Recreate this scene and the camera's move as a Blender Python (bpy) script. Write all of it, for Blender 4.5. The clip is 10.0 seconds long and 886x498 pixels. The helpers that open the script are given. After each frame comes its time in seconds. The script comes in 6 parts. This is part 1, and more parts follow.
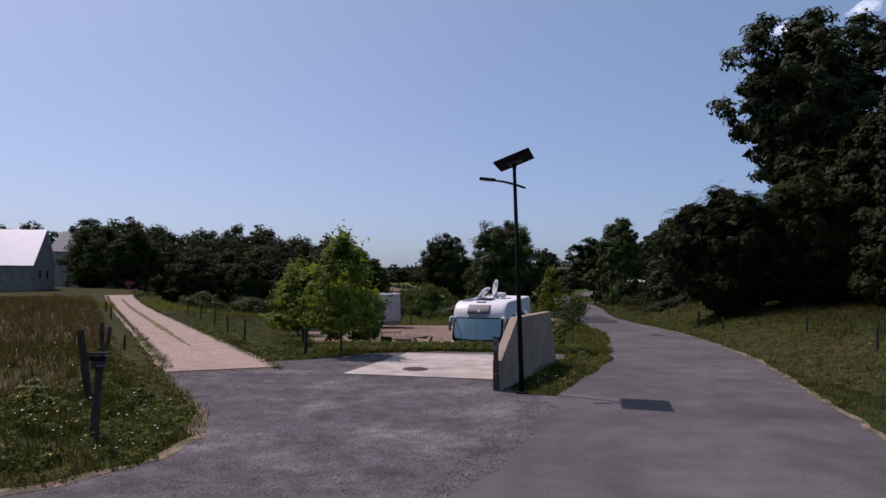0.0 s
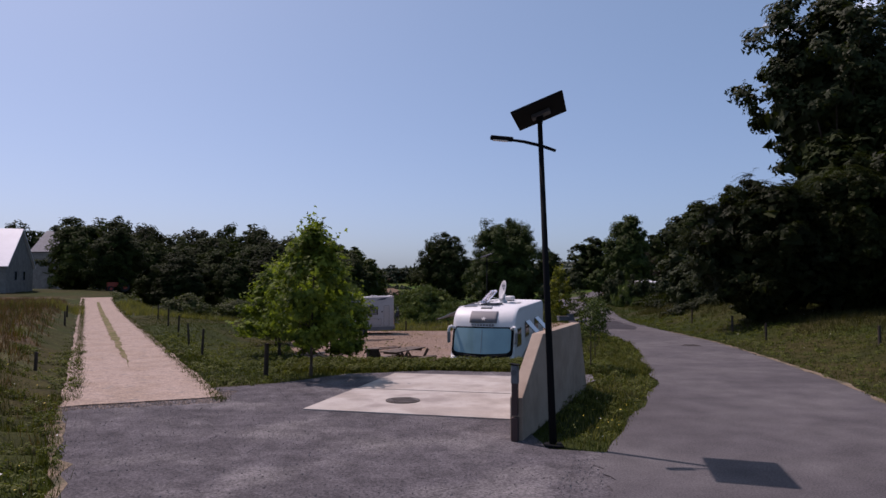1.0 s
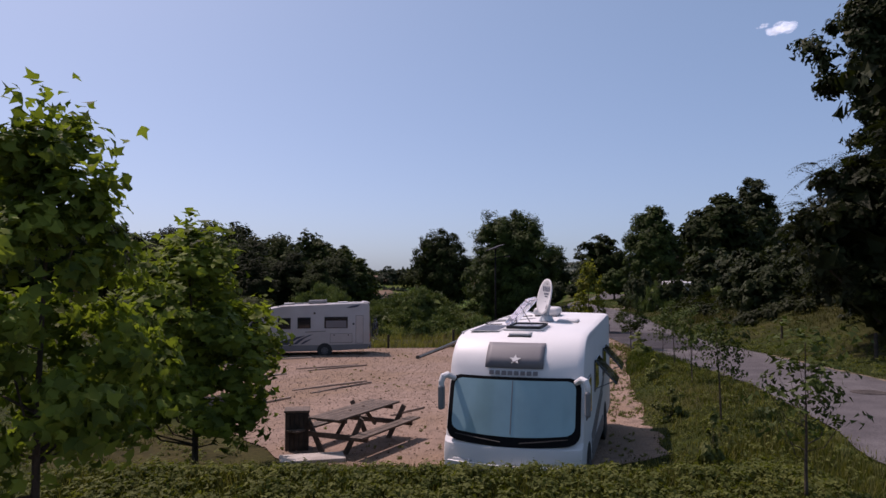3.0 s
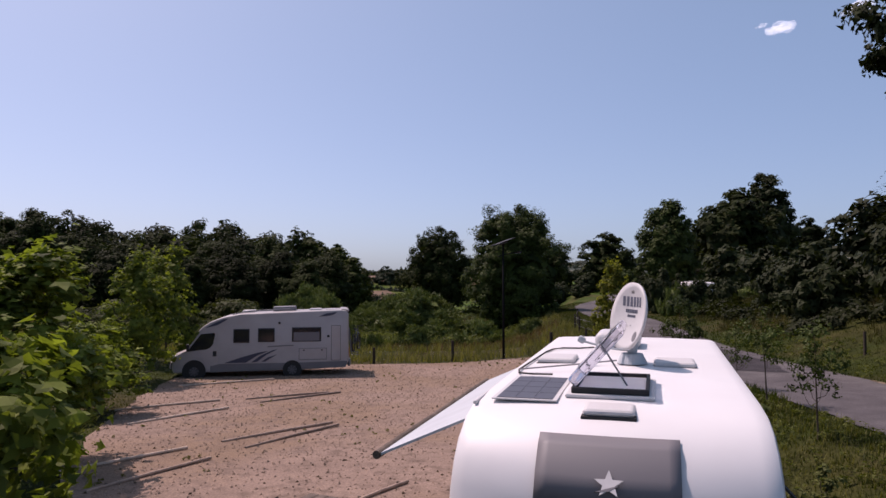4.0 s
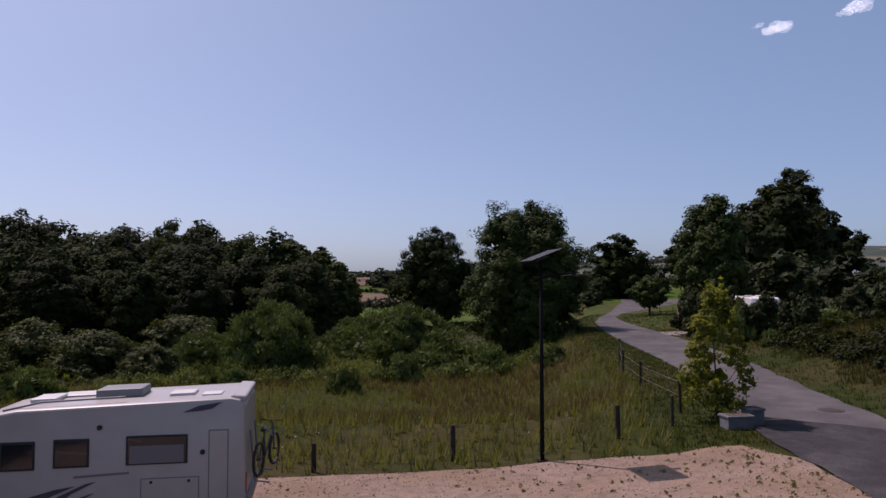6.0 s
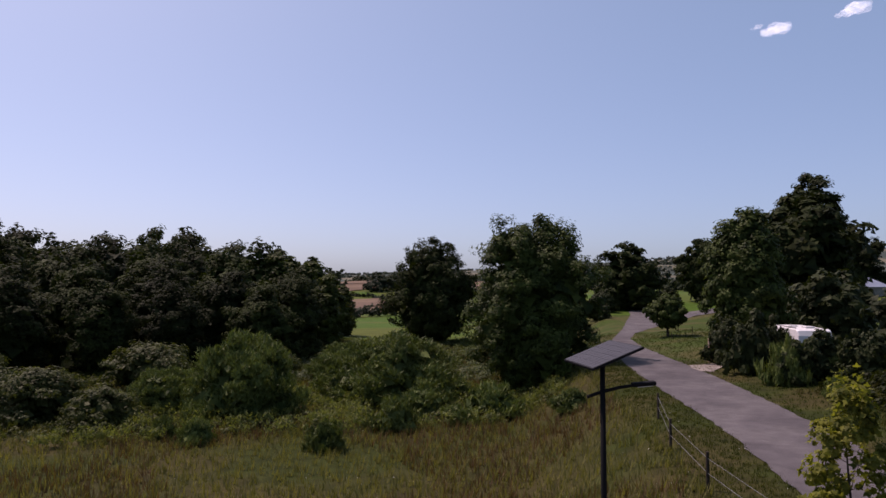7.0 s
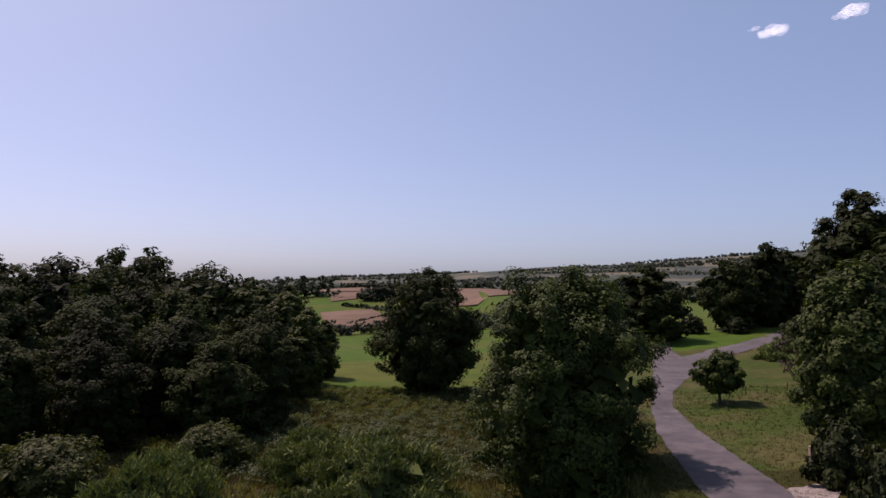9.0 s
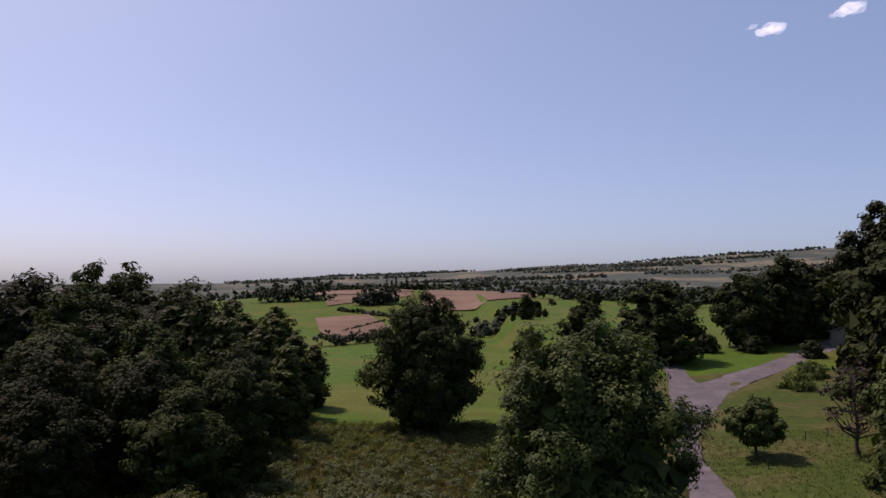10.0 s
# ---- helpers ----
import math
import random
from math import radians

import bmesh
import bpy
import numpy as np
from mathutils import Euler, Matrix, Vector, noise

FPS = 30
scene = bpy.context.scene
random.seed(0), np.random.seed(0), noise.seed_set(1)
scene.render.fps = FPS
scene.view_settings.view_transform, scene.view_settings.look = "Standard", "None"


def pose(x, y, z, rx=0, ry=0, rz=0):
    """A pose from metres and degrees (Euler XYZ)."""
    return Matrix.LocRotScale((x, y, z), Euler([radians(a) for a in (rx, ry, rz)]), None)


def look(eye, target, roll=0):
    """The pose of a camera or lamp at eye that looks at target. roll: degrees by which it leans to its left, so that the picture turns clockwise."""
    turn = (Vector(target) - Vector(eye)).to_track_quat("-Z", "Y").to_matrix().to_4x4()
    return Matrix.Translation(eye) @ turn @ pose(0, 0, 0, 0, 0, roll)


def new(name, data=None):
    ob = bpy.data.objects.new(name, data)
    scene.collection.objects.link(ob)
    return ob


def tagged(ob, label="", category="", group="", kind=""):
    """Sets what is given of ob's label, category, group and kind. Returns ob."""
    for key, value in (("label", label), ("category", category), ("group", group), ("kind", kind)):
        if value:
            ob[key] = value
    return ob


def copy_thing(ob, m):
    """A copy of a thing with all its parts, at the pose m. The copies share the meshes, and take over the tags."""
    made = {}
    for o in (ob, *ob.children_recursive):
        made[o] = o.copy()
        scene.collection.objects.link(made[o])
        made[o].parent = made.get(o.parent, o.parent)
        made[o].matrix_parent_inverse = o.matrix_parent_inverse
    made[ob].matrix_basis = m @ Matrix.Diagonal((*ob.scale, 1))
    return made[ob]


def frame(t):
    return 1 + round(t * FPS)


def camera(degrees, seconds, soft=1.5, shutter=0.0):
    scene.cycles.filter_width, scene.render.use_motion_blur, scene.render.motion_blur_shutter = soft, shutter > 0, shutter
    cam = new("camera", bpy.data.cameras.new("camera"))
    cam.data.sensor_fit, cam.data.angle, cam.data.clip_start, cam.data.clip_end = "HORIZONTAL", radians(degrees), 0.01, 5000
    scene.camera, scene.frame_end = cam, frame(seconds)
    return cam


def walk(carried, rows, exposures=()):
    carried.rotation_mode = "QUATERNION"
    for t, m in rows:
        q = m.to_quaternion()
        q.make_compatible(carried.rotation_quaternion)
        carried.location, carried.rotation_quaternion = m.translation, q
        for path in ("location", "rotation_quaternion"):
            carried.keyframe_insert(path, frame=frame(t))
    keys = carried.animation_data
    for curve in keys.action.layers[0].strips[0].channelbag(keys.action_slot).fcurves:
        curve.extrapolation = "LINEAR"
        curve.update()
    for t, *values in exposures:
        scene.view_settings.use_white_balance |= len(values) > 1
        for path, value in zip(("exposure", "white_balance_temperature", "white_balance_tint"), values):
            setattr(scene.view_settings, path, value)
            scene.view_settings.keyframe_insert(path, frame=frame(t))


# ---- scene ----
cam = camera(64.2, 10.0)
METRES, EYE, TILT, LEAN, TURN = 71.0, 2.8, 2.7, 0.0, 0.7
ROWS = [
    (0.0, 0.0, 0.0, 0.0, 0.0, -0.2, -0.26),
    (0.5, 0.0004, 0.0349, -0.0014, -0.05, -0.17, -0.21),
    (1.0, 0.0008, 0.0733, -0.0032, -0.09, -0.14, -0.18),
    (1.5, 0.0013, 0.1153, -0.0051, -0.12, -0.12, -0.15),
    (2.0, 0.0021, 0.1602, -0.0076, -0.18, -0.08, -0.1),
    (2.5, 0.003, 0.2078, -0.0104, -0.23, -0.04, -0.06),
    (4.0, 0.0055, 0.3524, -0.0162, -0.38, -0.01, 0.02),
    (4.5, 0.006, 0.4017, -0.0163, -0.46, -0.02, 0.03),
    (5.0, 0.0068, 0.4513, -0.0165, -0.54, -0.02, 0.04),
    (5.5, 0.0076, 0.5014, -0.0154, -0.6, -0.01, 0.05),
    (7.0, 0.0091, 0.6574, 0.0128, -0.78, 0.11, 0.04),
    (7.5, 0.0097, 0.7104, 0.0241, -0.85, 0.15, 0.03),
    (8.0, 0.0102, 0.7636, 0.0375, -0.93, 0.15, 0.02),
    (8.5, 0.0104, 0.821, 0.0523, -1.0, 0.19, 0.0),
    (9.0, 0.0111, 0.8753, 0.0696, -1.06, 0.19, -0.02),
    (9.5, 0.0118, 0.9294, 0.0884, -1.14, 0.16, -0.01),
    (10.0, 0.0116, 0.9826, 0.1088, -1.26, 0.05, 0.04),
]
walk(cam, [(t, pose(0, 0, EYE, TILT, LEAN, TURN) @ pose(METRES * x, METRES * y, METRES * z, 90 + pitch, roll, yaw)) for t, x, y, z, yaw, pitch, roll in ROWS], exposures=[(0.0, -0.12, 6100, 25), (1.5, -0.07, 6200, 26), (2.5, -0.03, 6250, 26), (4.0, 0.12, 6500, 29), (4.5, -0.06, 6350, 28), (5.0, -0.13, 6250, 27), (5.7, -0.13, 6250, 28), (6.8, 0.14, 6550, 32), (10.0, 0.11, 6600, 34)])

# ---- light ----
SUN_DIR = Vector((-0.66, 0.56, 1.42)).normalized()
world = bpy.data.worlds.new("sky")
scene.world = world
world.use_nodes = True
wn = world.node_tree.nodes
sky = wn.new("ShaderNodeTexSky")
sky.sky_type = "NISHITA"
sky.sun_disc = False
sky.sun_elevation = math.asin(SUN_DIR.z)
sky.sun_rotation = math.atan2(SUN_DIR.x, SUN_DIR.y)
sky.altitude = 200
sky.air_density = 0.62
sky.dust_density = 2.55
sky.ozone_density = 1.2
wn["Background"].inputs["Strength"].default_value = 0.13
# summer haze: the clear sky veiled by an even pale tone
haze = wn.new("ShaderNodeMix")
haze.data_type = "RGBA"
haze.inputs["Factor"].default_value = 0.28
haze.inputs["B"].default_value = (2.30, 4.15, 5.30, 1)
world.node_tree.links.new(sky.outputs["Color"], haze.inputs["A"])
world.node_tree.links.new(haze.outputs["Result"], wn["Background"].inputs["Color"])
sun = new("sun", bpy.data.lights.new("sun", "SUN"))
sun.data.energy = 4.4
sun.data.angle = radians(0.55)
sun.data.color = (1.0, 0.86, 0.765)
sun.matrix_world = look(SUN_DIR * 50, (0, 0, 0))

# ---- materials ----


def material(name, colour, rough=0.7, metal=0.0, vary=0.0, scale=3.0, fine=0.0, fine_scale=60.0, bump=0.0, bump_scale=40.0,
             second=None, patch_scale=0.4, patch=(0.45, 0.6), third=None, third_scale=2.0, third_at=(0.55, 0.7), by_object=0.0, coat=0.0):
    """A surface with a base colour, large patches of a second and third colour, coarse and fine variation and fine relief."""
    m = bpy.data.materials.new(name)
    m.use_nodes = True
    nt = m.node_tree
    n, link = nt.nodes, nt.links.new
    bsdf = n["Principled BSDF"]
    bsdf.inputs["Roughness"].default_value = rough
    bsdf.inputs["Metallic"].default_value = metal
    bsdf.inputs["Coat Weight"].default_value = coat
    if rough > 0.85:
        bsdf.inputs["Specular IOR Level"].default_value = 0.08
    geo = n.new("ShaderNodeNewGeometry").outputs["Position"]

    def noise_of(size, detail=5.0):
        t = n.new("ShaderNodeTexNoise")
        t.inputs["Scale"].default_value = size
        t.inputs["Detail"].default_value = detail
        link(geo, t.inputs["Vector"])
        return t.outputs["Fac"]

    def ramp(fac, lo, hi):
        r = n.new("ShaderNodeMapRange")
        r.inputs["From Min"].default_value, r.inputs["From Max"].default_value = lo, hi
        link(fac, r.inputs["Value"])
        return r.outputs["Result"]

    def mix(fac, a, b):
        x = n.new("ShaderNodeMix")
        x.data_type = "RGBA"
        link(fac, x.inputs["Factor"])
        for socket, v in ((x.inputs["A"], a), (x.inputs["B"], b)):
            if isinstance(v, tuple):
                socket.default_value = (*v, 1)
            else:
                link(v, socket)
        return x.outputs["Result"]

    col = tuple(colour)
    if second:
        col = mix(ramp(noise_of(patch_scale), *patch), col, tuple(second))
    if third:
        col = mix(ramp(noise_of(third_scale, 8.0), *third_at), col, tuple(third))
    gain = None
    for amount, size in ((vary, scale), (fine, fine_scale)):
        if amount:
            r = n.new("ShaderNodeMapRange")
            r.inputs["From Min"].default_value, r.inputs["From Max"].default_value = 0.3, 0.7
            r.inputs["To Min"].default_value, r.inputs["To Max"].default_value = 1 - amount, 1 + amount
            link(noise_of(size), r.inputs["Value"])
            if gain is None:
                gain = r.outputs["Result"]
            else:
                mul = n.new("ShaderNodeMath")
                mul.operation = "MULTIPLY"
                link(gain, mul.inputs[0]), link(r.outputs["Result"], mul.inputs[1])
                gain = mul.outputs[0]
    if by_object:
        r = n.new("ShaderNodeMapRange")
        r.inputs["To Min"].default_value, r.inputs["To Max"].default_value = 1 - by_object, 1 + by_object
        link(n.new("ShaderNodeObjectInfo").outputs["Random"], r.inputs["Value"])
        if gain is None:
            gain = r.outputs["Result"]
        else:
            mul = n.new("ShaderNodeMath")
            mul.operation = "MULTIPLY"
            link(gain, mul.inputs[0]), link(r.outputs["Result"], mul.inputs[1])
            gain = mul.outputs[0]
    if gain is not None:
        v = n.new("ShaderNodeVectorMath")
        v.operation = "SCALE"
        if isinstance(col, tuple):
            v.inputs[0].default_value = col
        else:
            link(col, v.inputs[0])
        link(gain, v.inputs["Scale"])
        col = v.outputs[0]
    if isinstance(col, tuple):
        bsdf.inputs["Base Color"].default_value = (*col, 1)
    else:
        link(col, bsdf.inputs["Base Color"])
    if bump:
        b = n.new("ShaderNodeBump")
        b.inputs["Strength"].default_value = min(1.0, bump)
        b.inputs["Distance"].default_value = 0.02
        link(noise_of(bump_scale, 8.0), b.inputs["Height"])
        link(b.outputs["Normal"], bsdf.inputs["Normal"])
    return m


def leaf_material(name, dark, light, through_light=0.35, gloss=0.65, by_tree=0.25, patch=0.7):
    """Leaves: two greens by leaf and by clump, some light passing through, a weak sheen."""
    m = bpy.data.materials.new(name)
    m.use_nodes = True
    n, link = m.node_tree.nodes, m.node_tree.links.new
    bsdf = n["Principled BSDF"]
    bsdf.inputs["Roughness"].default_value = gloss
    bsdf.inputs["Specular IOR Level"].default_value = 0.12
    x = n.new("ShaderNodeMix")
    x.data_type = "RGBA"
    x.inputs["A"].default_value, x.inputs["B"].default_value = (*dark, 1), (*light, 1)
    geo = n.new("ShaderNodeNewGeometry")
    tone = n.new("ShaderNodeTexNoise")
    tone.inputs["Scale"].default_value = patch
    tone.inputs["Detail"].default_value = 3.0
    link(geo.outputs["Position"], tone.inputs["Vector"])
    wide = n.new("ShaderNodeMapRange")
    wide.inputs["From Min"].default_value, wide.inputs["From Max"].default_value = 0.33, 0.67
    link(tone.outputs["Fac"], wide.inputs["Value"])
    share = n.new("ShaderNodeMix")
    share.inputs["Factor"].default_value = 0.5
    link(geo.outputs["Random Per Island"], share.inputs["A"])
    link(wide.outputs["Result"], share.inputs["B"])
    link(share.outputs["Result"], x.inputs["Factor"])
    r = n.new("ShaderNodeMapRange")
    r.inputs["To Min"].default_value, r.inputs["To Max"].default_value = 1 - by_tree, 1 + by_tree
    link(n.new("ShaderNodeObjectInfo").outputs["Random"], r.inputs["Value"])
    v = n.new("ShaderNodeVectorMath")
    v.operation = "SCALE"
    link(x.outputs["Result"], v.inputs[0])
    link(r.outputs["Result"], v.inputs["Scale"])
    link(v.outputs[0], bsdf.inputs["Base Color"])
    t = n.new("ShaderNodeBsdfTranslucent")
    tint = n.new("ShaderNodeVectorMath")
    tint.operation = "MULTIPLY"
    tint.inputs[1].default_value = (1.5, 1.6, 0.6)
    link(v.outputs[0], tint.inputs[0])
    link(tint.outputs[0], t.inputs["Color"])
    s = n.new("ShaderNodeMixShader")
    s.inputs["Fac"].default_value = through_light
    link(bsdf.outputs["BSDF"], s.inputs[1])
    link(t.outputs["BSDF"], s.inputs[2])
    link(s.outputs["Shader"], n["Material Output"].inputs["Surface"])
    return m


GRASS_GROUND = material("grass_ground", (0.0234, 0.0307, 0.0055), 0.95, second=(0.0381, 0.0332, 0.0105), patch_scale=0.12, vary=0.3, scale=1.2, fine=0.4, fine_scale=14, bump=0.8, bump_scale=9)
DRY_GROUND = material("dry_meadow", (0.0743, 0.0513, 0.0284), 0.95, second=(0.0540, 0.0540, 0.0203), patch_scale=0.25, vary=0.3, scale=1.5, fine=0.4, fine_scale=12, bump=0.8, bump_scale=9)
ROAD = material("road_asphalt", (0.086, 0.079, 0.082), 0.9, second=(0.108, 0.100, 0.101), patch_scale=0.35, third=(0.0713, 0.0653, 0.0683), third_scale=0.22, third_at=(0.54, 0.66), vary=0.16, scale=1.6, fine=0.34, fine_scale=38, bump=0.7, bump_scale=70)
APRON = material("worn_asphalt", (0.086, 0.079, 0.084), 0.95, second=(0.140, 0.130, 0.130), patch_scale=0.55, patch=(0.48, 0.66), third=(0.0645, 0.0592, 0.063), third_scale=0.7, third_at=(0.52, 0.68), vary=0.28, scale=2.6, fine=0.48, fine_scale=26, bump=1.0, bump_scale=35)
ENTRANCE = material("entrance_asphalt", (0.042, 0.039, 0.0428), 0.95, second=(0.0645, 0.06, 0.063), patch_scale=0.5, patch=(0.5, 0.68), vary=0.2, scale=3.0, fine=0.35, fine_scale=30, bump=0.9, bump_scale=40)
RUBBLE = material("gateway_rubble", (0.225, 0.199, 0.176), 0.95, second=(0.143, 0.124, 0.109), patch_scale=1.6, vary=0.25, scale=4.0, fine=0.4, fine_scale=18, bump=1.0, bump_scale=20)
LANE = material("limestone_lane", (0.3042, 0.2394, 0.1989), 0.95, second=(0.2700, 0.2088, 0.1656), patch_scale=1.1, third=(0.2025, 0.1755, 0.1557), third_scale=4.0, third_at=(0.58, 0.72), vary=0.12, scale=5.0, fine=0.25, fine_scale=20, bump=0.8, bump_scale=25)
CREST = material("track_crest", (0.180, 0.143, 0.0825), 0.95, second=(0.09, 0.09, 0.03), patch_scale=1.5, patch=(0.4, 0.6), vary=0.25, scale=3, fine=0.3, fine_scale=20, bump=0.8)
GRAVEL = material("parking_gravel", (0.2242, 0.1625, 0.1283), 0.95, third=(0.1568, 0.1140, 0.0891), third_scale=3.5, third_at=(0.5, 0.68), second=(0.1928, 0.1358, 0.0960), patch_scale=0.3, vary=0.12, scale=1.2, fine=0.25, fine_scale=25, bump=0.9, bump_scale=30)
CONCRETE = material("slab_concrete", (0.386, 0.352, 0.317), 0.9, second=(0.317, 0.282, 0.248), patch_scale=0.8, vary=0.1, scale=3, fine=0.1, fine_scale=40, third=(0.245, 0.215, 0.195), third_scale=1.5, third_at=(0.52, 0.70), bump=0.3, bump_scale=60)
RENDER_WALL = material("wall_render", (0.3212, 0.2546, 0.1989), 0.9, second=(0.2702, 0.2107, 0.1622), patch_scale=1.2, vary=0.08, scale=5, fine=0.08, fine_scale=80, bump=0.1, bump_scale=90)
BLACK_METAL = material("black_paint", (0.010, 0.010, 0.011), 0.88)
PANEL_GLASS = material("solar_cells", (0.005, 0.007, 0.016), 0.7)
ROOF_CELL = material("roof_solar_cells", (0.0562, 0.0585, 0.075), 0.5, vary=0.1, scale=6)
PANEL_LINE = material("cell_lines", (0.0375, 0.0413, 0.0525), 0.5, metal=0.4)
LAMP_GLASS = material("lamp_lens", (0.450, 0.450, 0.413), 0.2)
WHITE = material("white_bodywork", (0.625, 0.617, 0.614), 0.5, vary=0.03, scale=1.5, coat=0.04)
ROOF_WHITE = material("roof_white", (0.503, 0.494, 0.490), 0.5, vary=0.05, scale=2.0, fine=0.03, fine_scale=30)
GREY_PLASTIC = material("grey_plastic", (0.165, 0.165, 0.173), 0.55)
DARK_GREY = material("dark_grey", (0.075, 0.075, 0.0825), 0.5)
LOGO_GREY = material("logo_grey", (0.143, 0.135, 0.143), 0.6)
BLACK_RUBBER = material("rubber", (0.018, 0.018, 0.018), 0.8)
RIM = material("wheel_rim", (0.0525, 0.0525, 0.054), 0.7)
TINTED = material("tinted_window", (0.015, 0.016, 0.02), 0.08, coat=0.5)
BLIND = material("windscreen_blind", (0.22, 0.35, 0.38), 0.15, coat=0.5, vary=0.08, scale=2)
AWNING = material("awning_cloth", (0.390, 0.420, 0.443), 0.8, vary=0.06, scale=3)
SKIRT = material("skirt_grey", (0.143, 0.139, 0.143), 0.5, vary=0.08, scale=3)
STRIPE = material("stripe_blue", (0.03, 0.0375, 0.0675), 0.4)
LAMP_CLEAR = material("headlamp", (0.375, 0.375, 0.375), 0.1, coat=0.6)
WOOD_DARK = material("weathered_wood", (0.075, 0.0525, 0.0375), 0.85, second=(0.105, 0.075, 0.0562), patch_scale=3, vary=0.25, scale=12, fine=0.2, fine_scale=80, bump=0.4, bump_scale=60, by_object=0.15)
WOOD_PALE = material("pale_timber", (0.413, 0.323, 0.255), 0.85, vary=0.2, scale=4, fine=0.15, fine_scale=60, by_object=0.15)
WOOD_MID = material("brown_timber", (0.270, 0.195, 0.150), 0.85, vary=0.25, scale=5, fine=0.15, fine_scale=60, by_object=0.2)
POST_WOOD = material("post_wood", (0.0525, 0.0413, 0.0338), 0.9, vary=0.3, scale=8, bump=0.4, bump_scale=50, by_object=0.25)
BARK = material("bark", (0.0638, 0.051, 0.039), 0.95, vary=0.3, scale=4, fine=0.25, fine_scale=30, bump=0.8, bump_scale=18)
STONE_GREY = material("planter_concrete", (0.150, 0.150, 0.158), 0.9, vary=0.15, scale=5, fine=0.1, fine_scale=60, bump=0.3)
IRON = material("cast_iron", (0.0638, 0.051, 0.045), 0.75, metal=0.2, vary=0.2, scale=20)
WALL_STONE = material("house_stone", (0.195, 0.180, 0.165), 0.9, vary=0.2, scale=1.5, fine=0.2, fine_scale=8)
BARN_ROOF = material("pale_metal_roof", (0.624, 0.608, 0.640), 0.4, vary=0.05, scale=0.7)
SLATE = material("slate_roof", (0.075, 0.0788, 0.0975), 0.6, vary=0.2, scale=1.0, fine=0.15, fine_scale=10)
BLUE_ROOF = material("blue_grey_roof", (0.188, 0.210, 0.262), 0.5, vary=0.1, scale=0.5)
RED_PAINT = material("red_paint", (0.338, 0.045, 0.0225), 0.4)
LAWN = material("mown_lawn", (0.034, 0.052, 0.009), 0.95, second=(0.060, 0.058, 0.020), patch_scale=0.16, patch=(0.44, 0.6), vary=0.25, scale=1.2, fine=0.35, fine_scale=10, bump=0.6, bump_scale=9)
PASTURE = material("pasture", (0.042, 0.081, 0.0083), 0.95, second=(0.066, 0.081, 0.0142), patch_scale=0.04, vary=0.15, scale=0.3, fine=0.2, fine_scale=3)
STUBBLE = material("stubble_field", (0.112, 0.0772, 0.0525), 0.95, second=(0.139, 0.0975, 0.066), patch_scale=0.03, vary=0.12, scale=0.2, fine=0.1, fine_scale=2)
WHEAT = material("wheat_field", (0.270, 0.203, 0.112), 0.95, vary=0.12, scale=0.05)
# Far ground greyed and paled, so distance haze is in its colour.
HAZY_LAND = material("hazy_far_land", (0.0555, 0.0675, 0.054), 0.95, second=(0.042, 0.054, 0.045), patch_scale=0.012, patch=(0.42, 0.52), third=(0.112, 0.105, 0.0713), third_scale=0.006, third_at=(0.54, 0.58), vary=0.2, scale=0.03)

LEAF_WOOD = leaf_material("woodland_leaves", (0.0056, 0.0101, 0.0026), (0.0370, 0.0499, 0.0095), 0.12, gloss=0.8, by_tree=0.42)
LEAF_POPLAR = leaf_material("poplar_leaves", (0.0165, 0.027, 0.0053), (0.0638, 0.081, 0.015), 0.24, by_tree=0.25)
LEAF_ASH = leaf_material("ash_leaves", (0.0090, 0.0180, 0.0045), (0.0702, 0.0972, 0.0189), 0.15, by_tree=0.1)
LEAF_PLANE = leaf_material("plane_leaves", (0.015, 0.030, 0.006), (0.190, 0.235, 0.036), 0.40, by_tree=0.12, patch=1.5)
LEAF_YOUNG = leaf_material("young_leaves", (0.027, 0.045, 0.0097), (0.158, 0.188, 0.033), 0.40, by_tree=0.2)
LEAF_GOLD = leaf_material("yellow_plane_leaves", (0.0375, 0.051, 0.0097), (0.225, 0.225, 0.036), 0.42, by_tree=0.0, patch=1.5)
LEAF_SHRUB = leaf_material("shrub_leaves", (0.0525, 0.0705, 0.0195), (0.169, 0.184, 0.0585), 0.30, by_tree=0.25)
LEAF_PALE = leaf_material("willow_leaves", (0.0525, 0.0705, 0.0285), (0.112, 0.129, 0.0585), 0.3, by_tree=0.0)
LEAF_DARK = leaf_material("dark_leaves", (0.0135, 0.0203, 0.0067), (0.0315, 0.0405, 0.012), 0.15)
LEAF_COPPER = leaf_material("copper_leaves", (0.0225, 0.015, 0.015), (0.0413, 0.03, 0.0225), 0.2)
LEAF_WILLOW = leaf_material("willow_shoots", (0.0230, 0.0391, 0.0103), (0.1403, 0.1725, 0.0471), 0.14, by_tree=0.15)
# Near-black greens: the shade on the right-hand crowns is in the leaf colour.
LEAF_SHADE = leaf_material("shaded_tree_leaves", (0.0085, 0.0132, 0.0033), (0.0343, 0.0422, 0.0106), 0.26, by_tree=0.2)
# Greyer, paler than the near woods; distance haze put into the leaf colour.
LEAF_FAR_HAZY = leaf_material("hazy_far_leaves", (0.0225, 0.0338, 0.018), (0.0435, 0.057, 0.03), 0.15, by_tree=0.2)
BLADE = leaf_material("grass_blades", (0.0139, 0.0227, 0.0031), (0.0680, 0.0743, 0.0119), 0.3, gloss=0.6, by_tree=0.0, patch=1.3)
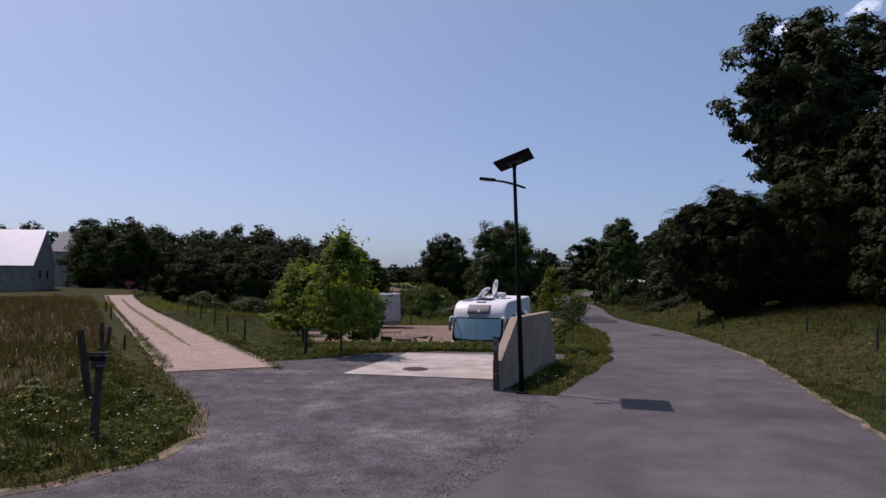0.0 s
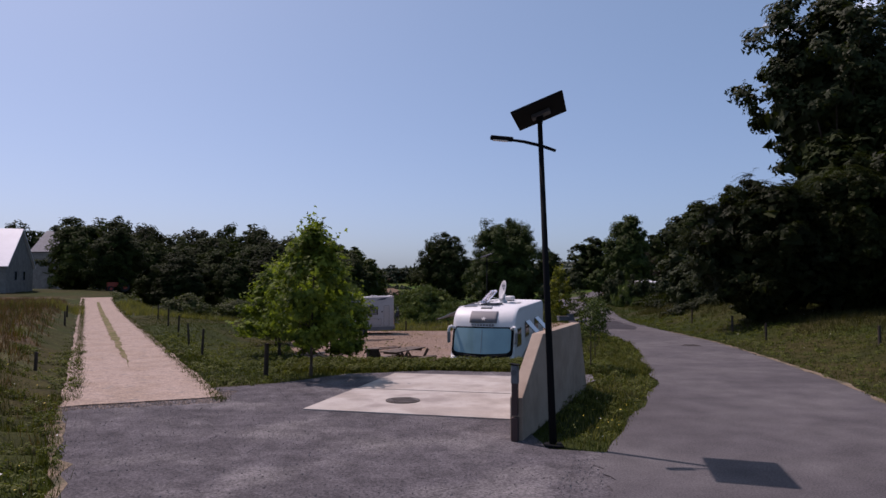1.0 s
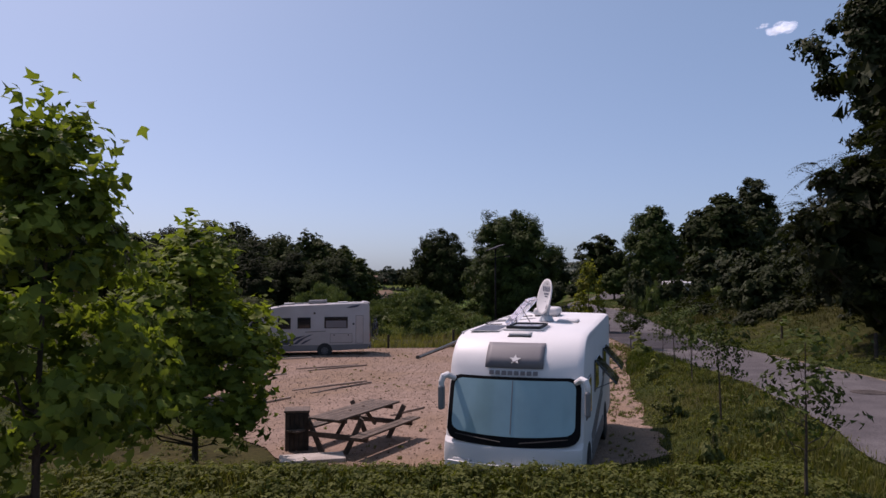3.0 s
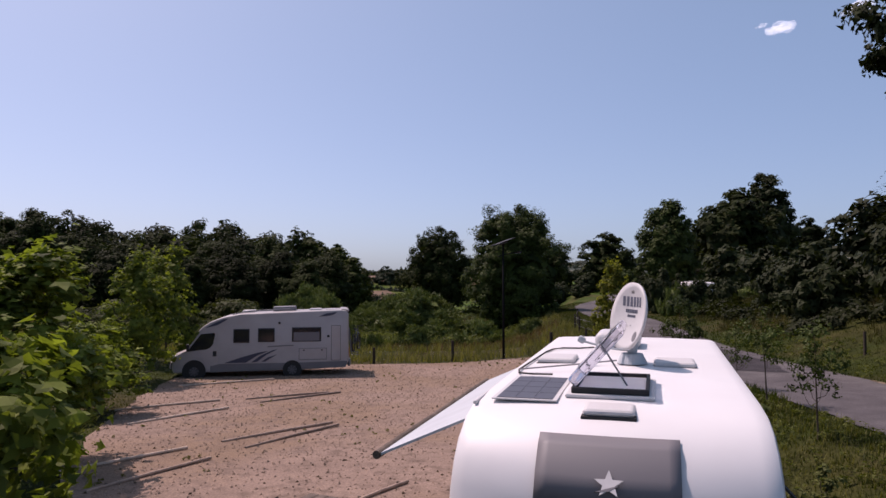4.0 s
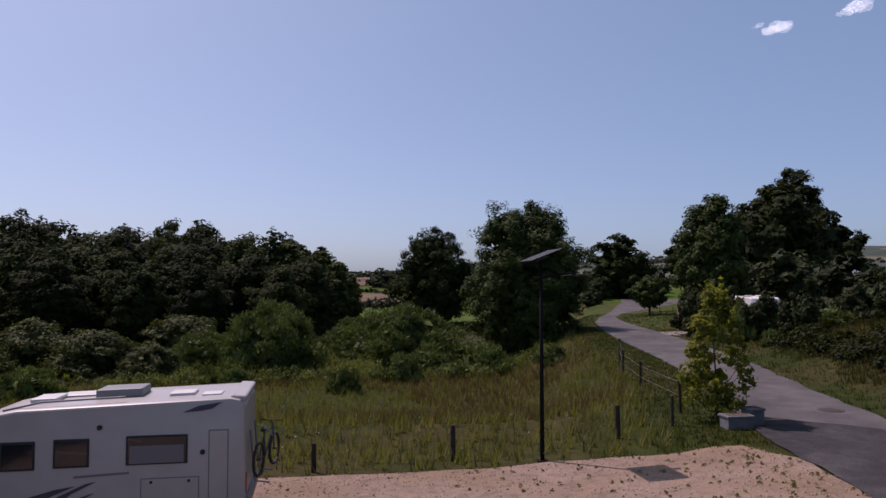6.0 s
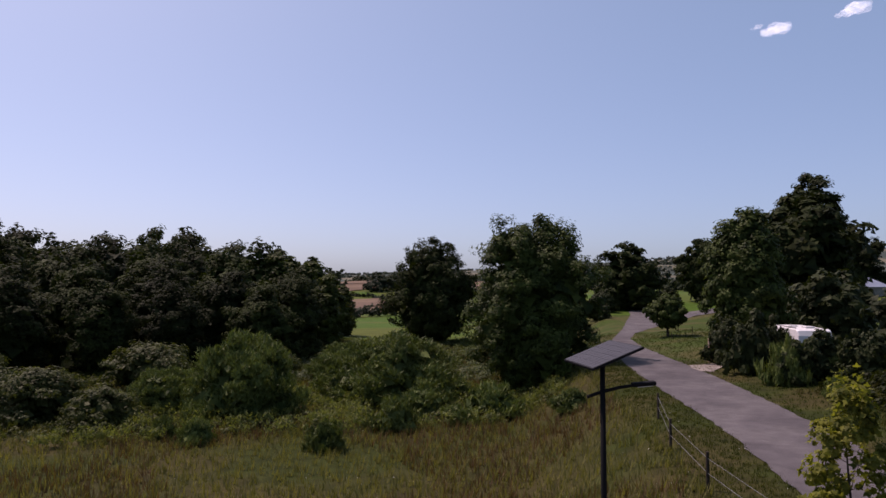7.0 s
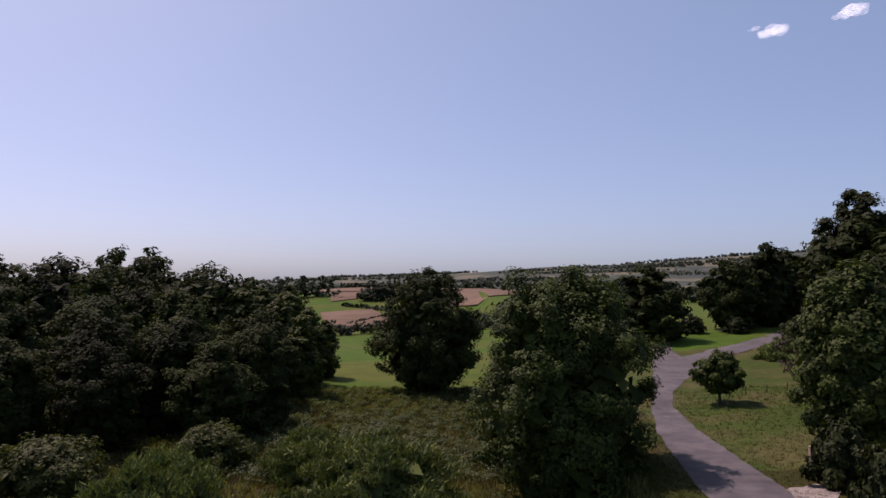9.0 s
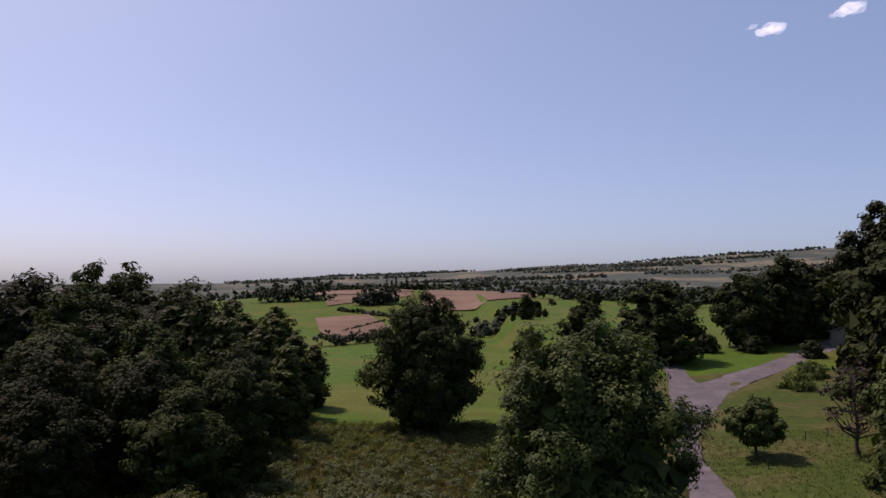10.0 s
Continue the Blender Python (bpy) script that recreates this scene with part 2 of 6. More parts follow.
# Blades with a darker top green than the verge grass.
BLADE_DULL = leaf_material("dull_blades", (0.0203, 0.0338, 0.0040), (0.0486, 0.0621, 0.0087), 0.3, gloss=0.7, by_tree=0.0)
BLADE_DRY = leaf_material("dry_blades", (0.0587, 0.0359, 0.0166), (0.1205, 0.0745, 0.0373), 0.2, gloss=0.7, by_tree=0.0)
# Dry bank blades darkened, with the trees' shade put into the colour.
BLADE_BANK_SHADED = leaf_material("shaded_bank_blades", (0.0255, 0.0281, 0.0076), (0.0612, 0.0536, 0.0179), 0.30, gloss=0.7, by_tree=0.0)
BLADE_ROUGH = leaf_material("rough_blades", (0.0713, 0.075, 0.021), (0.176, 0.161, 0.0555), 0.30, gloss=0.7, by_tree=0.0)
LEAF_BRAMBLE = leaf_material("bramble_leaves", (0.021, 0.03, 0.0083), (0.0788, 0.09, 0.027), 0.25, by_tree=0.0)
# Ridge leaves paled to nearly the ground's tone: haze painted into the green.
LEAF_RIDGE_HAZY = leaf_material("hazy_ridge_leaves", (0.0525, 0.0645, 0.0495), (0.0788, 0.0938, 0.0713), 0.1, by_tree=0.2)
LEAF_HERB = leaf_material("herb_leaves", (0.0331, 0.0472, 0.0082), (0.1275, 0.1368, 0.0331), 0.3, gloss=0.7, by_tree=0.0, patch=1.6)
PETAL_WHITE = material("white_petals", (0.562, 0.562, 0.510), 0.7)
PETAL_YELLOW = material("yellow_petals", (0.488, 0.375, 0.03), 0.7)

# ---- the lie of the land ----


def S(a, b, v):
    t = np.clip((np.asarray(v, float) - a) / (np.asarray(b, float) - a), 0, 1)
    return t * t * (3 - 2 * t)


# road edges: y, x of the one edge, x of the other
ROAD_Y = [-80, -20, 0, 10, 16.4, 23.8, 36.5, 48, 58.5, 66, 77, 90, 102, 115, 125, 134, 143, 158]
ROAD_L = [-9.0, -3.0, -2.0, 0.5, 2.45, 5.4, 8.0, 8.4, 9.0, 10.4, 12.0, 13.0, 14.2, 16.3, 18.9, 21.8, 24.6, 29.0]
ROAD_R = [-1.0, 3.6, 5.4, 6.8, 8.4, 10.3, 11.9, 12.7, 13.5, 14.5, 16.4, 17.9, 18.7, 19.5, 20.9, 23.8, 28.2, 36.5]


def road_l(y):
    return np.interp(y, ROAD_Y, ROAD_L)


def road_r(y):
    return np.interp(y, ROAD_Y, ROAD_R)


def lane_x(y):
    return -7.05 - 0.52 * (np.asarray(y, float) - 21.4)


def verge_x(y):
    """Where the forecourt and the lane end at the raised verge."""
    return np.interp(y, [4, 7.3, 9.0, 10.2, 12.0, 13.9, 15.9, 18.2, 20.3, 110], [-14, -8.6, -5.2, -4.4, -4.3, -4.8, -5.9, -7.2, -8.2, -54.8])


def left_field(x, y):
    """The dry meadow beyond the line of old posts."""
    return (x < np.where(y < 20.6, np.interp(y, [11.2, 13.2, 16.9, 20.6], [-11.5, -7.2, -8.6, -10.2]), lane_x(y) - 3.3) + 0.4 * np.sin(y * 1.3)) & (y > 11.6 + 0.9 * np.sin(x * 0.7) + 0.5 * np.sin(x * 1.9))


RIDGE_X = [-4600, -870, -635, -400, 66, 536, 772, 1008, 1245, 1482, 1672, 2500]
RIDGE_Z = [14, 19, 23, 46, 60, 92, 101, 122, 133, 152, 159, 175]


def height(x, y):
    """The ground's height at a place; works on numbers and arrays."""
    x, y = np.asarray(x, float), np.asarray(y, float)
    z = 0.12 - 0.42 * S(28, 62, y) + 2.2 * S(140, 230, y)
    wl = S(11, 3, x - lane_x(y)) * S(190, 120, y)
    z = z * (1 - wl) + (0.12 + 1.1 * S(60, 112, y)) * wl
    z = z + (0.45 * S(1, 6, x - road_r(y)) + 1.0 * S(5, 35, x - road_r(y)) + 4.0 * S(30, 140, x - road_r(y))) * S(400, 200, y)
    z = z + (0.42 + 0.3 * S(12, 17, y)) * S(0.55, 2.3, verge_x(y) - x) * S(100, 55, y) * S(4.5, 8, y)
    d = x - road_r(y)
    z = z + (0.75 * S(1.5, 10, d) * S(12, 20, y) + 0.85 * S(1.5, 9, d) * S(44, 54, y)) * S(88, 80, y) * S(60, 40, d)
    pk = S(27.2, 29.3, y) * S(64, 61, y) * S(-15, -11.5, x) * S(2.3, 5.2, x - lane_x(y)) * S(road_l(y) - 0.6, road_l(y) - 3.2, x)
    z = z + 0.14 * np.exp(-((y - 27.3) / 0.7) ** 2) * S(-7, -4, x) * S(5.0, 3.6, x)
    z = z * (1 - pk) + (-0.58 - 0.012 * (y - 29) + 0.5 * S(-1, 9, x) * S(36, 54, y)) * pk
    v = S(57, 80, y) * S(road_l(y) - 1.0, road_l(y) - 9.0, x) * (1 - wl)
    vz = -3.2 + 0.5 * S(120, 160, y) - 3.3 * S(170, 300, y)
    z = z * (1 - v) + vz * v
    far = S(260, 700, y)
    z = z * (1 - far) + (-6.0) * far
    z = z + 14.0 * S(310, 640, y) * S(1050, 720, y) * np.exp(-((x + 40) / np.where(x < -40, 140, 220)) ** 2)
    ridge = S(1100, 3000, y) * np.interp(x, RIDGE_X, RIDGE_Z)
    ridge = ridge * (1 + 0.025 * np.sin(x / 170.0) + 0.015 * np.sin(x / 61.0 + 1.0))
    z = z + ridge + S(600, 2600, -y) * 20 + S(900, 2600, np.abs(x)) * 10 * S(2600, 800, y)
    bump = 0.05 * np.sin(x * 1.3 + 0.7 * np.sin(y * 0.9)) * np.sin(y * 1.1 + 0.5) * S(1.0, 4.0, np.abs(x - (road_l(y) + road_r(y)) / 2) - 3.0)
    return z + bump * S(62, 70, y) * S(1.6, 4.0, np.abs(x - lane_x(y)))


def H(x, y):
    return float(height(x, y))


# ---- mesh helpers ----


def thing(name, label, category, at=(0, 0, 0), turn=0.0, group="", kind="", tilt=0.0):
    ob = new(name)
    ob.empty_display_size = 0.2
    ob.matrix_basis = pose(at[0], at[1], at[2], tilt, 0, turn)
    return tagged(ob, label, category, group, kind)


def part(name, bm, mat, parent=None, label="", smooth=False, kind=""):
    me = bpy.data.meshes.new(name)
    bm.to_mesh(me)
    bm.free()
    me.materials.append(mat)
    if smooth:
        me.polygons.foreach_set("use_smooth", [True] * len(me.polygons))
    ob = new(name, me)
    if parent is not None:
        ob.parent = parent
    return tagged(ob, label, kind=kind)


def mesh_part(name, verts, faces, mat, parent=None, label="", smooth=False):
    me = bpy.data.meshes.new(name)
    verts = np.asarray(verts, np.float32)
    faces = np.asarray(faces, np.int32)
    k = faces.shape[1]
    me.vertices.add(len(verts))
    me.vertices.foreach_set("co", verts.ravel())
    me.loops.add(faces.size)
    me.loops.foreach_set("vertex_index", faces.ravel())
    me.polygons.add(len(faces))
    me.polygons.foreach_set("loop_start", np.arange(0, faces.size, k, dtype=np.int32))
    me.polygons.foreach_set("use_smooth", np.full(len(faces), smooth))
    me.update(calc_edges=True)
    me.validate()
    me.materials.append(mat)
    ob = new(name, me)
    if parent is not None:
        ob.parent = parent
    return tagged(ob, label)


def box(bm, size, at, rot=(0, 0, 0), bevel=0.0, segments=2):
    m = pose(*at, *rot) @ Matrix.Diagonal((*size, 1))
    r = bmesh.ops.create_cube(bm, size=1, matrix=m)
    if bevel:
        edges = list({e for v in r["verts"] for e in v.link_edges})
        bmesh.ops.bevel(bm, geom=edges, offset=bevel, segments=segments, affect="EDGES", profile=0.5)
    return bm


def one_box(size, at, rot=(0, 0, 0), bevel=0.0, segments=2):
    return box(bmesh.new(), size, at, rot, bevel, segments)


def cylinder(bm, radius, depth, at, rot=(0, 0, 0), sides=20, radius2=None):
    bmesh.ops.create_cone(bm, cap_ends=True, segments=sides, radius1=radius, radius2=radius if radius2 is None else radius2, depth=depth, matrix=pose(*at, *rot))
    return bm


def tube(bm, path, radii, sides=7):
    """A tapered tube along a path."""
    rings = []
    radii = [float(r) for r in radii]
    for i, p in enumerate(path):
        a, b = Vector(path[max(0, i - 1)]), Vector(path[min(len(path) - 1, i + 1)])
        d = (b - a).normalized()
        u = d.orthogonal().normalized()
        w = d.cross(u)
        rings.append([bm.verts.new(Vector(p) + radii[i] * (math.cos(k * math.tau / sides) * u + math.sin(k * math.tau / sides) * w)) for k in range(sides)])
    for i in range(len(rings) - 1):
        a, b = rings[i], rings[i + 1]
        if i and (a[0].co - b[0].co).length > (a[0].co - b[sides // 2].co).length:
            b = rings[i + 1] = b[sides // 2:] + b[:sides // 2]
        for k in range(sides):
            bm.faces.new((a[k], a[(k + 1) % sides], b[(k + 1) % sides], b[k]))
    for ring in (rings[0], rings[-1]):
        try:
            bm.faces.new(ring)
        except ValueError:
            pass
    bmesh.ops.recalc_face_normals(bm, faces=bm.faces)
    return bm


def slab_of(bm, outline, depth, at=Matrix.Identity(4), bevel=0.0, segments=2):
    """An outline in the xy plane, extruded along z by depth, then set at a pose."""
    vs = [bm.verts.new((p[0], p[1], 0)) for p in outline]
    f = bm.faces.new(vs)
    r = bmesh.ops.extrude_face_region(bm, geom=[f])
    top = [v for v in r["geom"] if isinstance(v, bmesh.types.BMVert)]
    bmesh.ops.translate(bm, verts=top, vec=(0, 0, depth))
    allv = vs + top
    if bevel:
        rim = [e for e in {e for v in allv for e in v.link_edges} if abs(e.verts[0].co.z - e.verts[1].co.z) < 1e-6]
        res = bmesh.ops.bevel(bm, geom=rim, offset=bevel, segments=segments, affect="EDGES", profile=0.5)
        allv = list(bm.verts)
    bmesh.ops.recalc_face_normals(bm, faces=bm.faces)
    bmesh.ops.transform(bm, matrix=at, verts=allv)
    return bm


def inside(poly, x, y):
    """Which of the places lie inside an outline."""
    x, y = np.asarray(x, float), np.asarray(y, float)
    hit = np.zeros(x.shape, bool)
    for (ax, ay), (bx, by) in zip(poly, poly[1:] + poly[:1]):
        if ay == by:
            continue
        c = ((ay > y) != (by > y)) & (x < (bx - ax) * (y - ay) / (by - ay) + ax)
        hit ^= c
    return hit


def ragged(poly, step, amount, seed):
    """An outline with more points and an uneven edge."""
    rng = random.Random(seed)
    out = []
    for (ax, ay), (bx, by) in zip(poly, poly[1:] + poly[:1]):
        k = max(1, int(math.hypot(bx - ax, by - ay) / step))
        for i in range(k):
            f = i / k
            out.append((ax + (bx - ax) * f + rng.uniform(-amount, amount), ay + (by - ay) * f + rng.uniform(-amount, amount)))
    return out


def draped(name, poly, step, lift, mat, label, category, kind="structure", skirt=0.0):
    """A sheet that lies on the land inside an outline."""
    bm = bmesh.new()
    bm.faces.new([bm.verts.new((x, y, 0)) for x, y in poly])
    xs, ys = [p[0] for p in poly], [p[1] for p in poly]
    for lo, hi, normal in ((min(xs), max(xs), (1, 0, 0)), (min(ys), max(ys), (0, 1, 0))):
        v = math.ceil(lo / step) * step
        while v < hi:
            if v > lo + 1e-4:
                bmesh.ops.bisect_plane(bm, geom=bm.verts[:] + bm.edges[:] + bm.faces[:], plane_co=(v * normal[0], v * normal[1], 0), plane_no=normal)
            v += step
    bmesh.ops.triangulate(bm, faces=[f for f in bm.faces if len(f.verts) > 4])
    for v in bm.verts:
        v.co.z = H(v.co.x, v.co.y) + lift
    for f in bm.faces:
        f.normal_update()
        if f.normal.z < 0:
            f.normal_flip()
    ob = part(name, bm, mat, smooth=True)
    return tagged(ob, label, category, kind=kind)


# ---- ground, road and hard surfaces ----


def spread(fine_lo, fine_hi, step, lo, hi, grow=1.12):
    v = list(np.arange(fine_lo, fine_hi, step))
    d = step
    while v[-1] < hi:
        d *= grow
        v.append(v[-1] + d)
    d = step
    while v[0] > lo:
        d *= grow
        v.insert(0, v[0] - d)
    return np.array(v)


gx, gy = spread(-34, 26, 0.8, -4600, 4600), np.sort(np.concatenate([spread(4, 120, 0.8, -4600, 4700, 1.08), np.arange(180.3, 780, 12.0)]))
X, Y = np.meshgrid(gx, gy)
verts = np.stack([X, Y, height(X, Y)], -1).reshape(-1, 3)
i, j = np.meshgrid(np.arange(len(gx) - 1), np.arange(len(gy) - 1))
a = (j * len(gx) + i).ravel()
faces = np.stack([a, a + 1, a + 1 + len(gx), a + len(gx)], -1)
ground = mesh_part("ground", verts, faces, GRASS_GROUND, smooth=True)
tagged(ground, "uneven grassy ground rolling away to a far ridge", "ground", kind="structure")
ground.data.materials.append(HAZY_LAND)
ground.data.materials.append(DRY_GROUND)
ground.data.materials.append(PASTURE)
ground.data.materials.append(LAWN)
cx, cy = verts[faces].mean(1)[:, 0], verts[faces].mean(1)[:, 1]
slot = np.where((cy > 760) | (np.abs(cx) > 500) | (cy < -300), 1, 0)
dry = left_field(cx, cy) & (cy < 85) & (cx > -70)
slot = np.where(dry, 2, slot)
slot = np.where((cy > np.where(cx > -16, 152, 138 - 0.3 * cx)) & (cy <= 760) & (slot == 0), 3, slot)
slot = np.where((cx > 17) & (cx < 60) & (cy > 104) & (cy < 170), 4, slot)
ground.data.polygons.foreach_set("material_index", slot.astype(np.int32))

road_outline = list(zip(ROAD_L, ROAD_Y)) + [(33.2, 171), (36.5, 185), (39, 182), (36, 170), (35.5, 165.5), (48, 176), (62, 190), (84, 213), (120, 250), (124, 246), (86, 206), (58, 180)] + list(zip(ROAD_R, ROAD_Y))[::-1]
road_edge = []
worn = random.Random(30)
rim = ragged(road_outline, 0.7, 0.10, 3)
for (ax, ay), (bx, by) in zip(rim, rim[1:] + rim[:1]):
    k = 5 if 3 < ay < 16 and ax < 3 else 1
    for i in range(k):
        px, py = ax + (bx - ax) * i / k, ay + (by - ay) * i / k
        if k > 1:
            px += 0.35 * noise.noise((0.5 * py, 0.3, 0.0)) + 0.22 * noise.noise((2.2 * py, 4.0, 0.0)) + worn.uniform(-0.05, 0.05)
        road_edge.append((px, py))
tagged(draped("road", road_edge, 1.0, 0.035, ROAD, "narrow grey asphalt country road winding downhill", "road"))
apron_outline = [(5.0, 4.0), (-14, 4.0), (-8.6, 7.3), (-5.2, 9.0), (-4.4, 10.2), (-4.3, 12.0), (-4.8, 13.9), (-5.9, 15.9), (-7.2, 18.2), (-8.3, 20.3), (-6.2, 22.6), (-4.6, 23.6), (-2.9, 25.6), (-0.5, 26.3), (1.5, 26.1), (4.0, 25.6), (3.9, 24.4), (2.2, 21.5), (1.4, 17.6), (1.6, 16.6), (2.7, 16.3), (5.8, 18.0)]
draped("apron", ragged(apron_outline, 0.7, 0.07, 5), 0.8, 0.022, APRON, "worn dark grey asphalt and grit forecourt", "pavement")
lane_edge = [0, 4, 9, 15, 22, 30, 40, 50, 60, 66]


def lane_strip(off_a, off_b, seed, name, mat, lift, label):
    pa = [(float(lane_x(21 + d)) + off_a, 20.6 + d + off_a * 0.49) for d in lane_edge]
    pb = [(float(lane_x(21 + d)) + off_b, 20.6 + d + off_b * 0.49) for d in lane_edge]
    return draped(name, ragged(pa + pb[::-1], 0.5, 0.05, seed), 0.9, lift, mat, label, "lane")


lane_strip(-1.27, 1.64, 7, "lane", LANE, 0.05, "pale limestone farm track with two wheel ruts")
crest = [(float(lane_x(d)) + 0.05 - w, d) for d, w in ((26.5, 0.03), (31, 0.09), (38, 0.17), (46, 0.19), (60, 0.18), (78, 0.15))]
crest += [(float(lane_x(d)) + 0.05 + w, d) for d, w in ((78, 0.15), (60, 0.18), (46, 0.19), (38, 0.17), (31, 0.09), (26.5, 0.03))]
draped("lane_crest", ragged(crest, 0.6, 0.07, 15), 0.9, 0.065, CREST, "worn grassy strip between the wheel ruts", "lane")
gravel_outline = [(-10.3, 52), (-9.6, 47.5), (-8.6, 43), (-7.2, 38.5), (-4.7, 34), (-2.7, 31.3), (2, 30.4), (4.3, 32.0), (5.0, 36), (6.2, 43), (8.2, 49), (8.7, 54), (8.7, 56.4), (8.0, 58.0), (3, 58.2), (-2.5, 57.6), (-6, 57.0), (-10.5, 55.6)]
draped("gravel_lot", ragged(gravel_outline, 0.8, 0.12, 9), 0.9, 0.025, GRAVEL, "sandy pink gravel parking lot with scattered weeds", "gravel lot")
link_outline = [(8.0, 49.0), (9.6, 48.9), (11.2, 48.2), (12.2, 52), (12.8, 60), (10, 62), (9.2, 61), (8.8, 58), (8.6, 54)]
draped("lot_entrance", ragged(link_outline, 0.8, 0.08, 10), 0.9, 0.045, ENTRANCE, "patch of worn dark asphalt joining lot and road", "pavement")
gate_outline = [(18.2, 96.6), (19.0, 96.2), (20.1, 98.0), (21.5, 99.6), (21.3, 101.0), (20.2, 100.8), (18.5, 100.0)]
draped("gateway", ragged(gate_outline, 0.6, 0.1, 12), 0.9, 0.045, RUBBLE, "rubble gateway beside the road", "gravel")
edge_line = [(-8.6, 7.3), (-5.2, 9.0), (-4.4, 10.2), (-4.3, 12.0), (-4.8, 13.9), (-5.9, 15.9), (-7.2, 18.2), (-8.2, 20.2)]
edge_outline = [(x + 0.07, y - 0.16 if y < 11 else y) for x, y in edge_line] + [(x - 0.16, y + 0.15 if y < 11 else y) for x, y in edge_line[::-1]]
draped("dirt_edge", ragged(edge_outline, 0.5, 0.14, 17), 0.8, 0.028, material("verge_dirt", (0.180, 0.139, 0.0975), 0.95, second=(0.09, 0.0825, 0.0525), patch_scale=2.5, vary=0.3, scale=3, fine=0.4, fine_scale=25, bump=0.8), "strip of straw and dirt along the forecourt's edge", "verge")
straw_line = [(float(road_r(y)), float(y)) for y in range(4, 48, 2)]
draped("straw_edge", ragged([(x - 0.06, y) for x, y in straw_line] + [(x + 0.10, y) for x, y in straw_line[::-1]], 0.5, 0.07, 18), 0.8, 0.042, bpy.data.materials["verge_dirt"], "thin strip of straw and dust along the road's edge", "verge")
slab_outline = [(-3.05, 19.9), (1.46, 18.85), (3.60, 24.65), (-1.6, 25.6)]

# ---- fields far off ----
for name, outline, mat, lift, label in (
    ("stubble_field", [(-36, 316), (-19, 330), (-20, 372), (-34, 425), (-58, 409), (-46, 350)], STUBBLE, 0.35, "reddish harvested stubble field on a far slope"),
    ("stubble_field", [(-62, 471), (-43, 499), (-16, 540), (-20, 610), (-60, 610), (-76, 556)], STUBBLE, 0.5, "reddish stubble field below the far conifers"),
    ("stubble_field", [(-8, 436), (24, 449), (62, 512), (90, 640), (-8, 640)], STUBBLE, 0.6, "reddish ploughed field strip on the far hill"),
    ("wheat_field", [(330, 520), (470, 520), (500, 620), (330, 620)], WHEAT, 0.6, "pale ripe wheat field in the distance"),
    ("stubble_field", [(-95, 560), (-40, 548), (-15, 600), (-30, 640), (-90, 640)], STUBBLE, 0.9, "reddish stubble strip on the hilltop"),
    ("wheat_field", [(150, 560), (215, 560), (220, 610), (150, 610)], WHEAT, 0.6, "pale dry field beyond the trees"),
):
    draped(name, outline, 8, lift, mat, label, "field")

# ---- foliage helpers ----


def unit(v):
    return v / np.maximum(np.linalg.norm(v, axis=-1, keepdims=True), 1e-9)


def leaf_mesh(rng, at, normal, size, long=1.6, fold=0.15, rise=0.0):
    """Small pointed leaves at places, facing along normals; with rise they stand upright like shoots."""
    n = len(at)
    normal = unit(normal)
    u = unit(np.cross(normal, rng.normal(size=(n, 3))))
    if rise:
        u = unit(u * 0.7 + normal * 0.25 + np.array([0, 0, rise]))
        normal = unit(normal + rng.normal(size=(n, 3)) * 0.4)
    w = unit(np.cross(normal, u))
    s = (size * rng.uniform(0.7, 1.3, n))[:, None]
    a = at - u * s * long / 2 + w * s * 0.5
    b = at - u * s * long / 2 - w * s * 0.5 + normal * s * fold
    c = at + u * s * long / 2
    return np.stack([a, b, c], 1).reshape(-1, 3), np.arange(3 * n).reshape(n, 3)


LOBES = [(0, -0.5), (0.28, -0.28), (0.52, 0.02), (0.22, 0.06), (0.0, 0.55), (-0.22, 0.06), (-0.52, 0.02), (-0.28, -0.28)]


def lobed_leaf_mesh(rng, at, normal, size):
    """Large lobed leaves, eight corners each."""
    n = len(at)
    normal = unit(normal)
    u = unit(np.cross(normal, rng.normal(size=(n, 3))))
    w = np.cross(normal, u)
    s = (size * rng.uniform(0.65, 1.25, n))[:, None]
    vs = [at + (w * px + u * py) * s - normal * s * 0.35 * abs(px) for px, py in LOBES]
    return np.stack(vs, 1).reshape(-1, 3), np.arange(8 * n).reshape(n, 8)


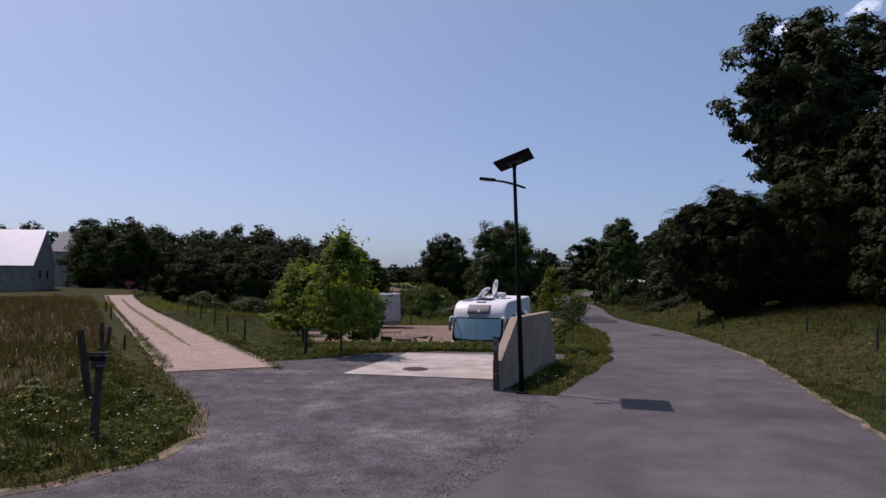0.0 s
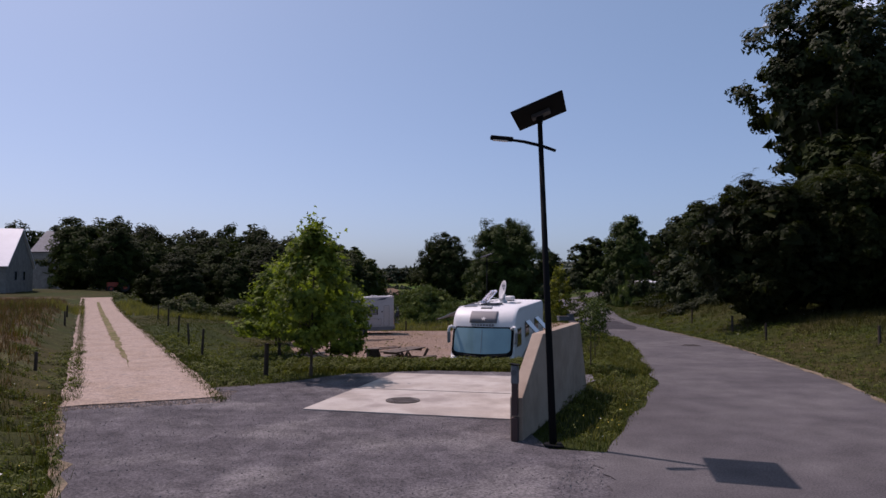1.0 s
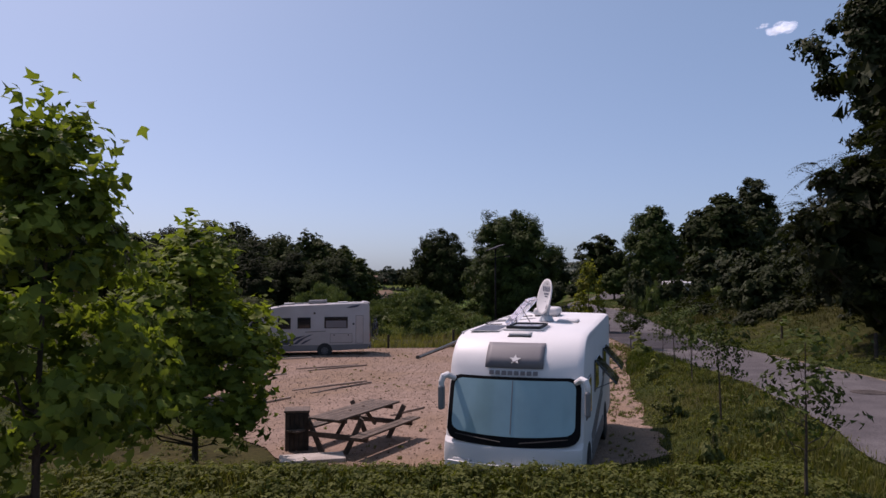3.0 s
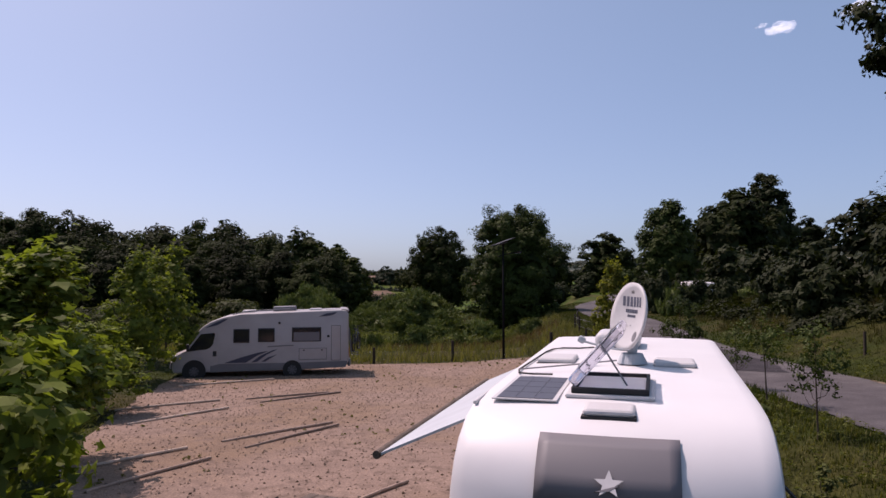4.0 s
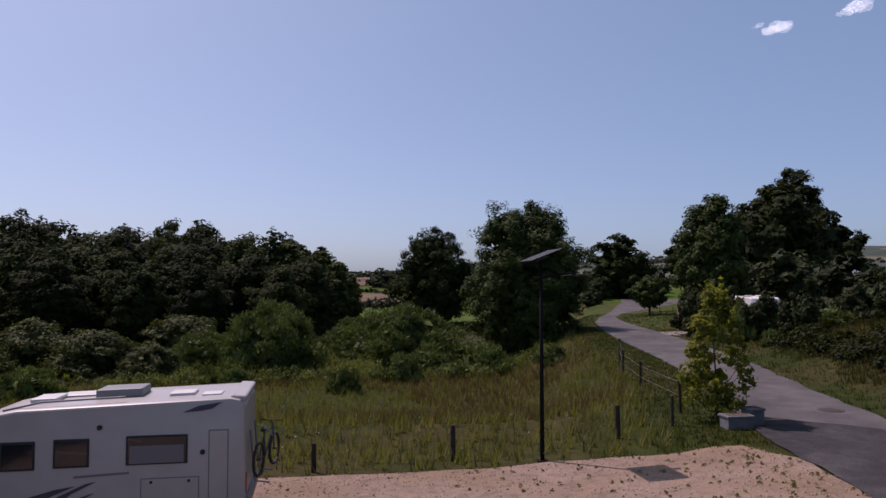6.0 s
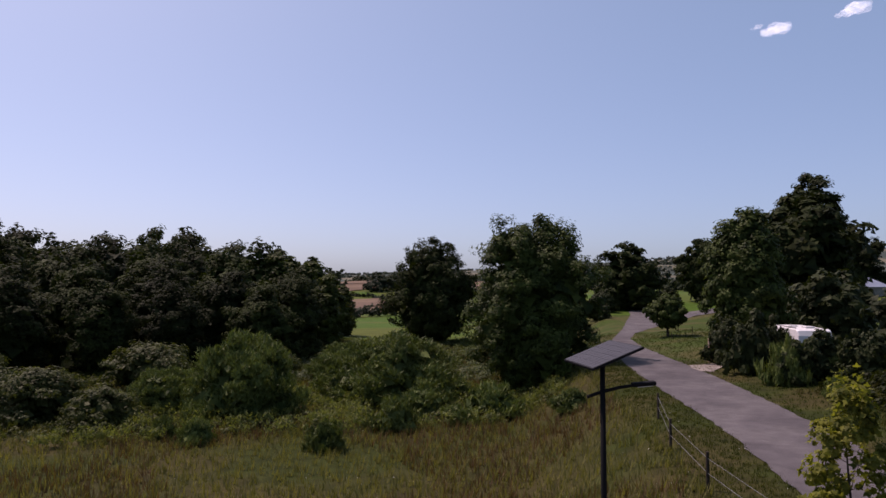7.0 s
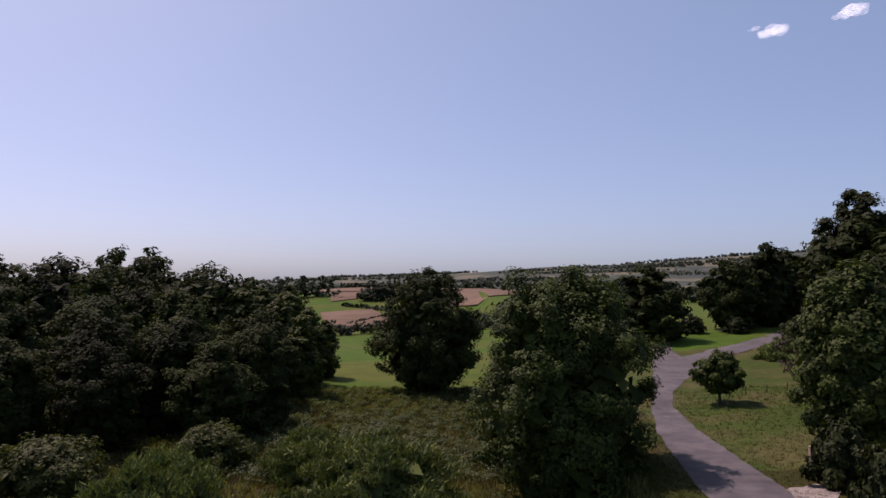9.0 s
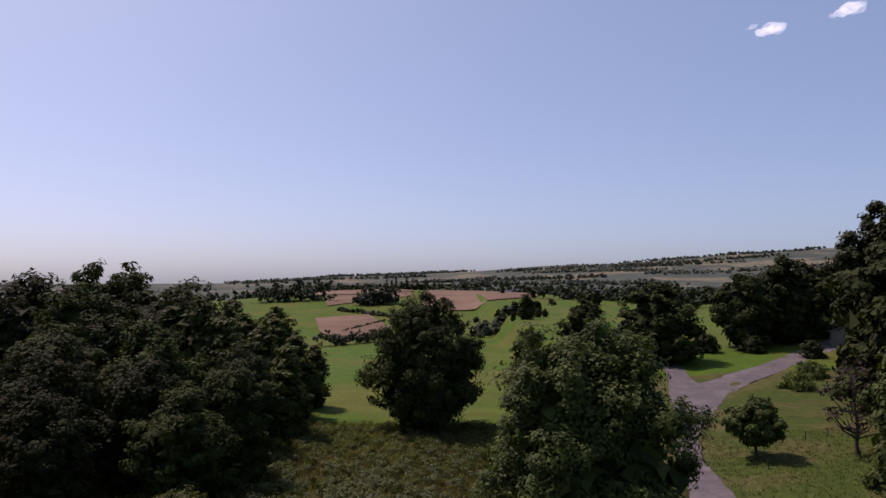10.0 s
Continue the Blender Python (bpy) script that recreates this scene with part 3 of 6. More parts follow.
def clumps(rng, n, radius, low, high, shape, depth=0.5):
    """Clump centres inside a crown's envelope, and how far out each lies."""
    out = []
    ph = rng.uniform(0, math.tau, 4)
    while len(out) < n:
        u, ang, f = rng.uniform(0, 1), rng.uniform(0, math.tau), rng.uniform(depth, 1) if rng.uniform() < 0.8 else rng.uniform(0.1, depth)
        if shape == "tall":
            e = math.sin(math.pi * min(1, 0.12 + 0.88 * u)) ** 0.6 * (1.0 - 0.25 * u)
        elif shape == "spire":
            e = 0.20 + 0.80 * (1 - u) ** 0.7 * min(1, 0.55 + 3 * u)
        elif shape == "dome":
            e = math.sqrt(max(0.02, 1 - u ** 2))
        elif shape == "cone":
            e = 1.02 - u
        elif shape == "ovate":
            e = float(np.interp(u, (0, 0.12, 0.32, 0.52, 0.7, 0.85, 0.94, 1.0), (0.74, 0.94, 1.0, 0.94, 0.82, 0.64, 0.42, 0.08)))
        else:
            e = math.sqrt(max(0.03, 1 - (2 * (0.08 + 0.92 * u) ** 0.85 - 1) ** 2))
        if rng.uniform() > 0.25 + 0.75 * e:
            continue
        lump = 0.88 + 0.12 * math.sin(3 * ang + ph[0] + 4 * u) + 0.08 * math.sin(5 * ang + ph[1] - 7 * u)
        r = radius * e * f * lump
        out.append((r * math.cos(ang), r * math.sin(ang), low + (high - low) * u * (0.94 + 0.06 * math.sin(2 * ang + ph[2]))))
    return np.array(out)


def foliage(rng, centres, middle, clump_r, leaves, size, lobed=False, droop=0.0, flat=0.75, long=1.6, rise=0.0, per_tuft=16):
    """Leaves in small tufts that are gathered, outward and upward, round each clump's centre."""
    k = len(centres)
    tufts = max(2, round(leaves / per_tuft))
    each = max(2, round(leaves / tufts))
    out = unit(centres - np.asarray(middle))
    big = clump_r * rng.uniform(0.7, 1.18, k)
    way = unit(rng.normal(size=(k, tufts, 3)) + out[:, None] * 0.55 + np.array([0, 0, 0.25]))
    way[..., 2] *= flat
    heart = centres[:, None] + way * (big[:, None] * rng.uniform(0.3, 0.92, (k, tufts)))[..., None]
    heart, small = heart.reshape(-1, 3), np.repeat(big, tufts) * rng.uniform(0.3, 0.55, k * tufts)
    c, n = np.repeat(heart, each, 0), k * tufts * each
    d = unit(rng.normal(size=(n, 3)))
    off = d * (np.repeat(small, each) * rng.uniform(0.2, 1, n) ** 0.5)[:, None]
    off[:, 2] *= flat
    at = c + off
    outward = unit(at - np.asarray(middle))
    side = np.repeat(way.reshape(-1, 3), each, 0)
    normal = d * 0.7 + side * 0.55 + outward * 0.4 + np.array([0, 0, 0.4 - droop]) + rng.normal(size=at.shape) * 0.3
    return lobed_leaf_mesh(rng, at, normal, size) if lobed else leaf_mesh(rng, at, normal, size, long, 0.15, rise)


def fronds(rng, centres, middle, reach, leaves, size):
    """Feathered sprays: each twig runs outward, level and then drooping, with leaflets on both sides."""
    per = 22
    k = max(1, round(leaves / per))
    n = len(centres) * k
    root = np.repeat(centres, k, 0)
    out = root - np.asarray(middle)
    out[:, 2] = 0
    way = unit(unit(out) * 0.9 + rng.normal(size=(n, 3)) * np.array([0.7, 0.7, 0.22]) + np.array([0, 0, 0.12]))
    span = reach * rng.uniform(0.7, 1.5, n)
    f = np.tile(np.linspace(0.08, 1.0, per), n)[:, None]
    way, span, root = np.repeat(way, per, 0), np.repeat(span, per)[:, None], np.repeat(root, per, 0)
    across = unit(np.cross(way, np.array([0, 0, 1.0])))
    side = np.where(np.arange(n * per) % 2 == 0, 1.0, -1.0)[:, None]
    at = root + way * span * f + np.array([0, 0, -0.55]) * span * f ** 2.2 + across * side * size * 0.9
    tip = unit(across * side + way * 0.5 + np.array([0, 0, -0.25]) + rng.normal(size=at.shape) * 0.15)
    broad = unit(np.cross(tip, np.array([0, 0, 1.0])))
    s = (size * (1.15 - 0.5 * f[:, 0]) * rng.uniform(0.7, 1.2, n * per))[:, None]
    a, b, c = at - tip * s * 0.8 + broad * s * 0.45, at - tip * s * 0.8 - broad * s * 0.45, at + tip * s * 1.1
    return np.stack([a, b, c], 1).reshape(-1, 3), np.arange(3 * n * per).reshape(-1, 3)


def tree(name, label, seed, h, radius, low, n, leaves, leaf, leafmat, bark=None, shape="round", clump_r=None, lobed=False, trunk_r=None, limbs=9, group="", category="tree", stems=1, flat=0.75, split=False, long=1.6, rise=0.0, feathered=False, shoots=0, per_tuft=16):
    """A tree at the origin: tapered trunk with limbs, and a crown of leaf clumps."""
    rng = np.random.default_rng(seed)
    ob = thing(name, label, category, group=group)
    clump_r = clump_r or radius * 0.28
    cs = clumps(rng, n, max(0.1, radius - clump_r * 0.6), low + clump_r * 0.5, h - clump_r * 0.6, shape)
    trunk_r = trunk_r or h * 0.022
    bm = bmesh.new()
    top = low + (h - low) * 0.72
    for s in range(stems):
        lean = rng.uniform(-0.04, 0.04, 2) * h + (rng.uniform(-0.3, 0.3, 2) * radius if stems > 1 else 0)
        steps = 6
        path = [(lean[0] * (k / steps) ** 1.5 + rng.uniform(-0.4, 0.4) * trunk_r * (k > 0), lean[1] * (k / steps) ** 1.5 + rng.uniform(-0.4, 0.4) * trunk_r * (k > 0), -0.15 + (top + 0.15) * k / steps) for k in range(steps + 1)]
        tube(bm, path, [trunk_r * (1.35 if k == 0 else 1 - 0.8 * k / steps) for k in range(steps + 1)], 8)
        order = rng.permutation(len(cs))[:limbs]
        for q in order:
            c = cs[q]
            z0 = min(max(low * 0.75, c[2] - 0.45 * math.hypot(c[0], c[1]) - 0.1 * h), top * 0.95)
            f = max(0.0, (z0 + 0.15) / (top + 0.15))
            b = np.array([lean[0] * f ** 1.5, lean[1] * f ** 1.5, z0])
            m = b * 0.5 + c * 0.5 + np.array([0, 0, -0.05 * h])
            r0 = trunk_r * (1 - 0.75 * f) * 0.55
            if split:
                part("branch", tube(bmesh.new(), [tuple(b), tuple(m), tuple(c)], [r0, r0 * 0.6, r0 * 0.2], 5), bark or BARK, ob)
            else:
                tube(bm, [tuple(b), tuple(m), tuple(c)], [r0, r0 * 0.6, r0 * 0.2], 5)
    part("trunk", bm, bark or BARK, ob)
    heart = (0, 0, low + (h - low) * 0.45)
    if feathered:
        vs, fs = fronds(rng, cs, heart, clump_r, leaves, leaf)
        v2, f2 = foliage(rng, cs * np.array([0.86, 0.86, 0.93]), heart, clump_r, 110, leaf * 1.9, flat=0.4)
        vs, fs = np.concatenate([vs, v2]), np.concatenate([fs, f2 + len(vs)])
    else:
        vs, fs = foliage(rng, cs, heart, clump_r, leaves, leaf, lobed, flat=flat, long=long, rise=rise, per_tuft=per_tuft)
    if not split and leaves > 40:
        # oversized inner leaves, added to keep daylight out of the crown and darken its core
        v2, f2 = foliage(rng, np.concatenate([cs * np.array([f, f, 0.5 + 0.5 * f]) for f in (0.45, 0.7)]), heart, clump_r, 8, clump_r * 0.6, flat=0.7, per_tuft=4)
        vs, fs = np.concatenate([vs, v2]), np.concatenate([fs, f2 + len(vs)])
    if shoots:
        # young shoots that stand out above the crown
        top_first = cs[np.argsort(-(cs[:, 2] + 0.8 * np.hypot(cs[:, 0], cs[:, 1])))][:shoots]
        steps = np.linspace(0, 1, 9)[None, :, None]
        lean_out = unit((top_first - np.asarray(heart)) * np.array([0.5, 0.5, 0.3]) + np.array([0, 0, 0.75]))
        at = (top_first[:, None] + lean_out[:, None] * steps * clump_r * 1.5 + rng.normal(size=(shoots, 9, 3)) * leaf * 0.45).reshape(-1, 3)
        v2, f2 = lobed_leaf_mesh(rng, at, rng.normal(size=at.shape) * 0.6 + np.array([0, 0, 0.7]), leaf * 0.95)
        vs, fs = np.concatenate([vs, v2]), np.concatenate([fs, f2 + len(vs)])
    mesh_part("crown", vs, fs, leafmat, ob)
    return ob


def plant(ob, x, y, scale=1.0, turn=0.0, wide=1.0, sink=0.1, first=False, label=""):
    m = pose(x, y, H(x, y) - sink, 0, 0, turn) @ Matrix.Diagonal((scale * wide, scale * wide, scale, 1))
    if first:
        ob.matrix_basis = m
    else:
        ob = copy_thing(ob, m @ Matrix.Diagonal((*[1 / v for v in ob.scale], 1)))
    if label:
        tagged(ob, label)
    return ob


def grove(made, places):
    """The first made stands at the first place; copies stand at the others. Place: x, y, scale, width."""
    used = set()
    for k, (x, y, sc, wd) in enumerate(places):
        src = made[k % len(made)]
        plant(src, x, y, sc, (k * 137) % 360, wd, first=src.name not in used)
        used.add(src.name)


# ---- woodland and single trees ----
wood = [tree("woodland_tree", "broad dark green woodland tree in full leaf", 11 + k, 14, 5.8 - 0.3 * k, 0.3, 72, 215, 0.235, LEAF_WOOD, group="woodland trees", clump_r=1.7, per_tuft=30) for k in range(4)]
deep = [tree("woodland_tree", "tall dark green tree deep in the wood", 16 + k, 14, 5.7 - 0.3 * k, 0.3, 64, 76, 0.36, LEAF_WOOD, group="woodland trees", clump_r=2.1, per_tuft=26) for k in range(3)]
rng = np.random.default_rng(5)
front = []
for x, y, sc in ((-20, 124, 0.80), (-27, 121, 0.82), (-34, 118, 0.82), (-42, 114, 0.85), (-50, 110, 0.88), (-60, 107, 0.9), (-70, 104, 0.92), (-18.5, 132, 0.85), (-25, 130, 0.95), (-32.5, 128, 1.0),
                 (-40, 125, 1.02), (-49, 121, 1.05), (-59, 117, 1.08), (-70, 113, 1.1), (-82, 110, 1.15), (-20, 141, 0.95), (-28, 139, 1.1), (-36.5, 136, 1.12), (-45, 133, 1.15), (-55, 129, 1.2), (-66, 125, 1.22), (-78, 121, 1.25), (-90, 112, 1.2)):
    front.append((x + rng.uniform(-1.2, 1.2), y + rng.uniform(-1.2, 1.2), sc * rng.uniform(0.80, 0.95), rng.uniform(1.1, 1.3)))
back = []
for k in range(56):
    row = k // 14
    x = -29 - (k % 14) * 8.0 + rng.uniform(-2.5, 2.5) - row * 5
    y = 150 + row * 13 - (k % 14) * 1.8 + rng.uniform(-3, 3)
    back.append((x, y, 1.04 + 0.12 * row + rng.uniform(-0.12, 0.12), rng.uniform(0.9, 1.15)))
grove(wood, [p for p in front if p[0] / p[1] > -0.52])
grove(deep, [p for p in back if p[0] / p[1] > -0.52 or p[1] > 172])
plant(deep[1], -58.6, 190, 1.55, 20, 0.75)
tall = [tree("poplar_tree", "slender green poplar at the wood's edge", 31 + k, 15, 3.4, 0.3, 78, 115, 0.30, LEAF_POPLAR, shape="tall", clump_r=1.15, group="poplars") for k in range(2)]
grove(tall, [(-16.3, 147, 0.70, 1.45), (-20, 151, 0.86, 1.40), (-17.0, 156, 0.72, 1.45), (-23.5, 155, 0.96, 1.40), (-20.5, 160, 0.86, 1.40), (-16.5, 164, 0.62, 1.50), (-27, 162, 1.01, 1.40), (-22, 168, 0.99, 1.30), (-23.5, 147, 0.92, 1.40)])
ash = tree("ash_tree", "large bushy green ash tree beside the road", 41, 15.4, 7.0, 0.3, 240, 450, 0.15, LEAF_ASH, clump_r=1.4, limbs=14, shape="ovate", flat=0.85, per_tuft=44)
plant(ash, 8.0, 107, 1.0, 0, 1.04, first=True)
oak = tree("oak_tree", "round dark oak standing in the meadow", 43, 15.7, 8.4, 1.2, 160, 310, 0.21, LEAF_WOOD, clump_r=1.6, limbs=20, shape="ovate", flat=0.8, per_tuft=38)
plant(oak, -1.3, 151, first=True)
mid = [tree("hedgerow_tree", "dark green hedgerow tree beyond the road", 51 + k, 13, 6.0, 0.3, 78, 88, 0.40, LEAF_WOOD, clump_r=1.5, group="hedgerow trees") for k in range(3)]
grove(mid, [(36, 184, 1.04, 1.35), (26, 194, 0.88, 1.0), (55, 196, 1.15, 1.0), (64, 199, 1.28, 1.0), (73, 206, 1.2, 1.1), (84, 216, 1.22, 1.2), (16, 190, 0.72, 1.0), (98, 214, 1.3, 1.2)])
great = tree("great_oak", "tall dark oak with a heavy crown on the rise", 61, 25, 8.6, 2.0, 170, 170, 0.42, LEAF_DARK, clump_r=1.7, shape="ovate", flat=0.85)
plant(great, 68, 176, first=True)
for x, y, sc in ((29.7, 302, 0.66), (26.4, 312, 0.25), (36, 319, 0.28), (39, 322, 0.25), (82, 430, 0.6), (110, 460, 0.7), (46, 560, 0.4), (70, 600, 0.45), (95, 560, 0.5)):
    plant(deep[int(x) % 3], x, y, sc, 3 * x, 1.0)
plant(mid[0], 48, 142, 1.38, 40, 1.1)
plant(mid[2], 30.5, 60, 1.05, 10, 0.9)
plant(mid[1], 37, 61, 1.3, 30, 0.9)
plant(mid[1], 42, 128, 1.25, 80, 1.1)
walnut = tree("walnut_tree", "spreading walnut tree with sunlit upper leaves", 63, 12, 3.8, 0.8, 150, 270, 0.19, LEAF_ASH, clump_r=1.0, shape="ovate", flat=0.85)
plant(walnut, 24.9, 104, first=True)
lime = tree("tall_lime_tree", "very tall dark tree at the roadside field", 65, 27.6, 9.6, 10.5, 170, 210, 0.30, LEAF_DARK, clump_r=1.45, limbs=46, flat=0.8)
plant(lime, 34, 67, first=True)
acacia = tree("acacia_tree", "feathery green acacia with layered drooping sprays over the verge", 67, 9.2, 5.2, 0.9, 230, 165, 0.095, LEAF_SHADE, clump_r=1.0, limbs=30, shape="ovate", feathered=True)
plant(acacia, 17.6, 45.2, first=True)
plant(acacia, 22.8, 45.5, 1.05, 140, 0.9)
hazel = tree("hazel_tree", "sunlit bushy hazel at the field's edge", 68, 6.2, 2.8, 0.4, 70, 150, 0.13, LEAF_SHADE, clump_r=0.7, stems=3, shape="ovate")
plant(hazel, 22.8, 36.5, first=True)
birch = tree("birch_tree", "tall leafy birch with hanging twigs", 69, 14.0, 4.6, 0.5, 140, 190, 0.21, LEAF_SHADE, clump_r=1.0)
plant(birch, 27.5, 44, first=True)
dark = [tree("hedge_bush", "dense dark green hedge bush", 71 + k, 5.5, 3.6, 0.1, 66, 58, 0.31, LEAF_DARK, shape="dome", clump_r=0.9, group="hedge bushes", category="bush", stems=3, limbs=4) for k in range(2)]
# the first five are added to darken the shaded band below the roadside crowns
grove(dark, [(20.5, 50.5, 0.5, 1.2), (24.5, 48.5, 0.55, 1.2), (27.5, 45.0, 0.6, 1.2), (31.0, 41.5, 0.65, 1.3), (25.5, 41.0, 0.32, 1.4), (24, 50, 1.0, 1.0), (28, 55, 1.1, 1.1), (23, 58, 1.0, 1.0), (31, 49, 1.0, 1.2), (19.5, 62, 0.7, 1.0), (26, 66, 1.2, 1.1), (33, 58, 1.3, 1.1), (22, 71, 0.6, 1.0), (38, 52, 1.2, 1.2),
              (26, 78, 0.7, 1.1), (31, 84, 1.0, 1.1), (21.6, 100, 0.72, 0.8), (32, 93, 1.2, 1.1), (33, 106, 1.3, 1.0), (38, 117, 1.2, 1.1), (30, 178, 0.85, 1.0), (23, 172, 0.75, 1.0), (41, 188, 0.7, 1.1), (47, 193, 0.75, 1.1), (54, 190, 0.6, 1.2), (35, 196, 1.2, 1.1), (60, 182, 0.55, 1.2), (26.5, 166, 0.62, 1.1), (24.0, 176, 0.8, 1.2), (20.9, 94.6, 0.88, 0.62), (22.9, 89.4, 0.60, 0.85), (21.2, 89.0, 0.54, 0.8), (24.3, 87.0, 0.60, 0.8), (26.6, 88.4, 0.55, 0.9), (28.3, 88.6, 0.62, 0.9), (23.3, 96.2, 0.72, 0.55)])
apple = tree("apple_tree", "small round apple tree on mown grass", 81, 5.0, 2.8, 1.35, 70, 150, 0.17, LEAF_ASH, clump_r=0.62, trunk_r=0.16)
plant(apple, 25.2, 125.5, first=True)
bare = tree("sparse_tree", "half-bare tree with dark twigs", 83, 8.2, 3.4, 1.8, 60, 10, 0.2, LEAF_COPPER, clump_r=0.7, limbs=40)
plant(bare, 33, 125, first=True)

bush = [tree("willow_bush", "rounded green willow bush in the damp hollow", 91 + k, 5.0, 4.5, 0.05, 150, 165, 0.09, LEAF_WILLOW, shape="dome", clump_r=0.8, group="willow bushes", category="bush", stems=4, limbs=5, long=3.2, rise=0.8) for k in range(3)]
grove(bush, [(-13.8, 96.3, 1.24, 1.0), (-3.4, 103, 1.12, 1.4), (-19.5, 97, 0.7, 1.2), (-9, 113, 0.8, 1.2)])
sallow = [tree("sallow_bush", "dull grey-green sallow bush before the wood", 96 + k, 5.0, 4.3, 0.05, 84, 110, 0.165, LEAF_BRAMBLE, shape="dome", clump_r=1.0, group="sallow bushes", category="bush", stems=4, limbs=5) for k in range(2)]
grove(sallow, [(-21.5, 91.5, 0.62, 1.2), (-27, 94, 0.8, 1.2), (-16.5, 104, 0.8, 1.2), (-25, 108, 0.9, 1.3), (-35, 100, 0.9, 1.2), (-17, 116, 0.75, 1.2), (-33, 88, 0.7, 1.2)])
low = [tree("low_bush", "low rough bush among tall grass", 101 + k, 1.8, 1.7, 0.0, 45, 80, 0.082, LEAF_WILLOW, shape="dome", clump_r=0.5, group="low bushes", category="bush", stems=3, limbs=4, long=3.2, rise=0.9) for k in range(2)]
grove(low, [(-13.9, 87.4, 0.9, 1.0), (-6.3, 86, 1.05, 0.9), (-2.8, 91, 1.25, 1.0), (-1.5, 96, 1.2, 1.2), (3.4, 95.5, 1.4, 1.2), (1.0, 93, 0.8, 1.2), (-16.5, 89, 0.8, 1.0), (-26, 84, 1.2, 1.2), (8, 90, 0.8, 1.2),
            (20.9, 89.2, 1.8, 0.6), (20.7, 83.7, 0.65, 0.8), (23.6, 89.6, 1.1, 1.0), (25.4, 90.2, 1.1, 1.0), (26.2, 86.8, 1.3, 1.0), (45, 158, 1.4, 1.2), (51, 166, 1.4, 1.2)])

# ---- bodies of vehicles ----


def loft_body(profile, half, bow=0.0, bow_until=1.0, crown=0.02):
    """A closed body: a side outline (length, height) carried across the width, with rounded side edges and a bowed front."""
    ys, zs = [p[0] for p in profile], [p[1] for p in profile]
    yc, zc = (min(ys) + max(ys)) / 2, (min(zs) + max(zs)) / 2
    ly, lz = (max(ys) - min(ys)) / 2, (max(zs) - min(zs)) / 2
    bm = bmesh.new()
    rows = []
    stations = [-1, -0.985, -0.95, -0.88, -0.6, -0.3, 0, 0.3, 0.6, 0.88, 0.95, 0.985, 1]
    for s in stations:
        inset = {1: 0.060, 0.985: 0.026, 0.95: 0.006, 0.88: 0.0}.get(abs(s), 0.0)
        row = []
        for y, z in profile:
            yy = yc + (y - yc) * (1 - inset / ly)
            zz = zc + (z - zc) * (1 - inset / lz)
            f = max(0.0, min(1.0, (bow_until - y) / bow_until)) if bow_until else 0
            yy += bow * s * s * f
            zz += crown * (1 - s * s) if z > zc + 0.8 * lz else 0
            row.append(bm.verts.new((s * half, yy, zz)))
        rows.append(row)
    n = len(profile)
    for a, b in zip(rows, rows[1:]):
        for k in range(n):
            bm.faces.new((a[k], a[(k + 1) % n], b[(k + 1) % n], b[k]))
    bm.faces.new(rows[0]), bm.faces.new(rows[-1][::-1])
    bmesh.ops.recalc_face_normals(bm, faces=bm.faces)
    return bm


def front_patch(x0, x1, line, bow, bow_until, half, off=0.01, thick=0.02, cols=12, curve=0.0, corner=0.0):
    """A bowed pane lying on a vehicle's front along points (length, height) of its outline, from low to high."""
    bm = bmesh.new()
    grid = []
    tall = line[-1][1] - line[0][1]
    if corner:
        lo, hi = line[0], line[-1]
        cuts = [0, 0.03, 0.08, 0.15, 0.25, 0.4, 0.6, 0.75, 0.85, 0.92, 0.97, 1]
        line = [(lo[0] + (hi[0] - lo[0]) * f, lo[1] + tall * f) for f in cuts]
    last = len(line) - 1
    for r, (ly, lz) in enumerate(line):
        rim = max(0.0, corner - min(lz - line[0][1], line[-1][1] - lz))
        inset = corner - math.sqrt(max(0.0, corner * corner - rim * rim))
        p, q = line[max(0, r - 1)], line[min(last, r + 1)]
        d = Vector((0, q[0] - p[0], q[1] - p[1]))
        nrm = Vector((0, -d.z, d.y)).normalized()
        row = []
        for c in range(cols + 1):
            x = x0 + inset + (x1 - x0 - 2 * inset) * c / cols
            k = max(0.0, min(1.0, (bow_until - ly) / bow_until))
            at = Vector((x, ly + bow * (x / half) ** 2 * k, lz + curve * (x / half) ** 2 * max(0.0, 1 - (lz - line[0][1]) / tall)))
            row.append((bm.verts.new(at + nrm * (off + thick)), bm.verts.new(at + nrm * off)))
        grid.append(row)
    for s in (0, 1):
        for r in range(last):
            for c in range(cols):
                bm.faces.new((grid[r][c][s], grid[r][c + 1][s], grid[r + 1][c + 1][s], grid[r + 1][c][s]))
    for r in range(last):
        for c in (0, cols):
            bm.faces.new((grid[r][c][0], grid[r + 1][c][0], grid[r + 1][c][1], grid[r][c][1]))
    for c in range(cols):
        for r in (0, last):
            bm.faces.new((grid[r][c][0], grid[r][c + 1][0], grid[r][c + 1][1], grid[r][c][1]))
    bmesh.ops.recalc_face_normals(bm, faces=bm.faces)
    return bm


def wheel(parent, x, y, r, out):
    w = part("wheel", cylinder(bmesh.new(), r, 0.22, (x - out * 0.10, y, r), (0, 90, 0), 28), BLACK_RUBBER, parent, "black tyre with grey hub")
    part("rim", cylinder(bmesh.new(), r * 0.62, 0.03, (x + out * 0.012, y, r), (0, 90, 0), 20, r * 0.5), RIM, w)
    return w


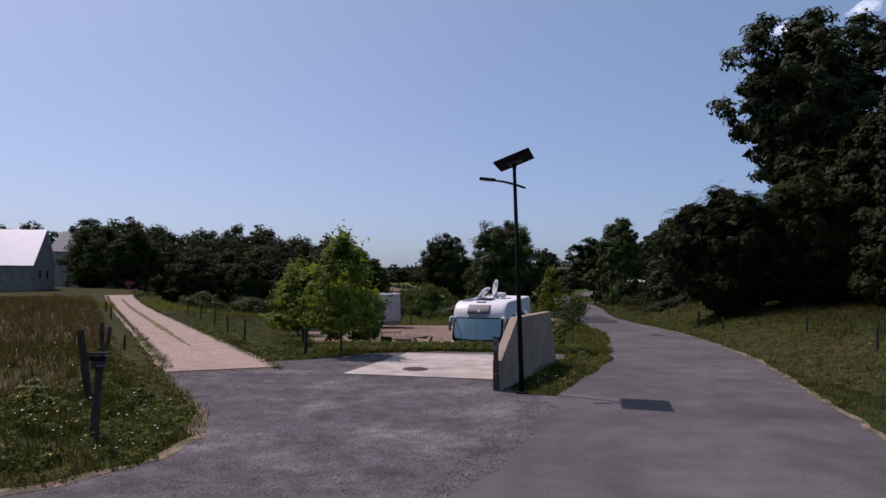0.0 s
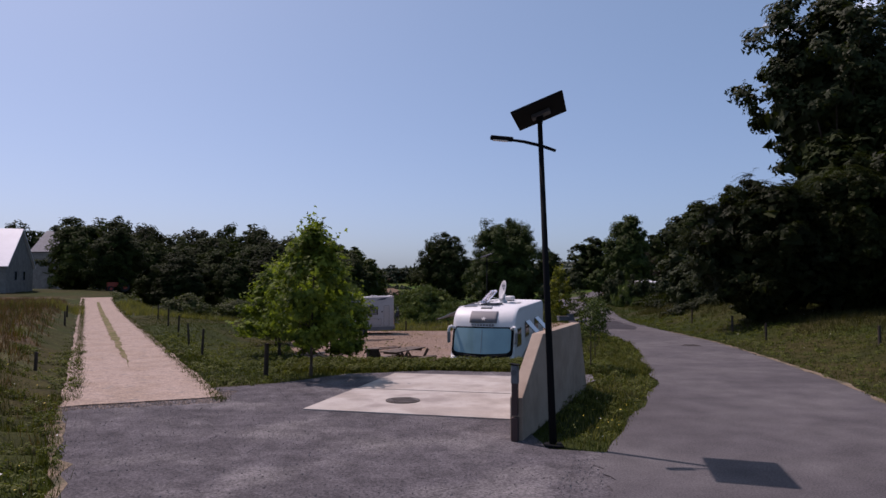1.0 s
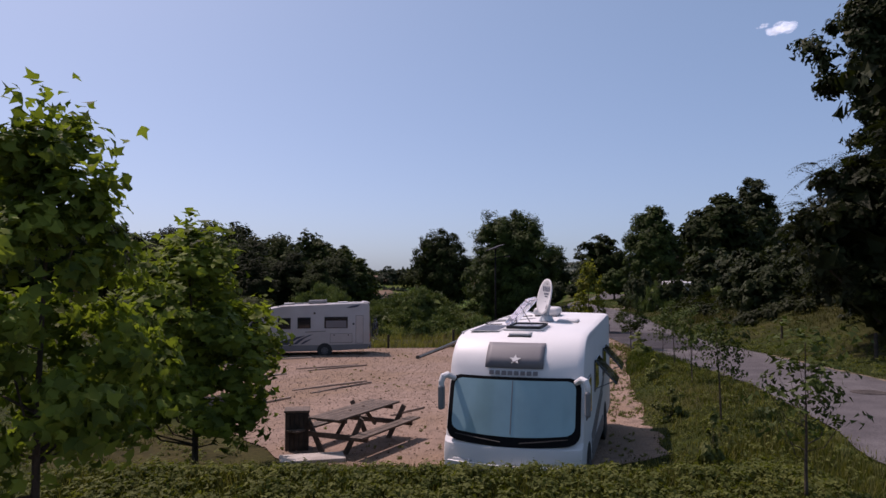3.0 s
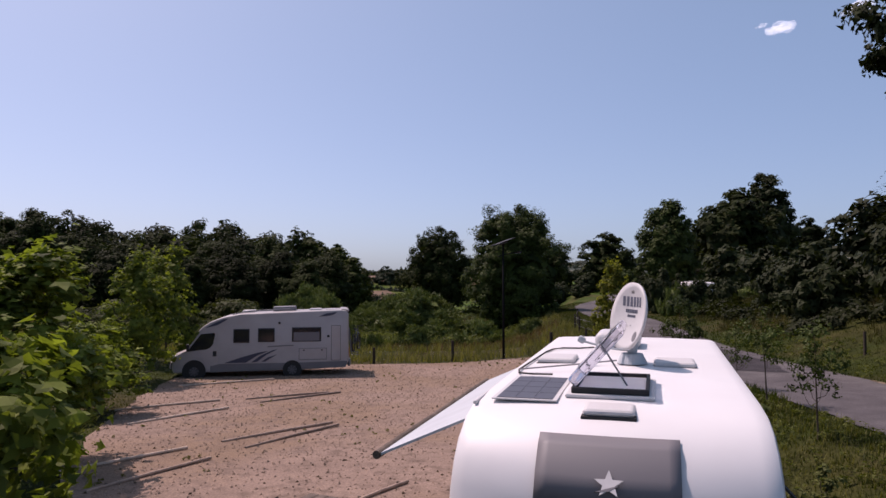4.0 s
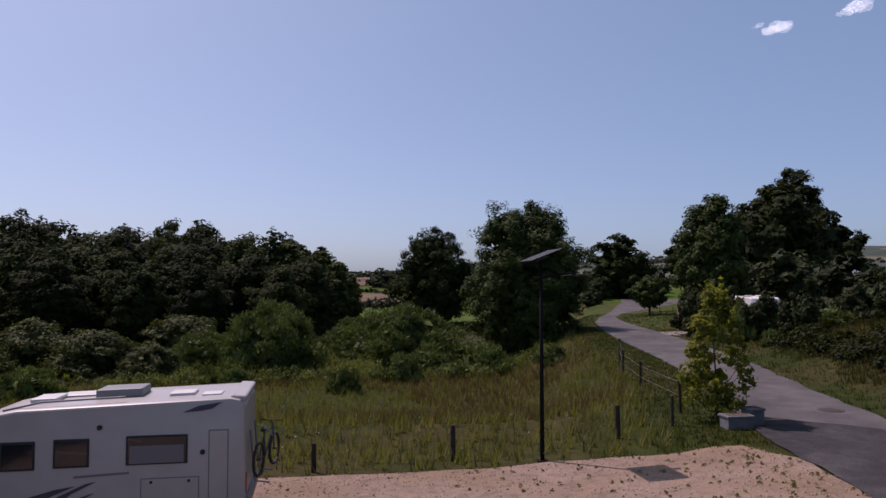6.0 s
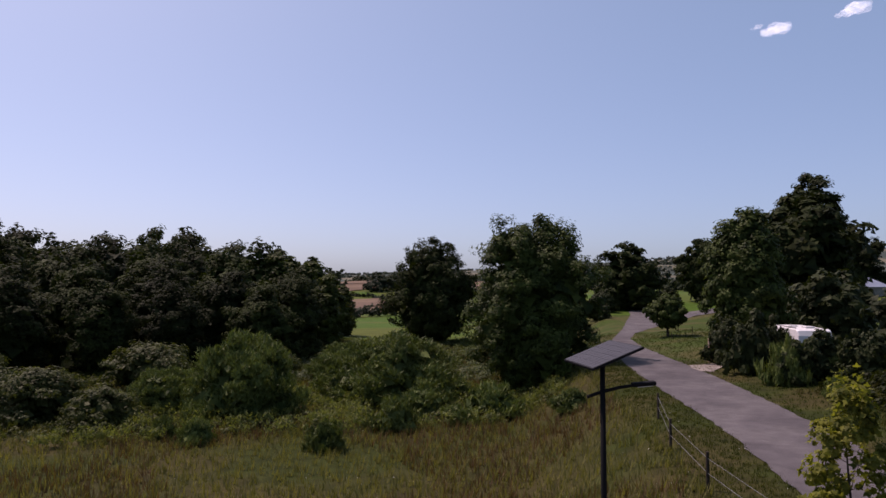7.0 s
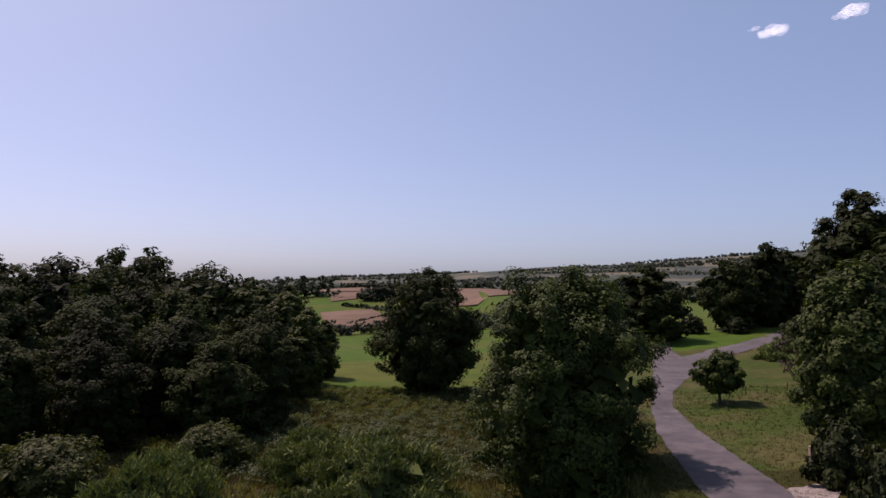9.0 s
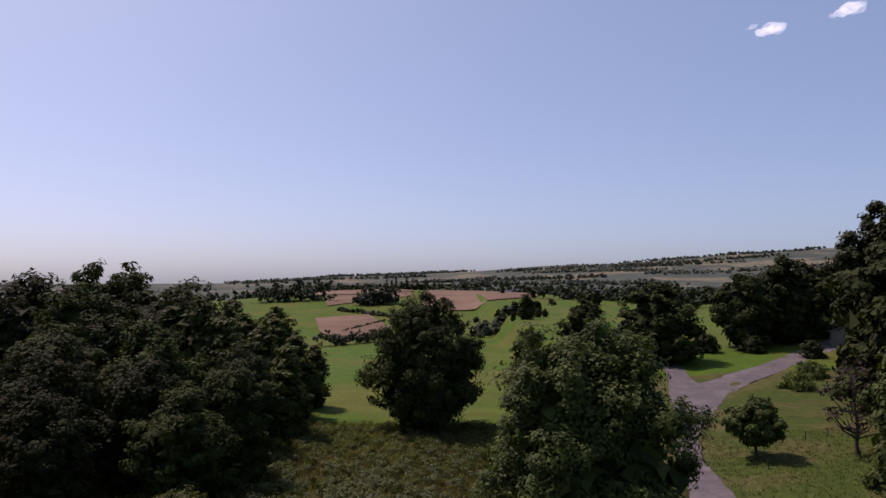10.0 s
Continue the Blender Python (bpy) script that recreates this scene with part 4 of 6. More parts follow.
def side_pane(parent, side, half, y0, y1, z0, z1, frame_w=0.03, name="window", pane_mat=None, label="", frame_mat=None):
    """A window on a vehicle's flank: a dark frame and a tinted pane a little proud."""
    ym, zm = (y0 + y1) / 2, (z0 + z1) / 2
    w = part(name, one_box((0.03, y1 - y0, z1 - z0), (side * (half + 0.005), ym, zm), bevel=0.012), frame_mat or GREY_PLASTIC, parent, label)
    part("pane", one_box((0.02, y1 - y0 - 2 * frame_w, z1 - z0 - 2 * frame_w), (side * (half + 0.016), ym, zm), bevel=0.006), pane_mat or TINTED, w)
    return w


def star(bm, r, at, thick=0.01):
    pts = [((r if k % 2 == 0 else r * 0.42) * math.sin(k * math.pi / 5), (r if k % 2 == 0 else r * 0.42) * math.cos(k * math.pi / 5)) for k in range(10)]
    return slab_of(bm, pts, thick, at)


# ---- the white motorhome with the dish ----
mh = thing("motorhome", "white integral motorhome with blinds drawn and roof equipment, parked on gravel", "motorhome", (1.12, 29.75, -0.74), -16.5, "motorhomes", tilt=1.2)
W1 = 1.12
MH1 = [(-0.30, 0.33), (-0.40, 0.48), (-0.41, 0.72), (-0.36, 0.90), (-0.28, 0.98), (0.0, 1.92), (0.05, 2.1), (0.16, 2.28), (0.32, 2.42), (0.55, 2.53), (0.85, 2.59), (1.3, 2.61),
       (5.9, 2.63), (6.05, 2.60), (6.13, 2.5), (6.2, 0.5), (6.12, 0.38), (3.0, 0.33)]
body = part("body", loft_body(MH1, W1, 0.16, 1.2), WHITE, mh, smooth=False)
body.data.polygons.foreach_set("use_smooth", [True] * len(body.data.polygons))
body.data.set_sharp_from_angle(angle=radians(24))
wind = part("windscreen", front_patch(-1.08, 1.08, [(-0.33, 0.91), (0.0, 1.96)], 0.16, 1.2, W1, 0.004, 0.02, 20, 0.07, 0.17), BLACK_METAL, mh, "black-rimmed windscreen with pale blue blind")
part("blind", front_patch(-1.0, 1.0, [(-0.285, 1.06), (-0.015, 1.91)], 0.16, 1.2, W1, 0.026, 0.008, 20, 0.07, 0.13), BLIND, wind, "pale blue pleated blind")
part("blind_seam", front_patch(-0.008, 0.008, [(-0.27, 1.10), (-0.015, 1.90)], 0.16, 1.2, W1, 0.036, 0.004, 2), GREY_PLASTIC, wind)
for sx in (-1, 1):
    part("wiper", tube(bmesh.new(), [(sx * 0.15, -0.36, 0.99), (sx * 0.5, -0.345, 1.03), (sx * 0.9, -0.30, 1.08)], [0.012, 0.012, 0.008], 5), BLACK_RUBBER, wind)
part("bumper", front_patch(-1.02, 1.02, [(-0.42, 0.42), (-0.43, 0.66)], 0.16, 1.2, W1, 0.01, 0.05), WHITE, mh)
for sx in (-1, 1):
    part("headlight", one_box((0.34, 0.08, 0.16), (sx * 0.78, -0.33, 0.62), (0, 0, sx * 14), 0.03), LAMP_CLEAR, mh, "clear headlight")
sign = part("logo_panel", front_patch(-0.48, 0.48, [(0.047, 2.09), (0.14, 2.25), (0.29, 2.40), (0.39, 2.455)], 0.16, 1.2, W1, 0.024, 0.008), LOGO_GREY, mh, "dark grey panel over the windscreen", smooth=True)
tilt_logo = Matrix.Translation((0.02, 0.070, 2.235)) @ Euler((radians(49), 0, 0)).to_matrix().to_4x4()
part("star_mark", star(bmesh.new(), 0.10, tilt_logo, 0.012), ROOF_WHITE, sign, "white star mark")
part("star_sweep", slab_of(bmesh.new(), [(-0.09, -0.06), (0.0, -0.028), (0.07, -0.005), (0.0, -0.052)], 0.014, tilt_logo), LOGO_GREY, sign)
for k in range(8):
    part("letter_bar", front_patch(-0.40 + 0.103 * k, -0.325 + 0.103 * k, [(0.012, 1.99), (0.03, 2.055)], 0.16, 1.2, W1, 0.022, 0.006, 2), LOGO_GREY, sign)
for sx in (-1, 1):
    m = part("mirror_arm", tube(bmesh.new(), [(sx * 1.0, 0.06, 1.90), (sx * 1.10, -0.04, 1.97), (sx * 1.16, -0.07, 1.95), (sx * 1.19, -0.09, 1.86), (sx * 1.19, -0.09, 1.75)], [0.045, 0.055, 0.055, 0.05, 0.045], 10), WHITE, mh)
    part("mirror_glass", one_box((0.09, 0.14, 0.40), (sx * 1.19, -0.09, 1.60), (0, 0, sx * 10), 0.035), GREY_PLASTIC, m, "tall grey mirror head")
for side, y in ((1, 0.75), (-1, 0.75), (1, 4.45), (-1, 4.45)):
    part("wheel_arch", cylinder(bmesh.new(), 0.42, 0.02, (side * (W1 - 0.005), y, 0.40), (0, 90, 0), 28), BLACK_RUBBER, mh)
    wheel(mh, side * (W1 + 0.005), y, 0.34, side)
side_pane(mh, 1, W1, 0.35, 1.15, 1.25, 1.9)
side_pane(mh, -1, W1, 0.35, 1.15, 1.25, 1.9)
for y0, y1 in ((1.9, 2.7), (3.9, 4.7)):
    side_pane(mh, 1, W1, y0, y1, 1.45, 2.0)
    part("window_flap", one_box((0.03, y1 - y0, 0.58), (W1 + 0.21, (y0 + y1) / 2, 1.82), (0, -42, 0), 0.01), TINTED, mh, "tinted window flap propped open")
    part("flap_stay", tube(bmesh.new(), [(W1, y0 + 0.05, 1.5), (W1 + 0.36, y0 + 0.05, 1.66)], [0.01, 0.01], 5), GREY_PLASTIC, mh)
side_pane(mh, -1, W1, 2.6, 3.6, 1.4, 2.0)
part("door", one_box((0.03, 0.62, 1.75), (-W1 - 0.005, 1.75, 1.25), bevel=0.01), WHITE, mh)
for k, (za, zb) in enumerate(((0.75, 1.15), (0.62, 0.95), (0.5, 0.75))):
    part("side_stripe", slab_of(bmesh.new(), [(1.3, za), (4.6 - 0.4 * k, zb + 0.35), (4.6 - 0.4 * k, zb + 0.41), (1.3, za + 0.09)], 0.008, Matrix.Translation((W1 + 0.001, 0, 0)) @ Matrix(((0, 0, 1, 0), (1, 0, 0, 0), (0, 1, 0, 0), (0, 0, 0, 1)))), SKIRT, mh)
part("skirt_panel", one_box((0.02, 2.4, 0.30), (W1 + 0.003, 2.6, 0.52), bevel=0.008), SKIRT, mh)
part("bumper", one_box((2.1, 0.12, 0.32), (0, 6.2, 0.55), bevel=0.04), WHITE, mh)
for sx in (-1, 1):
    part("rear_light", one_box((0.12, 0.03, 0.34), (sx * 0.98, 6.2, 0.95), bevel=0.01), RED_PAINT, mh)
# roof things
part("roof_rail", one_box((0.03, 5.0, 0.03), (-W1 + 0.05, 3.3, 2.59), bevel=0.01), ROOF_WHITE, mh)
solar = part("solar_panel", one_box((0.52, 1.08, 0.012), (-0.68, 1.38, 2.629), (0.7, 0, 0), bevel=0.003), ROOF_WHITE, mh, "small solar panel on the roof")
for ky in range(4):
    for kx in range(3):
        part("cell", one_box((0.145, 0.25, 0.006), (-0.83 + 0.15 * kx, 0.99 + 0.26 * ky, 2.636 + 0.0122 * (0.26 * ky - 0.39)), (0.7, 0, 0)), ROOF_CELL, solar)


def roof_vent(x0, x1, y0, y1, h=0.075, z=2.61):
    v = part("roof_vent", one_box((x1 - x0, y1 - y0, h), ((x0 + x1) / 2, (y0 + y1) / 2, z + h / 2 + 0.012), bevel=0.035, segments=3), ROOF_WHITE, mh, "white roof vent cover")
    part("seal", one_box((x1 - x0 + 0.02, y1 - y0 + 0.02, 0.03), ((x0 + x1) / 2, (y0 + y1) / 2, z + 0.005), bevel=0.008), BLACK_RUBBER, v)


roof_vent(-0.20, 0.18, 0.58, 0.90, h=0.06, z=2.555)
roof_vent(-0.92, -0.52, 2.98, 3.46, h=0.06)
roof_vent(0.30, 0.72, 2.92, 3.38, h=0.06)
ac = part("air_conditioner", one_box((0.56, 0.72, 0.19), (-0.14, 4.75, 2.74), bevel=0.08, segments=4), ROOF_WHITE, mh, "white rounded air conditioner on the roof")
part("grille", one_box((0.48, 0.66, 0.10), (-0.14, 4.75, 2.65), bevel=0.01), BLACK_RUBBER, ac)
hatch = part("skylight_frame", one_box((0.70, 0.98, 0.03), (-0.03, 1.52, 2.635), bevel=0.012), ROOF_WHITE, mh, "open skylight with clear lid")
for sx in (-1, 1):
    part("skylight_seal", one_box((0.03, 0.86, 0.05), (-0.03 + sx * 0.29, 1.52, 2.675), bevel=0.008), BLACK_RUBBER, hatch)
    part("skylight_seal", one_box((0.61, 0.03, 0.05), (-0.03, 1.52 + sx * 0.43, 2.675), bevel=0.008), BLACK_RUBBER, hatch)
part("shade_screen", one_box((0.54, 0.82, 0.01), (-0.03, 1.52, 2.662)), ROOF_WHITE, hatch)
LID = bpy.data.materials.new("clear_acrylic")
LID.use_nodes = True
LID.node_tree.nodes["Principled BSDF"].inputs["Base Color"].default_value = (0.74, 0.72, 0.80, 1)
LID.node_tree.nodes["Principled BSDF"].inputs["Roughness"].default_value = 0.08
LID.node_tree.nodes["Principled BSDF"].inputs["Transmission Weight"].default_value = 0.95
LID.node_tree.nodes["Principled BSDF"].inputs["IOR"].default_value = 1.12
lid = part("skylight_lid", one_box((0.60, 0.90, 0.09), (-0.34 + 0.30 * math.cos(radians(48)), 1.55, 2.72 + 0.30 * math.sin(radians(48))), (0, -48, 0), 0.03, 3), LID, hatch, "clear acrylic lid tilted open")
part("lid_stay", tube(bmesh.new(), [(0.1, 1.25, 2.70), (-0.12, 1.3, 3.05)], [0.008, 0.008], 5), GREY_PLASTIC, hatch)
base = part("dish_mount", cylinder(bmesh.new(), 0.16, 0.10, (0.08, 3.06, 2.70), sides=24, radius2=0.11), AWNING, mh, "satellite dish on a turntable mount")
part("dish_post", tube(bmesh.new(), [(0.08, 3.06, 2.74), (0.10, 3.06, 2.86), (0.14, 3.07, 2.98)], [0.05, 0.045, 0.04], 10), AWNING, base)
bm = bmesh.new()
rings, sides = 7, 36
for r in range(rings + 1):
    for k in range(sides):
        q = 0.395 * r / rings
        bm.verts.new((q * 0.93 * math.cos(k * math.tau / sides), q * math.sin(k * math.tau / sides), 0.42 * q * q))
bm.verts.ensure_lookup_table()
for r in range(rings):
    for k in range(sides):
        a, b = r * sides + k, r * sides + (k + 1) % sides
        if r:
            bm.faces.new((bm.verts[a], bm.verts[b], bm.verts[b + sides], bm.verts[a + sides]))
bm.faces.new([bm.verts[sides + k] for k in range(sides)])
bmesh.ops.delete(bm, geom=[bm.verts[k] for k in range(sides)], context="VERTS")
res = bmesh.ops.extrude_face_region(bm, geom=bm.faces[:])
bmesh.ops.translate(bm, verts=[v for v in res["geom"] if isinstance(v, bmesh.types.BMVert)], vec=(0, 0, -0.025))
bmesh.ops.recalc_face_normals(bm, faces=bm.faces)
face_turn = Matrix.Translation((0.09, 3.08, 3.13)) @ Euler((0, 0, radians(28))).to_matrix().to_4x4() @ Euler((0, radians(-78), 0)).to_matrix().to_4x4()
bmesh.ops.transform(bm, matrix=face_turn, verts=bm.verts)
dish = part("dish", bm, ROOF_WHITE, base, "white oval satellite dish", smooth=True)
DISH_INK = material("dish_lettering", (0.075, 0.0825, 0.112), 0.6)


def on_dish(up, side, tall, wide, ink=DISH_INK, name="letter_bar"):
    """A thin printed bar lying on the dish's bowl."""
    lean = Euler((0.84 * side, -0.84 * up, 0)).to_matrix().to_4x4()
    m = face_turn @ Matrix.Translation((up, side, 0.42 * (up * up + side * side) + 0.003)) @ lean
    part(name, slab_of(bmesh.new(), [(-tall / 2, -wide / 2), (tall / 2, -wide / 2), (tall / 2, wide / 2), (-tall / 2, wide / 2)], 0.003, m), ink, dish)


for k in range(6):
    on_dish(0.165, -0.165 + 0.072 * k, 0.105, 0.046)
for k in range(7):
    on_dish(0.065, -0.09 + 0.038 * k, 0.038, 0.026)
for k in range(6):
    on_dish(0.012, -0.055 + 0.030 * k, 0.026, 0.020)
on_dish(0.30, 0.02, 0.10, 0.085, SKIRT, "emblem")
on_dish(0.30, 0.02, 0.06, 0.05, ROOF_WHITE, "emblem_centre")
for k in range(2):
    on_dish(-0.09, 0.0 + 0.09 * k, 0.014, 0.014, GREY_PLASTIC, "bolt")
part("round_mark", cylinder(bmesh.new(), 0.055, 0.004, tuple(face_turn @ Vector((-0.20, -0.18, 0.036))), tuple(math.degrees(v) for v in (face_turn @ Euler((-0.15, 0.17, 0)).to_matrix().to_4x4()).to_euler()), 20), SKIRT, dish)
part("feed_arm", tube(bmesh.new(), [(0.08, 3.02, 2.78), (-0.15, 2.96, 2.81), (-0.40, 2.90, 2.88)], [0.014, 0.013, 0.012], 6), AWNING, dish)
part("feed_head", one_box((0.08, 0.07, 0.07), (-0.43, 2.90, 2.90), (0, 30, 0), 0.02), AWNING, dish)
part("dish_cable", tube(bmesh.new(), [(-0.42, 4.36, 2.66), (-0.6, 4.33, 2.648), (-0.8, 4.30, 2.648), (-0.91, 4.18, 2.645), (-0.96, 3.9, 2.64), (-0.975, 3.3, 2.64), (-0.99, 2.8, 2.64), (-1.0, 2.35, 2.64), (-0.96, 2.14, 2.64), (-0.82, 2.06, 2.645), (-0.62, 2.05, 2.65)], [0.010] * 11, 6), BLACK_RUBBER, mh)
part("roof_rod", tube(bmesh.new(), [(-0.98, 2.28, 2.655), (-0.45, 2.42, 2.70), (-0.05, 2.52, 2.74)], [0.008] * 3, 6), GREY_PLASTIC, mh)
awn = part("awning", slab_of(bmesh.new(), [(0, 0), (0.82, 0), (0.82, 3.90), (0, 3.90)], 0.02, Matrix.Translation((-W1, 0.72, 2.48)) @ Euler((0, radians(156), 0)).to_matrix().to_4x4() @ Matrix.Diagonal((1, 1, 1, 1))), AWNING, mh, "white awning rolled partly out")
part("awning_bar", cylinder(bmesh.new(), 0.035, 3.94, (-W1 - 0.76, 2.67, 2.14), (90, 0, 0), 12), WOOD_DARK, awn)

# ---- the white motorhome with blue stripes ----
mb = thing("motorhome", "white low-profile motorhome with dark blue flank stripes and bicycle rack", "motorhome", (-10.84, 53.3, -0.93), -80, "motorhomes")
W2 = 1.12
MH2 = [(0.07, 0.27), (0.0, 0.42), (0.0, 0.62), (0.03, 0.82), (0.16, 0.94), (0.36, 1.03), (0.60, 1.11), (1.18, 1.80), (1.16, 1.88), (1.24, 2.0), (1.58, 2.23), (2.05, 2.41), (2.7, 2.53), (4.5, 2.59), (6.65, 2.66), (6.82, 2.62), (6.9, 2.48), (6.92, 0.62), (6.8, 0.40), (5.6, 0.32), (1.4, 0.27)]
HUBCAP = material("hubcap_grey", (0.0975, 0.0938, 0.0975), 0.5)
# White bodywork set greyer, so the flank's shade is in its colour.
SHADED_WHITE = material("shaded_white_bodywork", (0.352, 0.324, 0.313), 0.4, vary=0.06, scale=2.0, coat=0.15)
body = part("body", loft_body(MH2, W2, 0.22, 1.0), SHADED_WHITE, mb)
body.data.polygons.foreach_set("use_smooth", [True] * len(body.data.polygons))
body.data.set_sharp_from_angle(angle=radians(24))
for mod_side in (1, -1):
    S_AT = Matrix.Translation((W2 + 0.002 if mod_side > 0 else -W2 - 0.010, 0, 0)) @ Matrix(((0, 0, 1, 0), (1, 0, 0, 0), (0, 1, 0, 0), (0, 0, 0, 1)))
    part("skirt_panel", slab_of(bmesh.new(), [(1.60, 0.29), (6.78, 0.38), (6.86, 0.63), (4.9, 0.60), (1.95, 0.60), (1.60, 0.52)], 0.008, S_AT), SKIRT, mb, "grey plastic skirt")
    part("side_stripe", slab_of(bmesh.new(), [(2.12, 0.63), (2.75, 0.84), (3.42, 1.02), (3.78, 1.07), (3.36, 0.90), (3.08, 0.72), (2.92, 0.63)], 0.012, S_AT), STRIPE, mb, "dark blue swoosh stripe")
    part("side_stripe", slab_of(bmesh.new(), [(3.14, 0.64), (3.46, 0.88), (3.95, 1.10), (4.15, 1.14), (3.72, 0.93), (3.36, 0.66)], 0.014, S_AT), STRIPE, mb)
    part("side_stripe", slab_of(bmesh.new(), [(3.52, 0.66), (3.76, 0.82), (4.12, 0.93), (3.88, 0.79), (3.66, 0.66)], 0.014, S_AT), STRIPE, mb)
    part("side_stripe", slab_of(bmesh.new(), [(1.40, 1.99), (1.86, 2.10), (2.26, 2.34), (2.08, 2.32), (1.72, 2.17)], 0.012, S_AT), STRIPE, mb)
    part("side_stripe", slab_of(bmesh.new(), [(5.72, 2.40), (6.02, 2.52), (6.46, 2.58), (6.28, 2.46), (6.05, 2.42)], 0.012, S_AT), STRIPE, mb)
    part("letter_bar", slab_of(bmesh.new(), [(3.75, 1.22), (4.75, 1.26), (4.75, 1.30), (3.75, 1.26)], 0.010, S_AT), SKIRT, mb)
    part("cab_window", slab_of(bmesh.new(), [(0.74, 1.09), (1.45, 1.17), (1.60, 1.24), (1.70, 1.38), (1.77, 1.74), (1.74, 1.80), (1.24, 1.76)], 0.012, S_AT), TINTED, mb, "tinted cab side window")
    part("cab_door", slab_of(bmesh.new(), [(1.50, 0.42), (1.86, 0.42), (1.90, 1.86), (1.2, 1.82), (0.66, 1.07), (0.72, 0.92), (1.3, 0.86)], 0.006, S_AT), SHADED_WHITE, mb)
    for y0, y1, z0, z1 in ((2.45, 3.06, 1.40, 1.94), (3.38, 4.02, 1.42, 1.96), (4.68, 5.82, 1.42, 1.98)):
        side_pane(mb, mod_side, W2, y0, y1, z0, z1, 0.035, frame_mat=BLACK_RUBBER)
    part("window_blind", one_box((0.006, 1.0, 0.34), (mod_side * (W2 + 0.03), 5.25, 1.62)), bpy.data.materials["logo_grey"], mb)
    part("seam", one_box((0.012, 1.09, 0.46), (mod_side * (W2 + 0.002), 5.5, 0.93)), SKIRT, mb)
    part("seam", one_box((0.012, 0.38, 1.39), (mod_side * (W2 + 0.002), 6.4, 1.35)), SKIRT, mb)
    hatch_part = part("locker_hatch", one_box((0.016, 1.05, 0.42), (mod_side * (W2 + 0.004), 5.5, 0.93), bevel=0.006), SHADED_WHITE, mb)
    for yk in (5.15, 5.85):
        part("lock", cylinder(bmesh.new(), 0.03, 0.02, (mod_side * (W2 + 0.012), yk, 1.08), (0, 90, 0), 12), BLACK_RUBBER, hatch_part)
    part("locker_door", one_box((0.016, 0.34, 1.35), (mod_side * (W2 + 0.004), 6.4, 1.35), bevel=0.006), SHADED_WHITE, mb)
    part("vent_cap", cylinder(bmesh.new(), 0.05, 0.03, (mod_side * (W2 + 0.01), 4.2, 2.16), (0, 90, 0), 14), BLACK_RUBBER, mb)
    part("vent_cap", cylinder(bmesh.new(), 0.05, 0.03, (mod_side * (W2 + 0.01), 6.1, 1.62), (0, 90, 0), 14), BLACK_RUBBER, mb)
    part("mirror", one_box((0.2, 0.1, 0.26), (mod_side * (W2 + 0.14), 0.78, 1.26), (0, 0, mod_side * 8), 0.03), BLACK_RUBBER, mb, "black door mirror")
    part("mirror_stub", one_box((0.14, 0.06, 0.06), (mod_side * (W2 + 0.03), 0.82, 1.17), bevel=0.01), BLACK_RUBBER, mb)
    part("door_handle", one_box((0.03, 0.14, 0.20), (mod_side * (W2 + 0.015), 1.76, 1.0), bevel=0.012), BLACK_RUBBER, mb)
    part("headlight", one_box((0.16, 0.42, 0.2), (mod_side * 0.86, 0.30, 0.86), (18, 0, mod_side * 24), 0.05), LAMP_CLEAR, mb)
    part("rear_light", one_box((0.12, 0.03, 0.4), (mod_side * 0.98, 6.92, 0.95), bevel=0.01), RED_PAINT, mb)
    for y, arch in ((1.0, 0.44), (4.70, 0.365)):
        part("wheel_arch", cylinder(bmesh.new(), arch, 0.03, (mod_side * (W2 + 0.002), y, 0.33), (0, 90, 0), 28), BLACK_RUBBER, mb)
        w = wheel(mb, mod_side * (W2 + 0.012), y, 0.32, mod_side)
        cap = bmesh.new()
        for k in range(4):
            box(cap, (0.012, 0.045, 0.36), (mod_side * (W2 + 0.05 + 0.002 * k), y, 0.32), (45 * k + 10, 0, 0), 0.0)
        part("hubcap", cap, HUBCAP, w, "grey spoked hubcap")
part("windscreen", front_patch(-0.92, 0.92, [(0.63, 1.15), (1.14, 1.76)], 0.22, 1.0, W2, 0.004, 0.012), TINTED, mb, "dark raked windscreen")
part("bumper", front_patch(-1.0, 1.0, [(0.0, 0.42), (0.02, 0.66)], 0.22, 1.0, W2, 0.01, 0.05), SKIRT, mb)
part("bumper", one_box((2.1, 0.12, 0.28), (0, 6.93, 0.55), bevel=0.04), SKIRT, mb)
part("spoiler", one_box((2.10, 0.32, 0.12), (0, 6.76, 2.635), (-4, 0, 0), 0.05, 3), SHADED_WHITE, mb, "moulded rear roof spoiler")
for x, y, z, sz in ((0.1, 2.95, 2.60, (0.7, 0.5, 0.08)), (0.0, 4.35, 2.69, (0.75, 0.9, 0.18)), (0.3, 5.6, 2.66, (0.5, 0.5, 0.08)), (-0.4, 3.6, 2.60, (0.6, 1.1, 0.04)), (0.5, 6.2, 2.665, (0.4, 0.4, 0.05))):
    part("roof_vent", one_box(sz, (x, y, z), (1.5, 0, 0), 0.03), GREY_PLASTIC if y == 4.35 else ROOF_WHITE, mb)
part("roof_rack", tube(bmesh.new(), [(0.9, 2.4, 2.50), (0.9, 3.1, 2.64), (0.9, 4.6, 2.70)], [0.02] * 3, 6), GREY_PLASTIC, mb)
rack = part("bicycle_rack", tube(bmesh.new(), [(0.5, 6.95, 1.9), (0.5, 7.05, 0.85), (0.5, 7.35, 0.80)], [0.02] * 3, 6), GREY_PLASTIC, mb, "metal bicycle rack")
